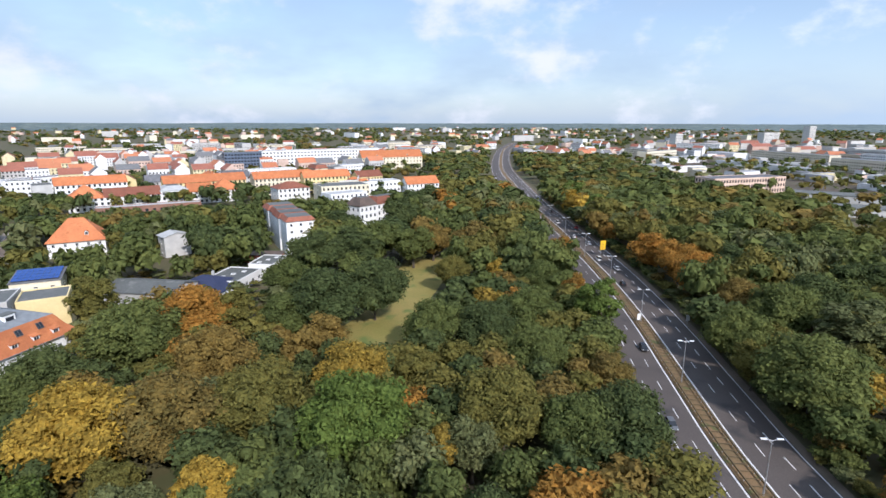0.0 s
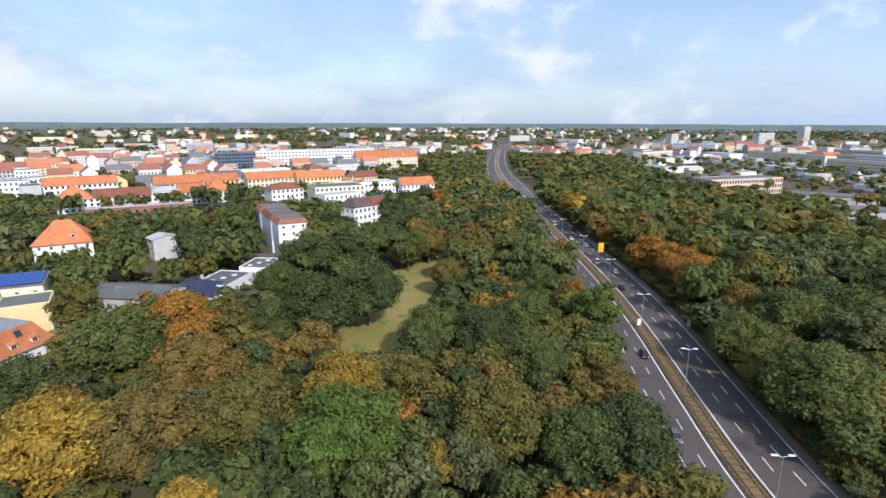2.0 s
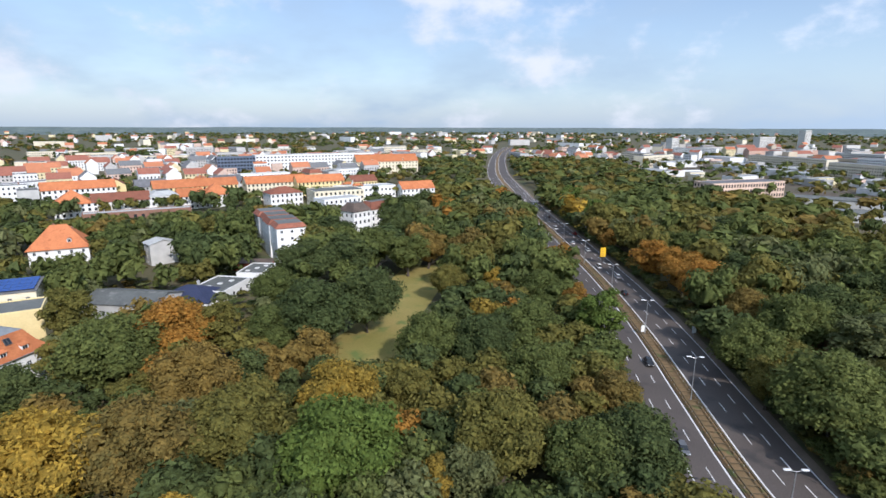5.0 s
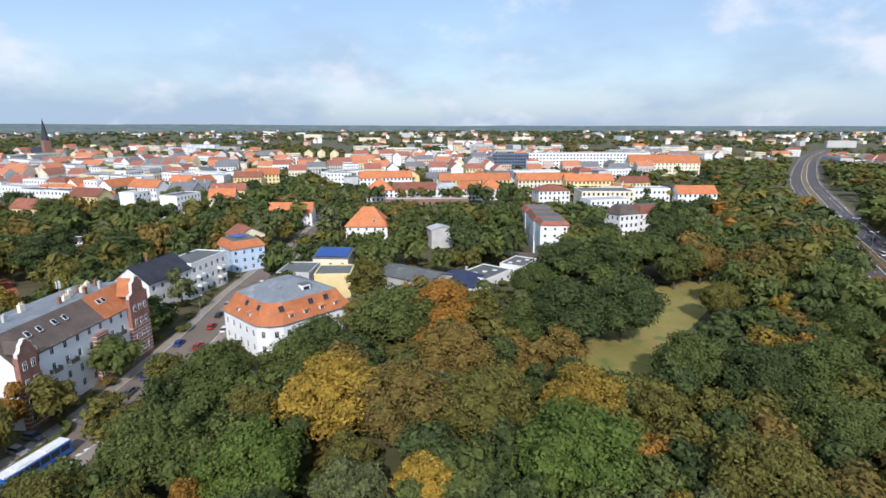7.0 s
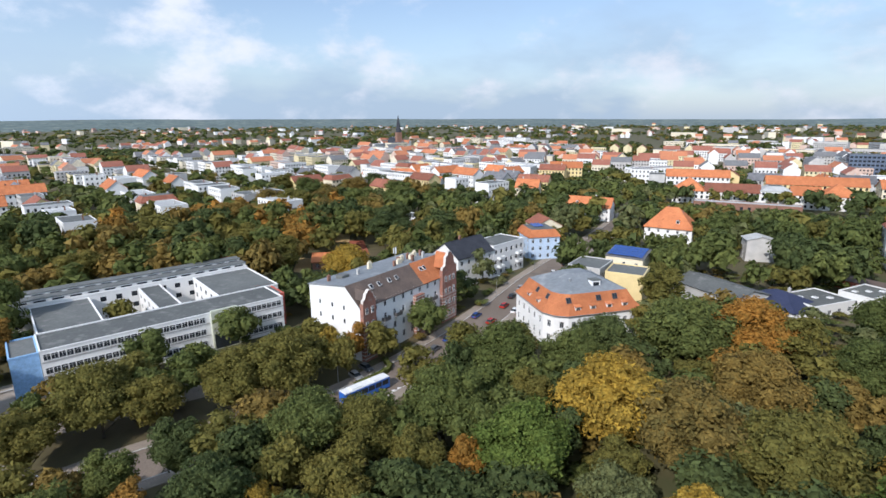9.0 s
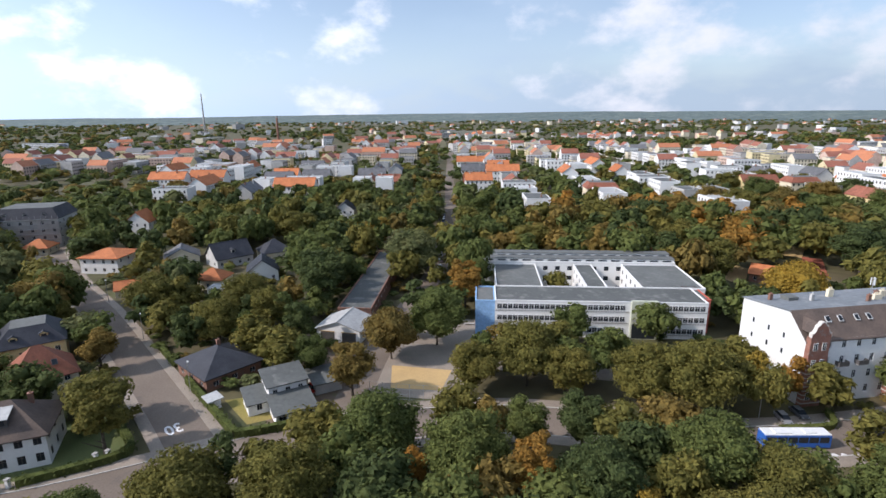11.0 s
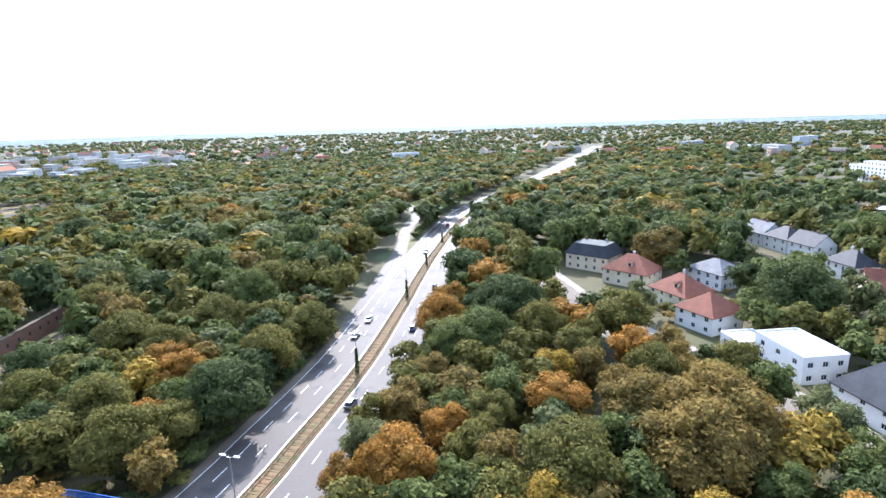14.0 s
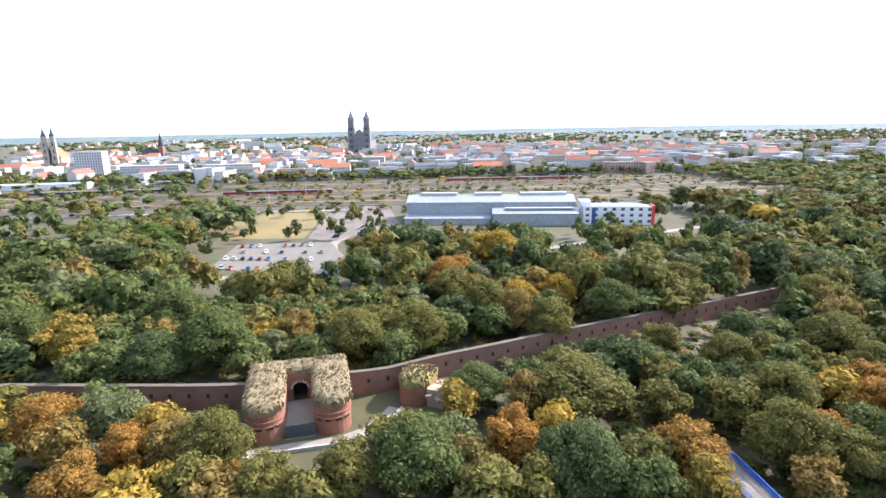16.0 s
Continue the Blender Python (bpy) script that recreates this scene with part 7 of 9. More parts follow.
FAR_HOUSES = []
for zone, (ang, pick) in enumerate(((33, (0, 1, 0, 3, 5, 2, 8, 4, 10, 9, 7)), (8, (3, 4, 10, 8, 2, 11, 4, 3, 7, 8, 4, 9, 0, 3, 11, 6)))):
    t = radians(ang)
    for row in range(-22, 23):
        v = row * (47 if zone else 52) + rnd.uniform(-14, 14)
        bend = rnd.uniform(-0.05, 0.05)
        u = -1000.0
        while u < 1000:
            k = rnd.choice((3, 4, 8, 5, 11, 10, 0, 7, 1, 2) if zone == 0 and math.hypot(u, v) < 470 else pick)
            w, d, proto = PROTO[k]
            u += w / 2 + (0.2 if rnd.random() < 0.74 else rnd.uniform(9, 30))
            for off in ((0,) if rnd.random() < 0.5 else (0, 16)):
                v1 = v + off + u * bend + rnd.uniform(-1.2, 1.2)
                x, y = u * math.cos(t) - v1 * math.sin(t), u * math.sin(t) + v1 * math.cos(t)
                yaw = math.degrees(math.atan2(-x, y)) % 360
                if (yaw < 46 or yaw > 355) != (zone == 0) or not wedge(x, y) or not free_of(x, y, 10) or near_line(x, y, SCHOOL_WAY)[0] < 12 or near_line(x, y, STREET)[0] < 16:
                    continue
                if rnd.random() < (0.3 if zone == 0 else 0.14):
                    continue
                r = math.hypot(x, y)
                turn = ang + (180 if off else 0) + (90 if rnd.random() < 0.38 else 0) + math.degrees(bend) + rnd.uniform(-2, 2)
                if r < 560 and placed[0] < 240:
                    o = copy_thing(proto, pose(x, y, 0, 0, 0, turn))
                    tagged(o, group="rows of town houses")
                    placed[0] += 1
                    FOOT.append((x, y, w / 2, d / 2, turn))
                else:
                    FAR_HOUSES.append((x, y, turn, w, d, k))
                    if r < 700:
                        FOOT.append((x, y, w / 2, d / 2, turn))
            u += w / 2
for _, _, o in PROTO:
    for c in (*o.children_recursive, o):
        bpy.data.objects.remove(c)

# clinic: long white block with a dark glazed end
house("clinic", front((-158, 655), 24, 150, 20), 24, 150, 20, 24, "flat", 24, WHITE, FELT, "long white clinic block with rows of windows", "clinic", floors=6, nx=36, ny=4, win=(2.2, 1.8), near=False)
house("clinic", front((-196, 636), 24, 42, 22), 24, 42, 22, 23, "flat", 23, mat("blue_grey_cladding", (0.10, 0.13, 0.18), (0.08, 0.10, 0.14), 0.2, 0.4), FELT, "dark glazed clinic block", "clinic", floors=6, nx=12, ny=5, win=(2.4, 1.8), near=False)
house("institute", front((-40, 660), 20, 80, 18), 20, 80, 18, 16, "gable", 24, CREAM, TILE_O, "cream institute with large orange roof and gables", "institute", floors=4, nx=18, ny=4, win=(1.4, 1.9), near=False, dormers=[(-20, -8, 17, 0), (20, -8, 17, 0)])
for x, y, t, w, d, e, rf, rz, wm, rm in ((-80, 408, 30, 24, 18, 11, "hip", 15, WHITE, TILE_R), (-40, 395, 22, 36, 24, 14, "flat", 14, CREAM, FELT), (-20, 425, 22, 46, 16, 13, "flat", 13, WHITE, FELT_L), (20, 430, 22, 28, 14, 11, "gable", 16, WHITE, TILE_O), (-8, 326, 45, 22, 13, 11, "mansard", 15, WHITE, TILE_R), (-20, 308, 45, 13, 12, 12, "mansard", 16.5, WHITE, TILE_B),
                                        (-60, 460, 25, 40, 14, 14, "gable", 19, YELLOW_W, TILE_O), (-150, 430, 30, 60, 14, 14, "gable", 19, YELLOW_W, TILE_O), (-95, 455, 30, 50, 14, 14, "gable", 19, CREAM, TILE_O), (-230, 420, 33, 46, 15, 14, "gable", 19, WHITE, TILE_O),
                                        (-428, 283, 36, 118, 15, 8.5, "gable", 13.5, WHITE, TILE_O), (-384, 246, 36, 52, 14, 8, "gable", 13, WHITE, TILE_O), (-300, 470, 66, 56, 15, 13, "flat", 13, WHITE, SLATE_G), (-352, 402, 40, 30, 16, 14, "gable", 19, YELLOW_W, TILE_O)):
    house("town_block", (x, y), t, w, d, e, rf, rz, wm, rm, "large old town building under tiled or flat roof", "town building", floors=max(2, int(e / 3.5)), nx=int(w / 3.2), ny=3, win=(1.4, 1.9), near=False, group="old town blocks")


# everything farther off: plain-bodied houses in one mesh
def stuff_mesh(name, verts, faces, index, mats, label, category, tint=None):
    me = bpy.data.meshes.new(name)
    me.from_pydata(verts, [], faces)
    for k in mats:
        me.materials.append(k)
    me.polygons.foreach_set("material_index", index)
    if tint is not None:
        at = me.color_attributes.new("tint", "FLOAT_COLOR", "POINT")
        at.data.foreach_set("color", np.array(tint, dtype=np.float32).ravel())
    return tagged(new(name, me), label, category, kind="stuff")


FARWALL = mat("far_plaster", (0.92, 0.92, 0.92), (0.8, 0.8, 0.8), 0.05, 0.9, tone=True)
FARROOF = mat("far_roofs", (0.95, 0.95, 0.95), (0.8, 0.8, 0.8), 0.1, 0.85, tone=True)
V, F, I, T = [], [], [], []
def far_house(x, y, turn, w, d, e, rz, wall_c, roof_c, windows=True):
    t = radians(turn); c, sn = math.cos(t), math.sin(t)
    P = lambda u, v, z: (x + u * c - v * sn, y + u * sn + v * c, z)
    def q(pts, slot, col):
        n = len(V)
        V.extend(P(*p) for p in pts); T.extend([(*col, 1)] * len(pts)); F.append(tuple(range(n, n + len(pts)))); I.append(slot)
    a, b = w / 2, d / 2
    for p0, p1 in (((-a, -b), (a, -b)), ((a, -b), (a, b)), ((a, b), (-a, b)), ((-a, b), (-a, -b))):
        q([(*p0, 0), (*p1, 0), (*p1, e), (*p0, e)], 0, wall_c)
    if rz > e:
        q([(-a, -b - .4, e - .3), (a, -b - .4, e - .3), (a, 0, rz), (-a, 0, rz)], 1, roof_c); q([(a, b + .4, e - .3), (-a, b + .4, e - .3), (-a, 0, rz), (a, 0, rz)], 1, roof_c)
        q([(a, -b, e), (a, b, e), (a, 0, rz)], 0, wall_c); q([(-a, b, e), (-a, -b, e), (-a, 0, rz)], 0, wall_c)
    else:
        q([(-a, -b, e), (a, -b, e), (a, b, e), (-a, b, e)], 1, roof_c)
    if windows:
        for side, y0 in ((-1, -b - .05), (1, b + .05)):
            for k in range(int(e / 3.3)):
                for i in range(int(w / 3)):
                    u = -a + (i + .5) * w / int(w / 3)
                    z = 1.3 + k * 3.3
                    pts = [(u - .65, y0, z), (u + .65, y0, z), (u + .65, y0, z + 1.7), (u - .65, y0, z + 1.7)]
                    q(pts if side < 0 else pts[::-1], 2, (1, 1, 1))


WC = [(0.8, 0.79, 0.76), (0.78, 0.77, 0.74), (0.72, 0.64, 0.48), (0.70, 0.60, 0.36), (0.5, 0.48, 0.45), (0.62, 0.45, 0.36)]
RC = {0: (0.48, 0.18, 0.085), 1: (0.42, 0.15, 0.07), 2: (0.30, 0.11, 0.07), 3: (0.16, 0.16, 0.16), 4: (0.14, 0.14, 0.14), 5: (0.34, 0.34, 0.33)}
KIND = {0: 0, 1: 1, 2: 2, 3: 4, 4: 4, 5: 0, 6: 0, 7: 2, 8: 5, 9: 2, 10: 3, 11: 5}
for x, y, turn, w, d, k in FAR_HOUSES:
    e = rnd.uniform(11, 16)
    far_house(x, y, turn, w, d, e, e + (5 if k not in (3, 4, 8, 11) else 0), rnd.choice(WC), RC[KIND[k]])
WAY_FAR = HIGHWAY[::12] + HIGHWAY[-1:]
for _ in range(4600):
    yaw, r = rnd.uniform(0, 360), 880 + 3300 * rnd.random() ** 1.5
    if 131 < yaw < 235 and rnd.random() < 0.8:
        continue
    if r > 1400 and rnd.random() < 0.6:
        continue
    if 0 <= yaw < 180 and rnd.random() < 0.25 and r > 1800:
        continue
    a = radians(yaw)
    x, y = -r * math.sin(a), r * math.cos(a)
    if noise.noise((x / 420, y / 420, 3)) < -0.12 or near_line(x, y, WAY_FAR)[0] < 30 or inside(x, y, FAR_FIELD):
        continue
    big = rnd.random() < 0.12
    w, d = (rnd.uniform(40, 90), rnd.uniform(12, 18)) if big else (rnd.uniform(12, 26), rnd.uniform(10, 13))
    e = rnd.choice((12, 14, 17, 22 if r > 1500 else 16)) if big else rnd.uniform(6, 15)
    flat_roof = big or rnd.random() < 0.3
    far_house(x, y, rnd.choice((8, 98, 33, 123)) + rnd.uniform(-6, 6), w, d, e, e if flat_roof else e + rnd.uniform(3.5, 5.5), rnd.choice((WC[0], WC[2], WC[4])) if big else rnd.choice(WC), RC[rnd.choice((3, 4, 4, 5) if flat_roof else (0, 0, 1, 2, 2, 3))], r < 1300)
# city east of the tracks and to the north-east
EC = [(0.60, 0.575, 0.53), (0.52, 0.48, 0.43), (0.58, 0.48, 0.35), (0.50, 0.42, 0.32), (0.42, 0.39, 0.36), (0.55, 0.36, 0.28)]
for _ in range(1350):
    yaw, r = rnd.uniform(222, 352), 680 + 900 * rnd.random() ** 1.3
    a = radians(yaw)
    x, y = -r * math.sin(a), r * math.cos(a)
    if x < 655 or (abs(x - 1330) < 80 and abs(y - 130) < 80):
        continue
    w, d = rnd.uniform(12, 44), rnd.uniform(11, 15)
    e = rnd.choice((7, 9, 11, 13, 14, 16, 18))
    pitched = rnd.random() < 0.13
    far_house(x, y, rnd.choice((0, 90)) + rnd.uniform(-10, 10), w, d, e, e + 5 if pitched else e, EC[rnd.choice((0, 0, 0, 1, 1, 2, 3, 4, 5))], RC[rnd.choice((1, 2, 2)) if pitched else rnd.choice((3, 4, 5))], r < 1050)
for x, y, w, e, turn in ((700, 640, 60, 26, 95), (690, 560, 90, 16, 95), (730, 420, 34, 38, 95), (700, 330, 70, 20, 95), (690, 230, 60, 20, 95), (760, 820, 110, 16, 100), (1100, 1350, 26, 48, 20), (950, 1300, 60, 32, 20), (1180, 1150, 30, 42, 30), (640, 1180, 22, 32, 20)):
    far_house(x, y, turn, w, 18, e, e, EC[0], RC[5], True)
# low sheds, canopies and station buildings among the tracks in the north-east
yard = random.Random(21)
for x, y, w, d, e, turn, c in ((470, 640, 150, 16, 7, 100, 0), (520, 700, 170, 12, 5, 100, 1), (560, 560, 120, 22, 16, 98, 2), (600, 760, 140, 20, 14, 98, 2), (420, 760, 60, 24, 8, 14, 1), (390, 560, 44, 18, 6, 20, 0), (330, 640, 52, 16, 6, 104, 1), (350, 860, 40, 26, 7, 10, 0), (450, 900, 90, 20, 10, 100, 0), (620, 420, 110, 14, 6, 96, 1), (640, 620, 90, 26, 18, 98, 3), (560, 860, 60, 30, 9, 100, 0), (500, 470, 80, 10, 5, 97, 1), (430, 430, 34, 12, 5, 97, 0)):
    far_house(x, y, turn, w, d, e, e + (1.5 if c == 1 else 0), WC[0] if c != 2 else WC[2], RC[5] if c < 2 else RC[3], c >= 2)
for _ in range(60):
    x, y = yard.uniform(300, 640), yard.uniform(430, 1000)
    if x > np.interp(y, (400, 580, 940), (290, 310, 380)):
        w = yard.uniform(10, 30)
        far_house(x, y, yard.choice((8, 98)) + yard.uniform(-5, 5), w, yard.uniform(8, 13), yard.uniform(3.5, 8), 0, yard.choice(WC), yard.choice((RC[3], RC[5], RC[2], RC[5])), False)
stuff_mesh("far_town", V, F, I, [FARWALL, FARROOF, GLASS], "far sprawl of white and red-roofed town houses", "town", T)

# ---- trees ----


def fronds(seed, n_lobe, n_card, card, radius, height, bottom, shape="round", ruffle=0.52):
    """Arrays of one crown: uneven lobes, each a dark core clothed in small folded leaf clumps. Metres, foot at 0."""
    g = np.random.default_rng(seed)
    mid, half = (height + bottom) / 2, (height - bottom) / 2
    C, R = [], []
    for i in range(n_lobe):
        v = g.normal(size=3); v /= np.linalg.norm(v)
        v[2] = v[2] * 0.9 + 0.12
        k = g.uniform(0.56, 0.80)
        c = np.array([v[0] * radius * k, v[1] * radius * k, mid + v[2] * half * k])
        r = radius * g.uniform(0.24, 0.40) * (1.0 if n_lobe > 20 else 1.3)
        if i == 0:
            c, r = np.array([0, 0, mid]), radius * 0.70
        if shape == "tall":
            r *= 0.8
        if shape == "cone":
            f = i / n_lobe
            a = i * 2.4
            rr = radius * (1 - f) * 0.62
            c = np.array([rr * math.cos(a), rr * math.sin(a), bottom + (height - bottom) * f]); r = radius * (0.42 * (1 - f) + 0.12)
        C.append(c); R.append(r)
    C, R = np.array(C), np.array(R)
    n_leaf = n_card * 2
    m = n_leaf * 2
    pick = g.choice(n_lobe, m, p=R ** 2 / (R ** 2).sum())
    d = g.normal(size=(m, 3)); d /= np.linalg.norm(d, axis=1)[:, None]
    d[:, 2] = np.where(d[:, 2] < -0.35, -d[:, 2], d[:, 2])
    squash = np.array([1, 1, 0.85])
    P = C[pick] + d * squash * (R[pick] * g.uniform(0.70, 1.18, m))[:, None]
    depth = np.min(np.linalg.norm((P[:, None] - C[None]) / squash, axis=2) / R[None], axis=1)
    order = np.argsort(-depth + g.uniform(0, 0.16, m))[:n_leaf]
    P, d = P[order], d[order]
    nrm = d + g.normal(size=P.shape) * ruffle + np.array([0, 0, 0.3]); nrm /= np.linalg.norm(nrm, axis=1)[:, None]
    a = np.cross(nrm, g.normal(size=P.shape)); a /= np.linalg.norm(a, axis=1)[:, None]
    b = np.cross(nrm, a)
    sz = card * 0.62 * g.uniform(0.55, 1.35, n_leaf)[:, None]
    q = np.stack([P + (a * math.cos(t) * k + b * math.sin(t)) * sz * g.uniform(0.8, 1.2, (n_leaf, 1)) - nrm * sz * dip for t, k, dip in ((0.0, 1.5, 0.25), (2.2, 1.0, 0.0), (4.08, 1.0, 0.0))], 1)
    V = q.reshape(-1, 3)
    F = np.arange(n_leaf * 3).reshape(-1, 3)
    # inner clumps behind the leaves
    iv = np.array([(1, 0, 0), (-1, 0, 0), (0, 1, 0), (0, -1, 0), (0, 0, 1), (0, 0, -1)], float)
    fi = np.array([(0, 2, 4), (2, 1, 4), (1, 3, 4), (3, 0, 4), (2, 0, 5), (1, 2, 5), (3, 1, 5), (0, 3, 5)])
    spin = g.normal(size=(n_lobe, 3, 3))
    spin = np.linalg.qr(spin)[0]
    spin[np.linalg.det(spin) < 0] *= -1
    core = (C[:, None] + np.einsum("nij,kj->nki", spin, iv) * squash * (R * 0.86)[:, None, None]).reshape(-1, 3)
    cf = (np.arange(n_lobe)[:, None, None] * 6 + fi[None] + len(V)).reshape(-1, 3)
    return np.concatenate([V, core]), np.concatenate([F, cf])


def wood_shape(seed, radius, height, bottom):
    """A tapered trunk with limbs reaching into the crown."""
    g = random.Random(seed)
    s = Shape()
    top = bottom + (height - bottom) * 0.55
    s.tube((0, 0, -0.3), (0.1, 0, bottom), 0.36, 0.26, 8); s.tube((0.1, 0, bottom), (0, 0.15, top), 0.26, 0.10, 7)
    for i in range(6):
        a = i * 1.05 + g.uniform(-0.3, 0.3)
        z = bottom * 0.8 + (top - bottom) * i / 7
        s.tube((0.05, 0, z), (radius * 0.62 * math.cos(a), radius * 0.62 * math.sin(a), z + radius * 0.55), 0.14, 0.04, 5)
    return s


def from_arrays(name, V, F, material, tone=None):
    me = bpy.data.meshes.new(name)
    me.vertices.add(len(V)); me.vertices.foreach_set("co", V.astype(np.float32).ravel())
    me.loops.add(len(F) * 3); me.loops.foreach_set("vertex_index", F.astype(np.int32).ravel())
    me.polygons.add(len(F)); me.polygons.foreach_set("loop_start", np.arange(0, len(F) * 3, 3, dtype=np.int32))
    me.update(calc_edges=True)
    me.validate()
    me.materials.append(material)
    if tone is not None:
        at = me.attributes.new("tone", "FLOAT", "POINT"); at.data.foreach_set("value", tone.astype(np.float32))
    return me


TEMPLATE = []     # crown mesh, trunk mesh, radius, height
for k, (lobes, cards, card, radius, height, bottom, shape) in enumerate(((34, 1900, 0.36, 5.2, 13.5, 1.4, "round"), (44, 2200, 0.37, 6.0, 14.0, 1.4, "round"), (30, 1600, 0.35, 4.2, 14.5, 1.5, "tall"), (26, 1300, 0.33, 3.0, 15.0, 1.6, "tall"),
                                                                        (26, 1500, 0.38, 5.0, 12.0, 2.0, "round"), (18, 1400, 0.36, 3.0, 14.0, 1.0, "cone"), (22, 1300, 0.30, 3.4, 8.5, 1.4, "round"), (56, 3400, 0.45, 8.0, 17.5, 1.3, "round"))):
    V0, F0 = fronds(100 + k, lobes, cards, card, radius, height, bottom, shape)
    TEMPLATE.append((from_arrays("crown", V0, F0, LEAF[0]), wood_shape(k, radius, height, bottom).mesh("trunk", [BARK]), radius, height))
LEAF_WORDS = ["green", "dark green", "olive green", "yellow autumn", "orange autumn", "brownish", "bright green", "grey-green", "dark red"]
SHAPE_WORDS = ["round-crowned tree", "broad spreading tree", "tall oval tree", "slender tall tree", "loose open tree", "conifer", "small garden tree", "large spreading tree"]


def tree(x, y, kind, colour, radius, height, turn):
    crown, trunk, r0, h0 = TEMPLATE[kind]
    t = thing("tree", pose(x, y, 0, 0, 0, turn), LEAF_WORDS[colour] + " " + SHAPE_WORDS[kind] + " in full leaf", "tree", "trees")
    t.scale = (radius / r0, radius / r0, height / h0)
    part("trunk", trunk, None, t)
    c = part("crown", crown, None, t)
    c.material_slots[0].link = "OBJECT"
    c.material_slots[0].material = LEAF[colour]
    return t


# trees that stand out, by leaf colour: x, y, crown radius, height
SPECIAL = {}
SPECIAL.setdefault(0, []).extend([(-61, 116, 11.5, 20, 1), (31, 73, 7.3, 15, 0), (9, 123, 8.3, 16, 1), (37, 130, 8.7, 16, 0), (31, 104, 8.0, 15, 0), (48, 161, 7.9, 15, 0), (7, 209, 9.7, 18, 0), (54, 260, 10.4, 18, 0), (-6, 219, 10.6, 19, 0), (-36, 168, 8.4, 16, 0), (-31, 133, 7.2, 15, 0), (104, 122, 9.7, 18, 1), (84, 129, 8.3, 16, 0), (84, 111, 8.2, 16, 0), (82, 84, 10.7, 19, 1), (88, 154, 5.5, 12, 0), (119, 208, 9.9, 18, 0), (154, 187, 10.0, 18, 0)])
SPECIAL.setdefault(0, []).extend([(178, 193, 10.8, 19, 0), (-73, 54, 8.4, 16, 0), (-83, 77, 8.4, 16, 0), (-72, 89, 8.0, 15, 0), (-81, 31, 8.0, 15, 1), (-316, 190, 11.5, 20, 0), (-132, -23, 8.3, 16, 0), (-110, -49, 4.7, 11, 0), (-139, -80, 8.5, 16, 0), (-80, -24, 7.6, 15, 0), (-76, -9, 7.4, 15, 1), (-88, 1, 4.5, 11, 0), (-276, -28, 10.8, 20, 2), (-374, 148, 11.5, 20, 0), (-294, 150, 11.5, 20, 0), (-226, 47, 7.5, 15, 0), (-334, -126, 9.9, 18, 0), (-337, -109, 11.4, 20, 0)])
SPECIAL.setdefault(0, []).extend([(-60, -48, 7.4, 15, 1), (-55, -62, 4.6, 11, 0), (-47, -76, 3.0, 9, 6), (-43, -87, 5.8, 13, 4), (-14, -114, 6.4, 14, 0), (-28, -77, 5.0, 12, 0), (-136, -109, 8.4, 16, 0), (-122, -80, 6.5, 14, 0), (16, -85, 4.3, 11, 0), (13, -72, 4.2, 11, 0), (32, -117, 7.0, 14, 0), (-8, -141, 8.8, 17, 4), (12, -133, 7.3, 15, 0), (3, -123, 6.2, 13, 0), (19, -196, 9.5, 17, 0), (7, -309, 11.5, 20, 0), (39, -227, 10.0, 18, 0), (73, -103, 7.2, 15, 0)])
SPECIAL.setdefault(0, []).extend([(105, -150, 9.3, 17, 0), (73, -123, 7.1, 14, 0), (105, -14, 7.3, 15, 0), (152, -23, 8.3, 16, 0), (167, -14, 8.2, 16, 0), (77, -64, 7.4, 15, 0), (73, -72, 5.3, 12, 0), (91, -72, 7.2, 15, 0), (120, -61, 5.8, 13, 0), (109, -72, 6.6, 14, 0), (25, -122, 8.5, 16, 0), (101, -100, 7.0, 14, 0), (104, -140, 9.2, 17, 0), (218, -247, 11.5, 20, 0), (328, -153, 10.1, 18, 0), (76, -1, 8.4, 16, 1), (74, 23, 5.4, 12, 0), (75, 10, 5.7, 13, 0)])
SPECIAL.setdefault(0, []).extend([(148, -59, 8.5, 16, 0), (128, 49, 9.7, 18, 0), (151, 69, 8.9, 17, 0), (227, -2, 8.4, 16, 0), (174, 44, 7.6, 15, 0), (175, 57, 7.3, 15, 0), (165, -88, 8.2, 16, 0), (194, -72, 7.7, 15, 0), (212, 93, 6.6, 14, 0), (186, 132, 11.0, 19, 0), (139, 104, 8.5, 16, 0), (138, -38, 7.1, 14, 0), (114, -102, 8.5, 16, 0)])
SPECIAL.setdefault(1, []).extend([(-71, 100, 8.3, 16, 0), (40, 75, 8.1, 16, 0), (22, 120, 8.5, 16, 0), (-31, 188, 11.5, 20, 1), (-17, 198, 11.4, 20, 0), (-21, 139, 11.5, 20, 1), (-7, 150, 11.2, 20, 1), (3, 269, 11.5, 20, 0), (23, 338, 11.5, 20, 0), (10, 312, 10.5, 20, 0), (-27, 252, 10.5, 19, 0), (73, 68, 9.3, 17, 1), (118, 129, 9.7, 18, 0), (142, 138, 10.5, 19, 0), (119, 166, 9.9, 18, 0), (123, 189, 10.3, 18, 0), (-99, 62, 5.7, 13, 0), (-117, 114, 6.2, 13, 0)])
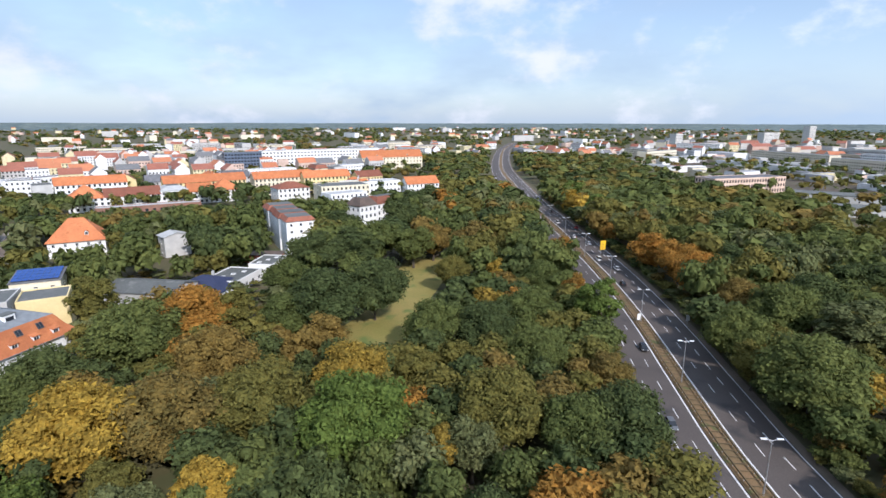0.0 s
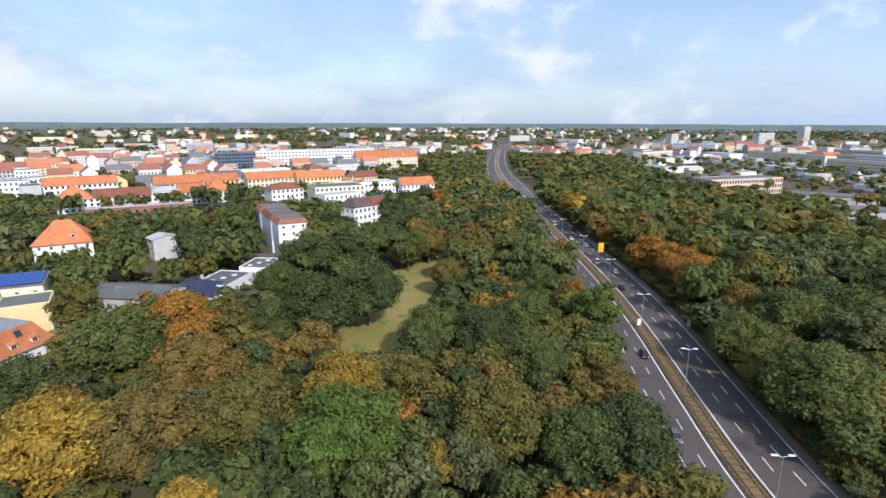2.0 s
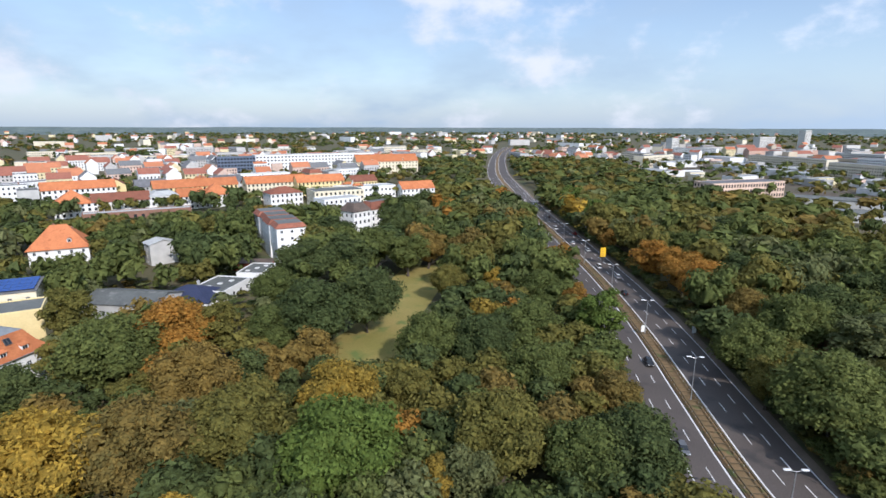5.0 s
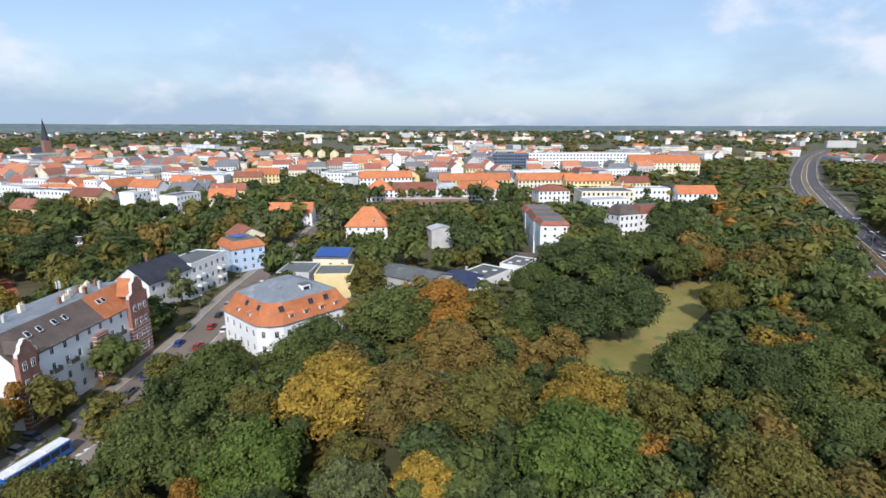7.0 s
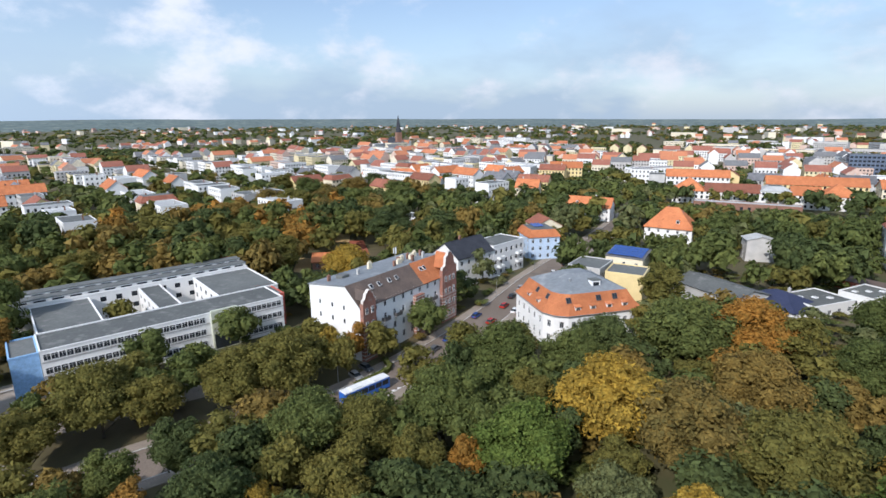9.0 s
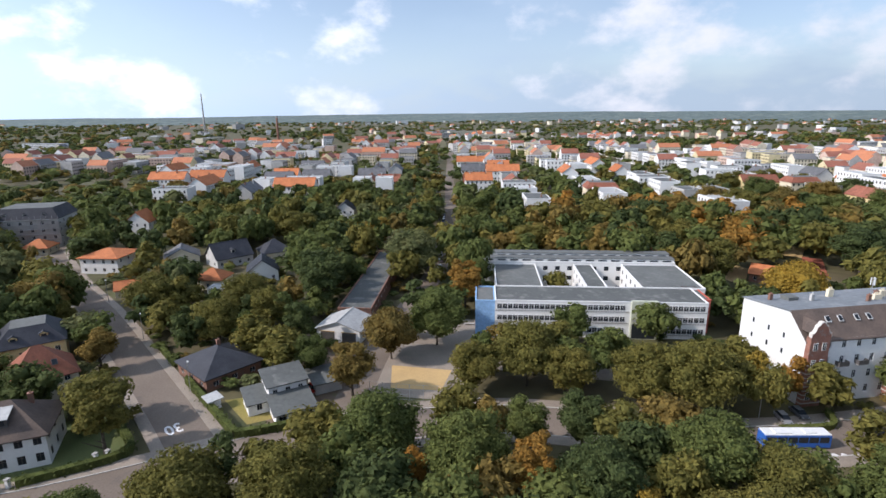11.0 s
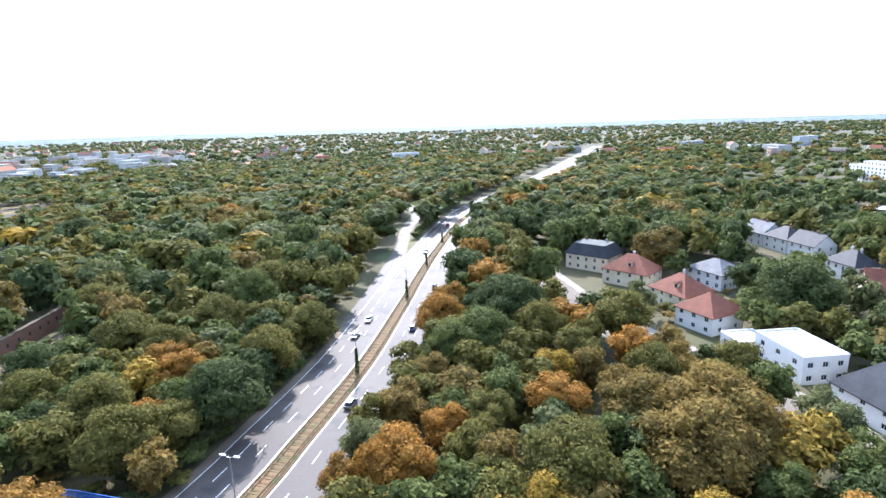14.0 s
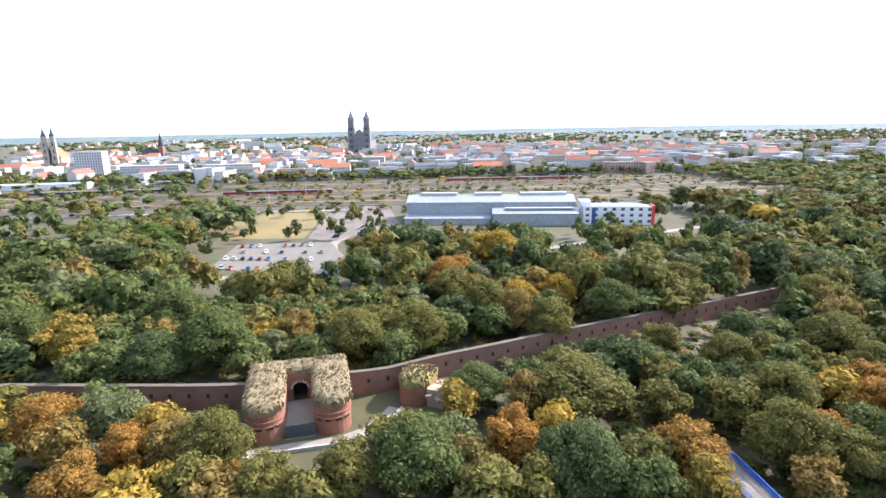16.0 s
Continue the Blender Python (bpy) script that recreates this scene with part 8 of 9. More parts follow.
SPECIAL.setdefault(1, []).extend([(-210, 121, 11.5, 20, 0), (-206, 83, 11.5, 20, 1), (-195, 140, 11.5, 20, 0), (-371, 203, 11.5, 20, 0), (-159, -66, 9.5, 20, 2), (-90, 11, 4.8, 12, 0), (-73, 12, 7.0, 14, 1), (-228, 134, 11.4, 20, 0), (-148, -62, 7.5, 20, 2), (-57, -167, 11.5, 20, 1), (-78, -145, 10.9, 19, 0), (-128, -175, 11.5, 20, 0), (-171, -286, 11.5, 20, 0), (-122, -57, 5.2, 16, 2), (-100, -150, 7.9, 15, 0), (-99, -193, 8.5, 16, 0), (22, -142, 10.6, 19, 1), (-113, -171, 11.5, 20, 0)])
SPECIAL.setdefault(1, []).extend([(69, -82, 8.3, 16, 1), (150, -238, 11.5, 20, 0), (73, -27, 7.6, 15, 1), (121, -83, 7.0, 14, 0), (251, -202, 11.5, 20, 0), (120, 61, 7.4, 15, 0), (205, 111, 11.5, 20, 0)])
SPECIAL.setdefault(2, []).extend([(-26, 86, 9.4, 17, 1), (-85, 144, 7.5, 20, 2), (-51, 103, 5.2, 12, 0), (4, 99, 5.4, 12, 0), (19, 80, 9.0, 17, 1), (49, 207, 9.3, 17, 0), (20, 175, 6.7, 14, 0), (40, 284, 11.2, 19, 0), (-44, 131, 6.6, 19, 2), (80, 98, 5.0, 12, 0), (-115, 89, 6.9, 14, 0), (-106, 35, 8.7, 16, 0), (-74, 38, 6.5, 14, 0), (-64, 42, 4.9, 12, 0), (-43, 67, 4.6, 11, 0), (-67, 71, 5.0, 12, 0), (-426, 171, 11.5, 20, 0), (-410, 143, 11.5, 20, 0)])
SPECIAL.setdefault(2, []).extend([(-310, 115, 11.5, 20, 0), (-182, 114, 7.1, 14, 0), (-276, 144, 9.4, 17, 0), (-193, 64, 10.3, 18, 0), (-107, -11, 6.1, 13, 0), (-113, 1, 8.1, 16, 0), (-108, 10, 5.8, 13, 0), (-107, 25, 7.4, 15, 0), (-228, -103, 10.3, 20, 2), (-65, 29, 6.0, 13, 0), (-219, 2, 9.1, 17, 0), (-231, 64, 9.3, 17, 0), (-63, -34, 7.4, 15, 1), (-76, -75, 5.7, 17, 2), (-30, -118.5, 6.6, 14, 0), (-38, -59, 5.2, 12, 0), (-124, -129, 3.6, 10, 6), (-42, -257, 10.7, 19, 0)])
SPECIAL.setdefault(2, []).extend([(-128, -69, 5.5, 17, 2), (1, -76, 8.1, 16, 1), (-156, -199, 11.5, 20, 0), (102, -121, 7.8, 15, 0), (132, -2, 8.2, 16, 0), (98, -34, 11.5, 20, 1), (17, -90, 5.3, 12, 0), (145, -120, 8.7, 16, 0), (84, 34, 6.5, 14, 0), (129, 14, 8.3, 16, 0), (228, 22, 8.5, 16, 0), (254, 152, 11.5, 20, 0), (171, -139, 9.6, 17, 0)])
SPECIAL.setdefault(3, []).extend([(-53, 77, 10.8, 19, 0), (-10, 97, 8.5, 16, 1), (6, 71, 3.6, 13, 2), (34, 170, 4.3, 15, 2), (-28, 64, 5.2, 12, 6), (-166, 80, 9.7, 18, 0), (-231, -67, 7.8, 15, 0), (-68, 18, 3.5, 10, 0), (7, -111, 5.2, 12, 0), (3, -69, 5.3, 12, 0), (-19, -69, 5.4, 12, 0), (156, -33, 6.8, 14, 0), (212, -33, 11.5, 20, 0), (163, -47, 7.2, 14, 0), (125, 83, 7.5, 20, 2)])
SPECIAL.setdefault(4, []).extend([(-53, 129, 10.5, 19, 1), (47, 67, 3.9, 14, 2), (65, 199, 7.4, 15, 0), (58, 155, 4.8, 12, 0), (56, 403, 8.7, 16, 0), (68, 368, 7.3, 15, 0), (101, 191, 8.6, 18, 0), (103, 174, 8.6, 18, 0), (101, 158, 8.9, 18, 0), (103, 239, 4.8, 12, 0), (-59, 49, 3.4, 10, 6), (-156, -18, 6.6, 19, 2), (-73, -17, 2.9, 9, 6), (-73, 2, 4.3, 15, 2), (-34, -70, 5.7, 13, 0), (24, -84, 4.8, 11, 0), (5, -97, 6.3, 13, 0), (42, -151, 5.9, 13, 0)])
SPECIAL.setdefault(4, []).extend([(28, -71, 6.8, 14, 0), (106, -178, 7.7, 15, 0), (106, -216, 8.9, 17, 0), (190, -15, 7.6, 15, 0), (76, -46, 5.9, 13, 0), (82, -17, 5.9, 13, 4), (87, -90, 6.0, 13, 0), (36, -67, 3.7, 10, 0), (40, -134, 7.2, 15, 0), (207, -261, 10.0, 18, 0), (80, -51, 5.9, 13, 0), (92, 67, 7.0, 14, 0), (85, 49, 5.2, 12, 0), (75, 53, 5.5, 12, 0), (77, 28, 2.9, 9, 6), (94, -93, 5.7, 13, 0), (80, -73, 4.3, 11, 0), (180, -12, 8.4, 16, 0)])
SPECIAL.setdefault(5, []).extend([(-40, 81, 10.2, 18, 0), (-39, 105, 9.3, 17, 1), (45, 96, 5.6, 12, 0), (34, 217, 10.1, 18, 0), (16, 220, 9.2, 17, 0), (-18, 119, 7.0, 14, 4), (101, 136, 7.9, 15, 0), (-321, 141, 11.5, 20, 0), (-355, 176, 11.5, 20, 0), (-122, -33, 7.2, 14, 0), (-103, -37, 5.6, 13, 4), (-324, 104, 11.5, 20, 0), (-287, 72, 11.5, 20, 0), (-241, 36, 6.3, 13, 0), (-81, -120, 8.4, 16, 0), (-22, -94, 10.6, 19, 1), (-10, -96, 7.9, 15, 0), (-105, -101, 4.6, 11, 6)])
SPECIAL.setdefault(5, []).extend([(-18, -83, 9.7, 18, 1), (-18, -117, 5.8, 13, 4), (-8, -104, 5.9, 13, 4), (33, -102, 5.3, 12, 0), (-24, -218, 10.5, 19, 0), (193, -244, 11.5, 20, 0), (97, -24, 5.8, 13, 4), (34, -89, 5.5, 12, 0), (86, 42, 5.4, 12, 0), (144, -30, 7.6, 15, 0), (137, 31, 5.8, 13, 0)])
SPECIAL.setdefault(6, []).extend([(-8, 77, 10.4, 19, 1), (55, 129, 7.3, 20, 2), (128, 365, 11.5, 20, 2), (121, 297, 9.7, 18, 0), (-54, 56, 8.3, 16, 0), (-48, -56, 3.1, 9, 6), (249, 119, 11.5, 20, 0)])
SPECIAL.setdefault(7, []).extend([(12, 72, 5.4, 12, 4), (111, 106, 10.1, 20, 2), (-37, 58, 6.0, 13, 4), (-569, 216, 11.5, 20, 2), (-294, 250, 11.5, 20, 2), (-189, -42, 11.0, 19, 1), (-307, 263, 11.5, 20, 2), (-41, -100, 5.8, 13, 4), (-110, -72, 3.3, 15, 5), (35, -75, 4.9, 12, 4), (93, 56, 6.9, 14, 4)])
SPECIAL.setdefault(8, []).extend([(-104, 14, 4.0, 10, 6)])
# -- fill --


def clear_of(x, y, r):
    q = near_line(x, y, NEAR_WAY)
    if q[0] < (12.6 + r * 0.42 if q[1] < 0 else 13.6 + r * 0.22):
        return False
    if near_line(x, y, SLIP)[0] < 5.4 + r * 0.5:
        return False
    return free_of(x, y, r * 0.45)


COARSE = {}
def crowded(x, y, r):
    i, j = int(x // 12), int(y // 12)
    for a in (-1, 0, 1):
        for b in (-1, 0, 1):
            for px, py, pr in COARSE.get((i + a, j + b), ()):
                if (px - x) ** 2 + (py - y) ** 2 < (0.56 * (pr + r)) ** 2:
                    return True
    return False


def note(x, y, r):
    COARSE.setdefault((int(x // 12), int(y // 12)), []).append((x, y, r))


# what stands in the open: low trees only between it and the middle of the place
OPEN = [(math.hypot(x, y), math.atan2(y, x), max(hw, hd) * 0.75, 3.2 if math.hypot(x, y) < 190 else 4.2) for x, y, hw, hd, _ in SEEN_HOUSES if math.hypot(x, y) < 330]
WAYS = []
for line, k in (([p for p in STREET if 46 <= p.y or -105 < p.y <= -40], 2), ([p for p in SIDE if p.y > -104], 2), (FORT_PATH[2:6], 2)):
    for p in line[::k]:
        if p.xy.length < 300:
            WAYS.append((p.xy.length, math.atan2(p.y, p.x), 2.0, 0.8))
for p in WALL_LINE:
    if -140 < p.y < 34:
        OPEN.append((p.xy.length, math.atan2(p.y, p.x), 1.6, 2.6 if -115 < p.y < -30 else 3.6))
for x, y, r in ((275, 412, 40), (335, 372, 24), (318, 300, 26), (-8, 140, 8), (2, 170, 8), (12, 205, 7), (112, -1, 4), (-95, 6, 4), (-97, -22, 4), (250, 65, 26), (350, -50, 50), (324, -126, 22), (-111, -24, 8), (-97, 50, 5), (360, 95, 40), (225, 25, 4), (248, -45, 4), (265, -84, 5), (282, -122, 5), (298, -161, 5), (315, -205, 5), (135, -79, 4), (147, -90, 4)):
    OPEN.append((math.hypot(x, y), math.atan2(y, x), r, 0.8))
OPEN.append((math.hypot(105, 24), math.atan2(24, 105), 9, 2.2))
OPEN.append((math.hypot(-95, 112), math.atan2(112, -95), 13, 2.0))
OPEN.sort()
WAYS.sort()


KEY = sorted((math.hypot(x, y), math.atan2(y, x), r, low) for x, y, r, low in ((-97.4, 50, 7, 0.8), (-95, 112, 14, 2.5), (-99.6, -51.2, 6, 2.0), (-109, -72.3, 6, 2.0), (-72.8, -93, 9, 1.5), (-48.5, -138.3, 8, 2.5), (-33.2, -163.3, 7, 2.5),
                                                                          (-58, -118, 8, 3.0), (-147, 246, 9, 4.0), (105, 24, 10, 1.5), (95, 23, 10, 0.4), (-86, -69, 4, 0.3), (-111, -24, 7, 0.3), (255, 66, 16, 0.8), (93.5, 222, 3, 3.0), (-9, 138, 9, 0.5), (0, 162, 8, 0.5), (8, 190, 7, 0.5), (13, 212, 5, 0.5), (-165, 372, 50, 5.0), (-60, 190, 9, 2.0), (-146, 248, 8, 6.0), (-19, 309, 9, 4.5), (-4, 318, 9, 6.0), (-78, 405, 14, 5.0), (-42, 395, 11, 7.0), (-18, 425, 16, 8.0), (20, 430, 12, 8.0), (-101, 241, 4, 4.0), (-53, 262, 8, 5.0)))


KEY = sorted(KEY + [(math.hypot(x, y), math.atan2(y, x), max(hw, hd) * 0.4, 4.4) for x, y, hw, hd, _ in SEEN_HOUSES if y < -85 and 150 < math.hypot(x, y) < 330] + [(math.hypot(x, y), math.atan2(y, x), 6, 0.5) for x, y in ((-228, 114), (-210, 80))])


def hides(x, y, r, h, what=None):
    d, a = math.hypot(x, y), math.atan2(y, x)
    if d < 20:
        return False
    for dist, ang, half, low in what or OPEN:
        if dist < d + 2:
            continue
        top = 60 - (60 - h) * dist / d
        if top < low or dist > d * 60 / (60 - h):
            if dist > d * 60 / (60 - h):
                break
            continue
        if abs((ang - a + math.pi) % (2 * math.pi) - math.pi) * dist < half + r * 0.8 * dist / d:
            return True
    return False


WALLS = sorted((p.xy.length, math.atan2(p.y, p.x), 1.6, 3.6) for p in WALL_LINE if -120 < p.y < 60)
BASTION = [(math.hypot(95, 23), math.atan2(23, 95), 8, 1.2)]
TREES = []
for colour, items in SPECIAL.items():
    for x, y, r, h, kind in items:
        r = r * 0.94
        if near_line(x, y, NEAR_WAY)[0] < 13.4 or near_line(x, y, SLIP)[0] < 4.5 or near_line(x, y, STREET)[0] < 5.4 or not free_of(x, y, 1.2):
            continue
        if colour == 0 and (y < -30 or x > 60 and y < 60) and (x * 7 + y * 3) % 5 < 3:
            colour_here = 2
        else:
            colour_here = colour
        if hides(x, y, r * 0.6, h * 0.95, WALLS):
            h *= 0.72
        if hides(x, y, r * 0.5, h * 0.9, BASTION):
            continue
        note(x, y, r * (1.12 if r > 4 else 1.0))
        TREES.append((x, y, kind, colour_here, r, h))
HERO_COUNT = len(TREES)
FORT_YARD = [(88, 44), (90, 2), (116, -14), (150, -62), (160, -58), (124, 0), (116, 44)]


def thickness(x, y):
    """Chance of a tree on a 6.5 m grid cell, the colours and the usual size there."""
    r = math.hypot(x, y)
    yaw = math.degrees(math.atan2(-x, y)) % 360
    q = near_line(x, y, STREET)
    east = x > HX(y)
    if inside(x, y, FAR_FIELD) or -121 < x < -102 and -35 < y < -12 or -152 < x <= -121 and -23 < y < -6:
        return 0, 0, 0
    if any(inside(x + a, y + b, LAWN_POLY) for a, b in ((0, 0), (5, 0), (-5, 0), (0, 5), (0, -7))):
        return 0, 0, 0
    if q[0] < 6.5:
        return 0, 0, 0
    if near_line(x, y, SIDE)[0] < 6.5 or near_line(x, y, SCHOOL_WAY)[0] < 5.2:
        return 0, 0, 0
    west_of_street = q[1] < 0 and not east
    if not east:
        if y > 165 and x < -45 - (y - 165) * 0.05 or y > 440 and x < 40:
            if r > 620:
                return 0.22, 1, 4.5
            return (0.8, 1, 5.6) if r < 345 else (0.42, 1, 4.8)      # gardens in the north
        if q[0] < 15 and y < 60:
            return (0.8, 2, 4.8) if -42 < y < 46 else (0.4, 0, 4.4)      # verge of the street
        if not west_of_street and y > -175:
            return 0.97, 0, 5.6                      # the park
        if west_of_street and -30 < y < 60 and x > -135:
            return 0.5, 2, 5.4                      # before the school
        if x < -175 and 0 < y < 210 and x > -330:
            return 0.85, 3, 7.0                       # the autumn grove
        if y < -150 and x > -20 - (-150 - y) * 0.25 and r < 1400:
            return (0.92 if r < 600 else 0.6), 0, 5.6
        if x < -330 or r > 330:
            return (0.48, 1, 4.8) if r < 520 else (0.40, 1, 5.0)
        return 0.9, 1, 5.8                          # gardens of the villas
    if inside(x, y, FORT_YARD):
        return 0.5, 5, 1.7                           # scrub in the old ditch
    if x > 640:
        return (0.75, 1, 5.4) if x < 705 and noise.noise((y / 60, x / 60, 1)) > -0.25 else (0.3, 1, 5.0)
    if y > 150 and x > np.interp(y, (150, 226, 283, 400, 580, 940), (225, 222, 235, 268, 290, 360)):
        return 0.2, 1, 4.2                          # yards to the north-east
    if x > 385 and y > -330:
        return 0.3, 5, 2.3                         # scrub between the tracks
    if 204 < x < 292 and 30 < y < 98:
        return 0.0, 0, 0
    if 100 <= y < 240 and x < 330 + (y - 100) * 0.3:
        return 0.93, 6, 5.0                          # wood north of the car park
    if 296 < x and -190 < y < 130:
        return 0.07, 4, 3.0
    if 236 < x and -190 < y < 130:
        return 0.30, 4, 3.0
    return 0.95, 6, 5.4


xs, ys = [p.x for p in HIGHWAY], [p.y for p in HIGHWAY]
HX = lambda y: float(np.interp(y, ys, xs))
PALETTE = {0: (0, 0, 0, 0, 0, 1, 1, 1, 0, 2, 2, 2, 7, 2, 5, 4), 1: (0, 0, 0, 1, 1, 1, 2, 2, 7, 0, 5), 2: (2, 2, 0, 5, 0), 3: (0, 2, 2, 5, 5, 0, 1, 2, 0, 4), 4: (0, 2, 7, 1), 5: (0, 2, 7, 7, 6, 3, 2), 6: (0, 0, 2, 2, 2, 7, 5, 2, 0, 1, 0, 5, 0, 2)}
fill = random.Random(11)


def sow(step, r0, r1, big=0.0):
    n = int(r1 // step) + 1
    for i in range(-n, n + 1):
        for j in range(-n, n + 1):
            x, y = (i + fill.uniform(-0.45, 0.45)) * step, (j + fill.uniform(-0.45, 0.45)) * step
            d = math.hypot(x, y)
            if not r0 <= d < r1:
                continue
            p, pal, size = thickness(x, y)
            if pal in (0, 6) and p > 0.9 and d > 95 and noise.noise((x / 24, y / 24, 6)) < -0.44:
                p = 0.12                               # small clearings
            if fill.random() > p:
                continue
            if d > 165 and pal in (0, 6) and size > 4:
                size = 7.4 if d < 210 else 9.2              # great crowns of the old woods
            r = size * fill.uniform(0.7, 1.25) * (1 if step < 7 or size > 7 else step / 7.2)
            if big:
                if size < 4.5 or fill.random() > big:
                    continue
                r = fill.uniform(6.2, 8.4)
            if d < 420 and (crowded(x, y, r) or not clear_of(x, y, r)):
                continue
            if d >= 420 and near_line(x, y, HIGHWAY)[0] < 22:
                continue
            h = min(20, (5.8 + r * 1.6) * fill.choice((0.8, 0.92, 1.0, 1.08, 1.25))) if d < 420 else fill.uniform(7.5, 16)
            if pal == 5:
                h = r * fill.uniform(1.1, 1.5)
            elif d < 170:
                r, h = min(r, 5.6), min(h, 11.5)       # the understorey between the great crowns
            if d < 430 and (hides(x, y, r, h, KEY) or d < 200 and hides(x, y, r * 0.7, h, WALLS)):
                continue
            if d < 330 and (hides(x, y, r, h) and fill.random() < 0.84 or hides(x, y, r, h, WAYS) and fill.random() < 0.7):
                continue
            note(x, y, r)
            c = fill.choice(PALETTE[pal])
            if pal in (0, 6) and fill.random() < 0.4:      # stands of one kind
                q = noise.noise((x / 26, y / 26, 8)) + noise.noise((x / 70, y / 70, 3)) * 0.6
                c = 1 if q < -0.22 else 7 if q < -0.1 else 0 if q < 0.12 else 2 if q < 0.3 else fill.choice((2, 2, 5, 2, 3, 5))
            if pal in (0, 6) and (58 < x < 125 and -60 < y < 62 or x < 45 and -150 < y < -35) and fill.random() < 0.4:
                c = fill.choice((4, 3, 5, 5, 2, 2))       # early autumn colour beside the carriageway
            kind = fill.choice((0, 0, 1, 2, 2, 4)) if r > 3.4 else fill.choice((2, 6, 3, 6))
            TREES.append((x, y, kind, c, r, h))


for side, near, far in ((1, 15.6, 18.2), (-1, 14.4, 17.0)):       # brushwood at the foot of the woods beside the carriageway
    y = -330.0
    while y < 420:
        p, _ = on_way(y, side * fill.uniform(near, far))
        y += fill.uniform(1.8, 4.2)
        if near_line(p.x, p.y, SLIP)[0] > 5.4 and free_of(p.x, p.y, 1.0):
            r = fill.uniform(1.7, 3.2)
            TREES.append((p.x, p.y, 0, fill.choice((0, 0, 1, 2, 0, 7, 2, 5)), r, r * fill.uniform(1.2, 1.9)))
sow(13.5, 60, 420, 0.5)
sow(5.6, 0, 210)
sow(6.4, 210, 420)
sow(11.5, 420, 900)
for _ in range(2600):                                  # scrub that grows in bands between the tracks
    x, y = fill.uniform(392, 640), fill.uniform(-420, 520)
    q = noise.noise((x / 16, y / 110, 4))
    if q > (0.02 if y < -60 else 0.14) and noise.noise((x / 40, y / 60, 9)) > -0.25 and free_of(x, y, 1.5):
        r = fill.uniform(1.2, 2.9)
        TREES.append((x, y, 0, fill.choice((0, 2, 7, 2, 6, 0, 1)), r, r * fill.uniform(0.9, 1.6)))
for _ in range(620):                                   # the belt of trees before the city
    x, y = fill.gauss(672, 17), fill.uniform(-520, 720)
    if noise.noise((x / 50, y / 70, 5)) > -0.28:
        r = fill.uniform(3.4, 6.4)
        TREES.append((x, y, 0, fill.choice((0, 1, 1, 0, 2, 7)), r, r * fill.uniform(1.4, 2.2)))
BRUSH = []                                             # undergrowth on the park floor
for i in range(-54, 55):
    for j in range(-54, 55):
        x, y = (i + fill.uniform(-0.5, 0.5)) * 4.4, (j + fill.uniform(-0.5, 0.5)) * 4.4
        d = math.hypot(x, y)
        if not 48 < d < 235 or fill.random() > 0.62:
            continue
        p, pal, size = thickness(x, y)
        if p < 0.8 or pal not in (0, 1, 6) or d > 190 and pal != 1 or not clear_of(x, y, 2.5) or hides(x, y, 2.0, 3.0, KEY) or hides(x, y, 2.0, 3.0):
            continue
        r = fill.uniform(1.5, 3.0)
        BRUSH.append((x, y, 0, fill.choice((0, 0, 1, 2, 2, 7, 5)), r, r * fill.uniform(0.9, 1.5)))
GREAT, REST = TREES[:HERO_COUNT], sorted(TREES[HERO_COUNT:], key=lambda q: math.hypot(q[0], q[1]))
BELOW = [q for q in REST if math.hypot(q[0], q[1]) < 45]      # deep under the flight
REST = REST[len(BELOW):]
REST.sort(key=lambda q: q[4] < 3.3)
SINGLE = max(0, 300 - len(GREAT))
for x, y, kind, c, r, h in GREAT + REST[:SINGLE]:
    tree(x, y, 7 if r > 6.0 and kind in (0, 1) and math.hypot(x, y) < 190 else kind, c, r, h, fill.uniform(0, 360))


def woodland(items, lod, name):
    """Trees too many to count, one mesh for each leaf colour."""
    temps = []
    for k in range(6):
        lobes, cards, card = lod
        temps.append(fronds(300 + k, lobes, cards, card, 5.0, 12.0, 1.5 if k < 4 else 0.8, ("round", "round", "round", "tall", "round", "cone")[k], 0.5 if cards > 200 else 0.34))
    grown = [fronds(320 + k, int(lobes * 1.6) + 1, int(cards * 2.2), card, 8.0, 17.0, 2.2, "round", 0.5 if cards > 200 else 0.34) for k in range(2)] if lobes > 4 else []
    for colour in range(len(LEAF)):
        Vs, Fs, Ts, n = [], [], [], 0
        for x, y, kind, c, r, h in items:
            if c != colour:
                continue
            V0, F0 = temps[5 if kind == 5 else 3 if kind in (2, 3) else fill.randrange(3)]
            a = fill.uniform(0, 6.28)
            k, high = r / 5.0, 12.0
            if grown and r > 6.0 and kind in (0, 1, 4):
                V0, F0 = grown[fill.randrange(2)]
                k, high = r / 8.0, 17.0
            R = np.array([[math.cos(a) * k, -math.sin(a) * k, 0], [math.sin(a) * k, math.cos(a) * k, 0], [0, 0, h / high]])
            Vs.append(V0 @ R.T + np.array([x, y, 0])); Fs.append(F0 + n); Ts.append(np.full(len(V0), fill.random())); n += len(V0)
        if Vs:
            ob = new(name, from_arrays(name, np.concatenate(Vs), np.concatenate(Fs), LEAF[colour], np.concatenate(Ts)))
            tagged(ob, LEAF_WORDS[colour] + (" bushes on the park floor under the trees" if name == "undergrowth" else " tree crowns of the woods and gardens"), name.split("_")[-1], kind="stuff")


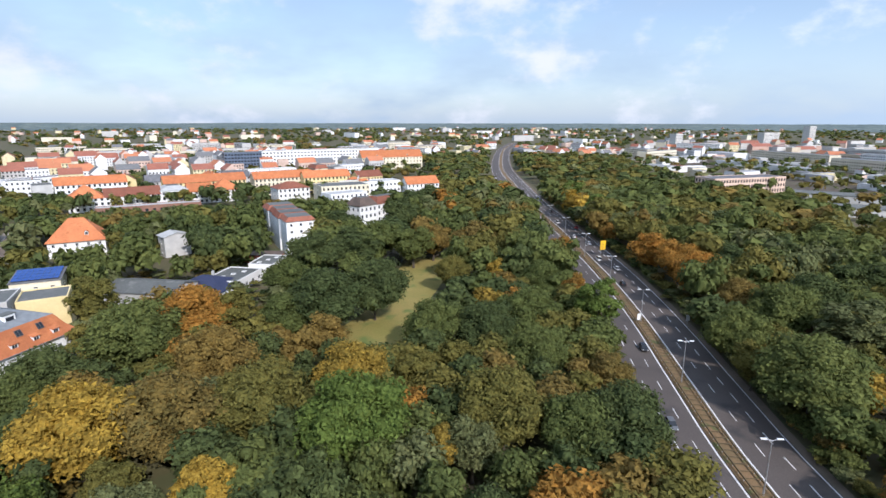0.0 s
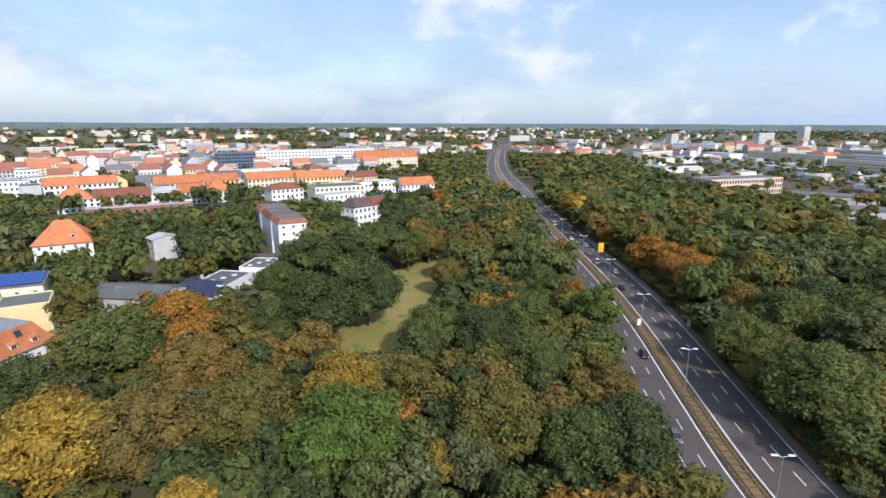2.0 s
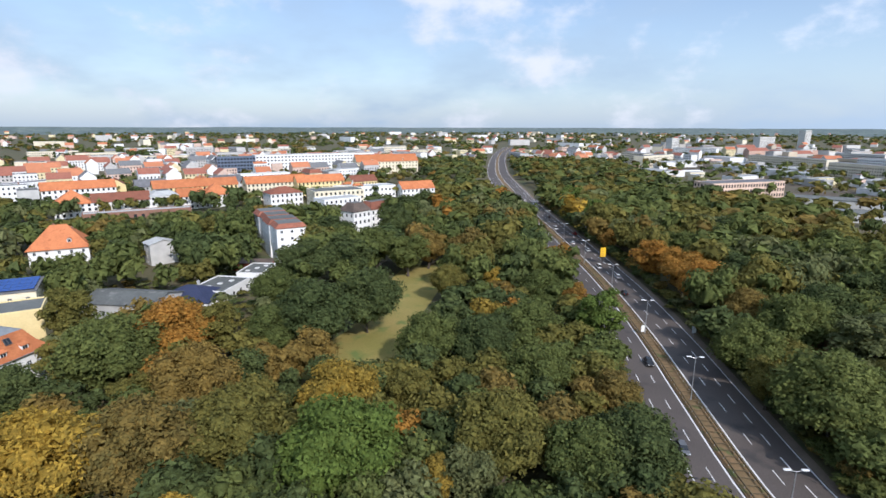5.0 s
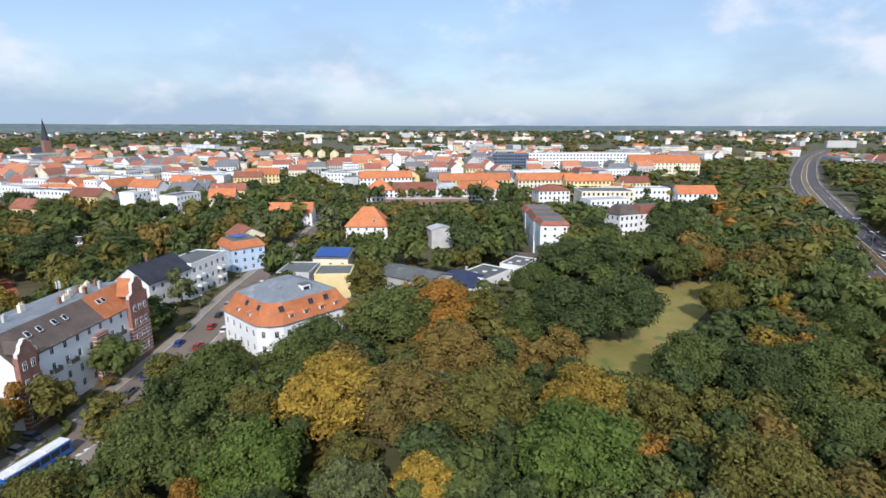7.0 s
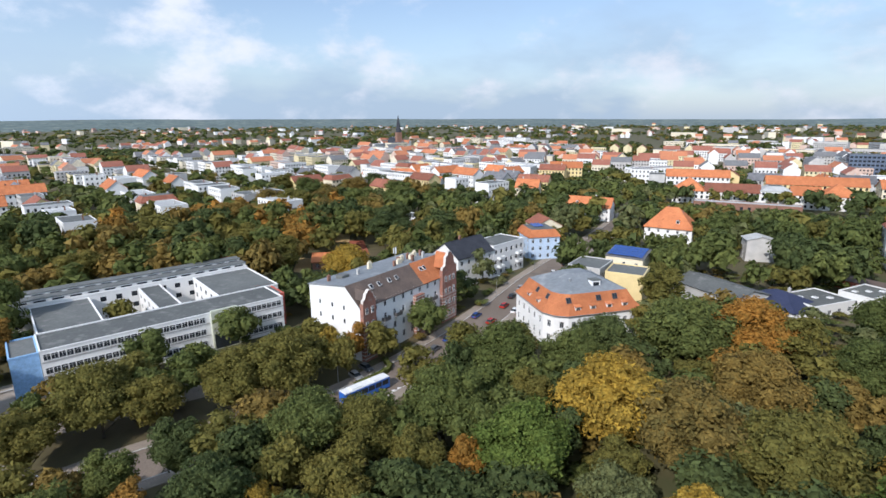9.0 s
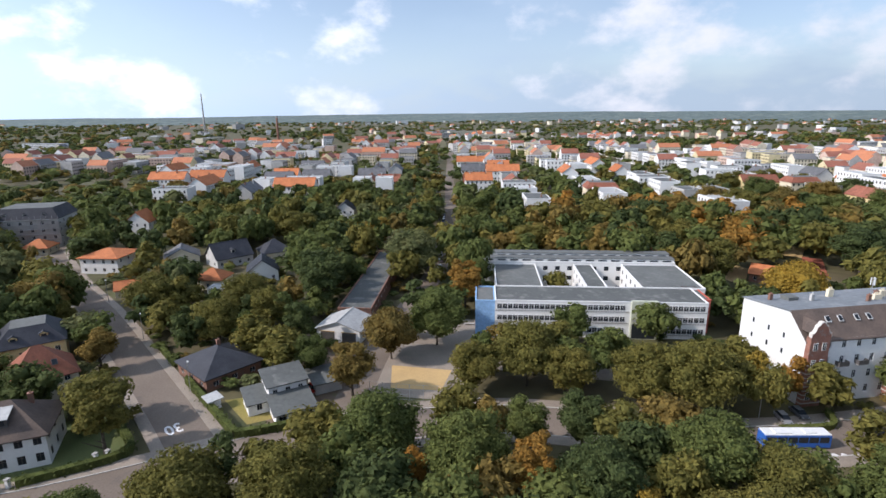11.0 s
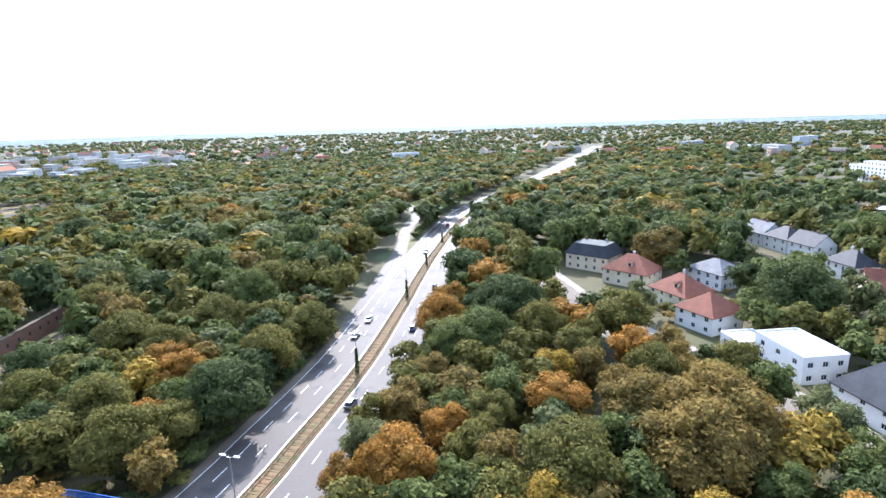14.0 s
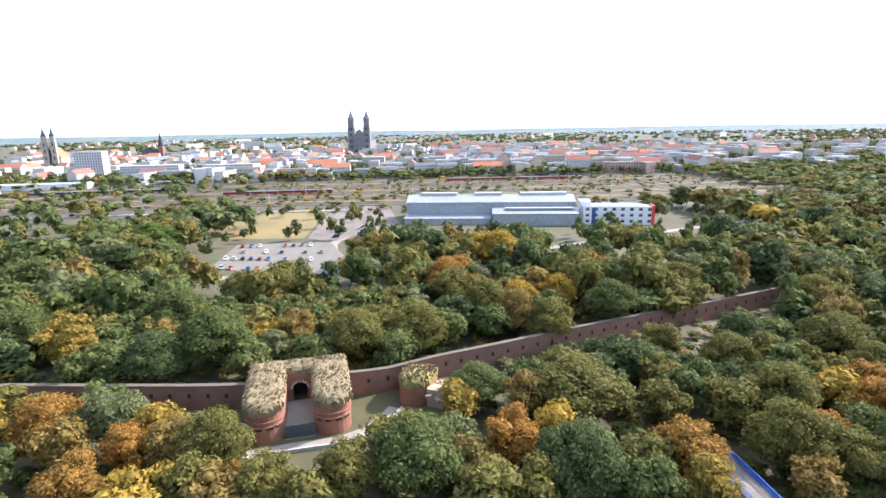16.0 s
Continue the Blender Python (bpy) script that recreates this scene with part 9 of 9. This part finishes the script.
woodland(BELOW, (15, 360, 0.70), "woodland")
woodland(BRUSH, (4, 46, 1.5), "undergrowth")
BANDS = ((0, 125, (16, 420, 0.66)), (125, 150, (14, 280, 0.80)), (150, 200, (9, 140, 1.1)), (200, 300, (7, 74, 1.5)), (300, 520, (4, 32, 2.1)), (520, 9000, (1, 5, 3.4)))
for r0, r1, lod in BANDS:
    woodland([q for q in REST[SINGLE:] if r0 <= math.hypot(q[0], q[1]) < r1], lod, "woodland" if r1 < 1000 else "far_woodland")


def far_canopy(count, r0, r1):
    """Groves, avenues and garden trees between the far houses, out to the horizon: one mesh for each leaf colour."""
    g = np.random.default_rng(77)
    temps = [fronds(340 + k, 2, 5, 3.6, 5.0, 9.0, 0.4, "round", 0.3) for k in range(4)]
    spots = {0: [], 1: [], 2: [], 5: []}
    while count:
        a, r = g.uniform(0, 2 * math.pi), r0 + (r1 - r0) * g.random() ** 1.35
        x, y = r * math.cos(a), r * math.sin(a)
        if g.random() > (0.95 if y < -abs(x) * 0.75 else 0.42) + 1.5 * noise.noise((x / 240, y / 240, 2)) or near_line(x, y, WAY_FAR)[0] < 26 or inside(x, y, FAR_FIELD) or 400 < x < 660 and -420 < y < 900:
            continue
        count -= 1
        spots[(0, 0, 1, 1, 0, 2, 1, 5)[g.integers(8)]].append((x, y, g.uniform(5, 9) * (1 + r / 5000), g.uniform(8, 15), g.uniform(0, 6.3), g.integers(4)))
    for colour, items in spots.items():
        Vs, Fs, Ts, n = [], [], [], 0
        for x, y, r, h, a, k in items:
            V0, F0 = temps[k]
            R = np.array([[math.cos(a) * r / 5, -math.sin(a) * r / 5, 0], [math.sin(a) * r / 5, math.cos(a) * r / 5, 0], [0, 0, h / 9.0]])
            Vs.append(V0 @ R.T + np.array([x, y, 0])); Fs.append(F0 + n); Ts.append(np.full(len(V0), g.random())); n += len(V0)
        ob = new("far_woodland", from_arrays("far_woodland", np.concatenate(Vs), np.concatenate(Fs), LEAF[colour], np.concatenate(Ts)))
        tagged(ob, LEAF_WORDS[colour] + " tree crowns between the far houses", "woodland", kind="stuff")


far_canopy(17000, 880, 4300)

for k, (pts, w, h) in enumerate(HEDGES):
    hedge(pts, w, h, k)
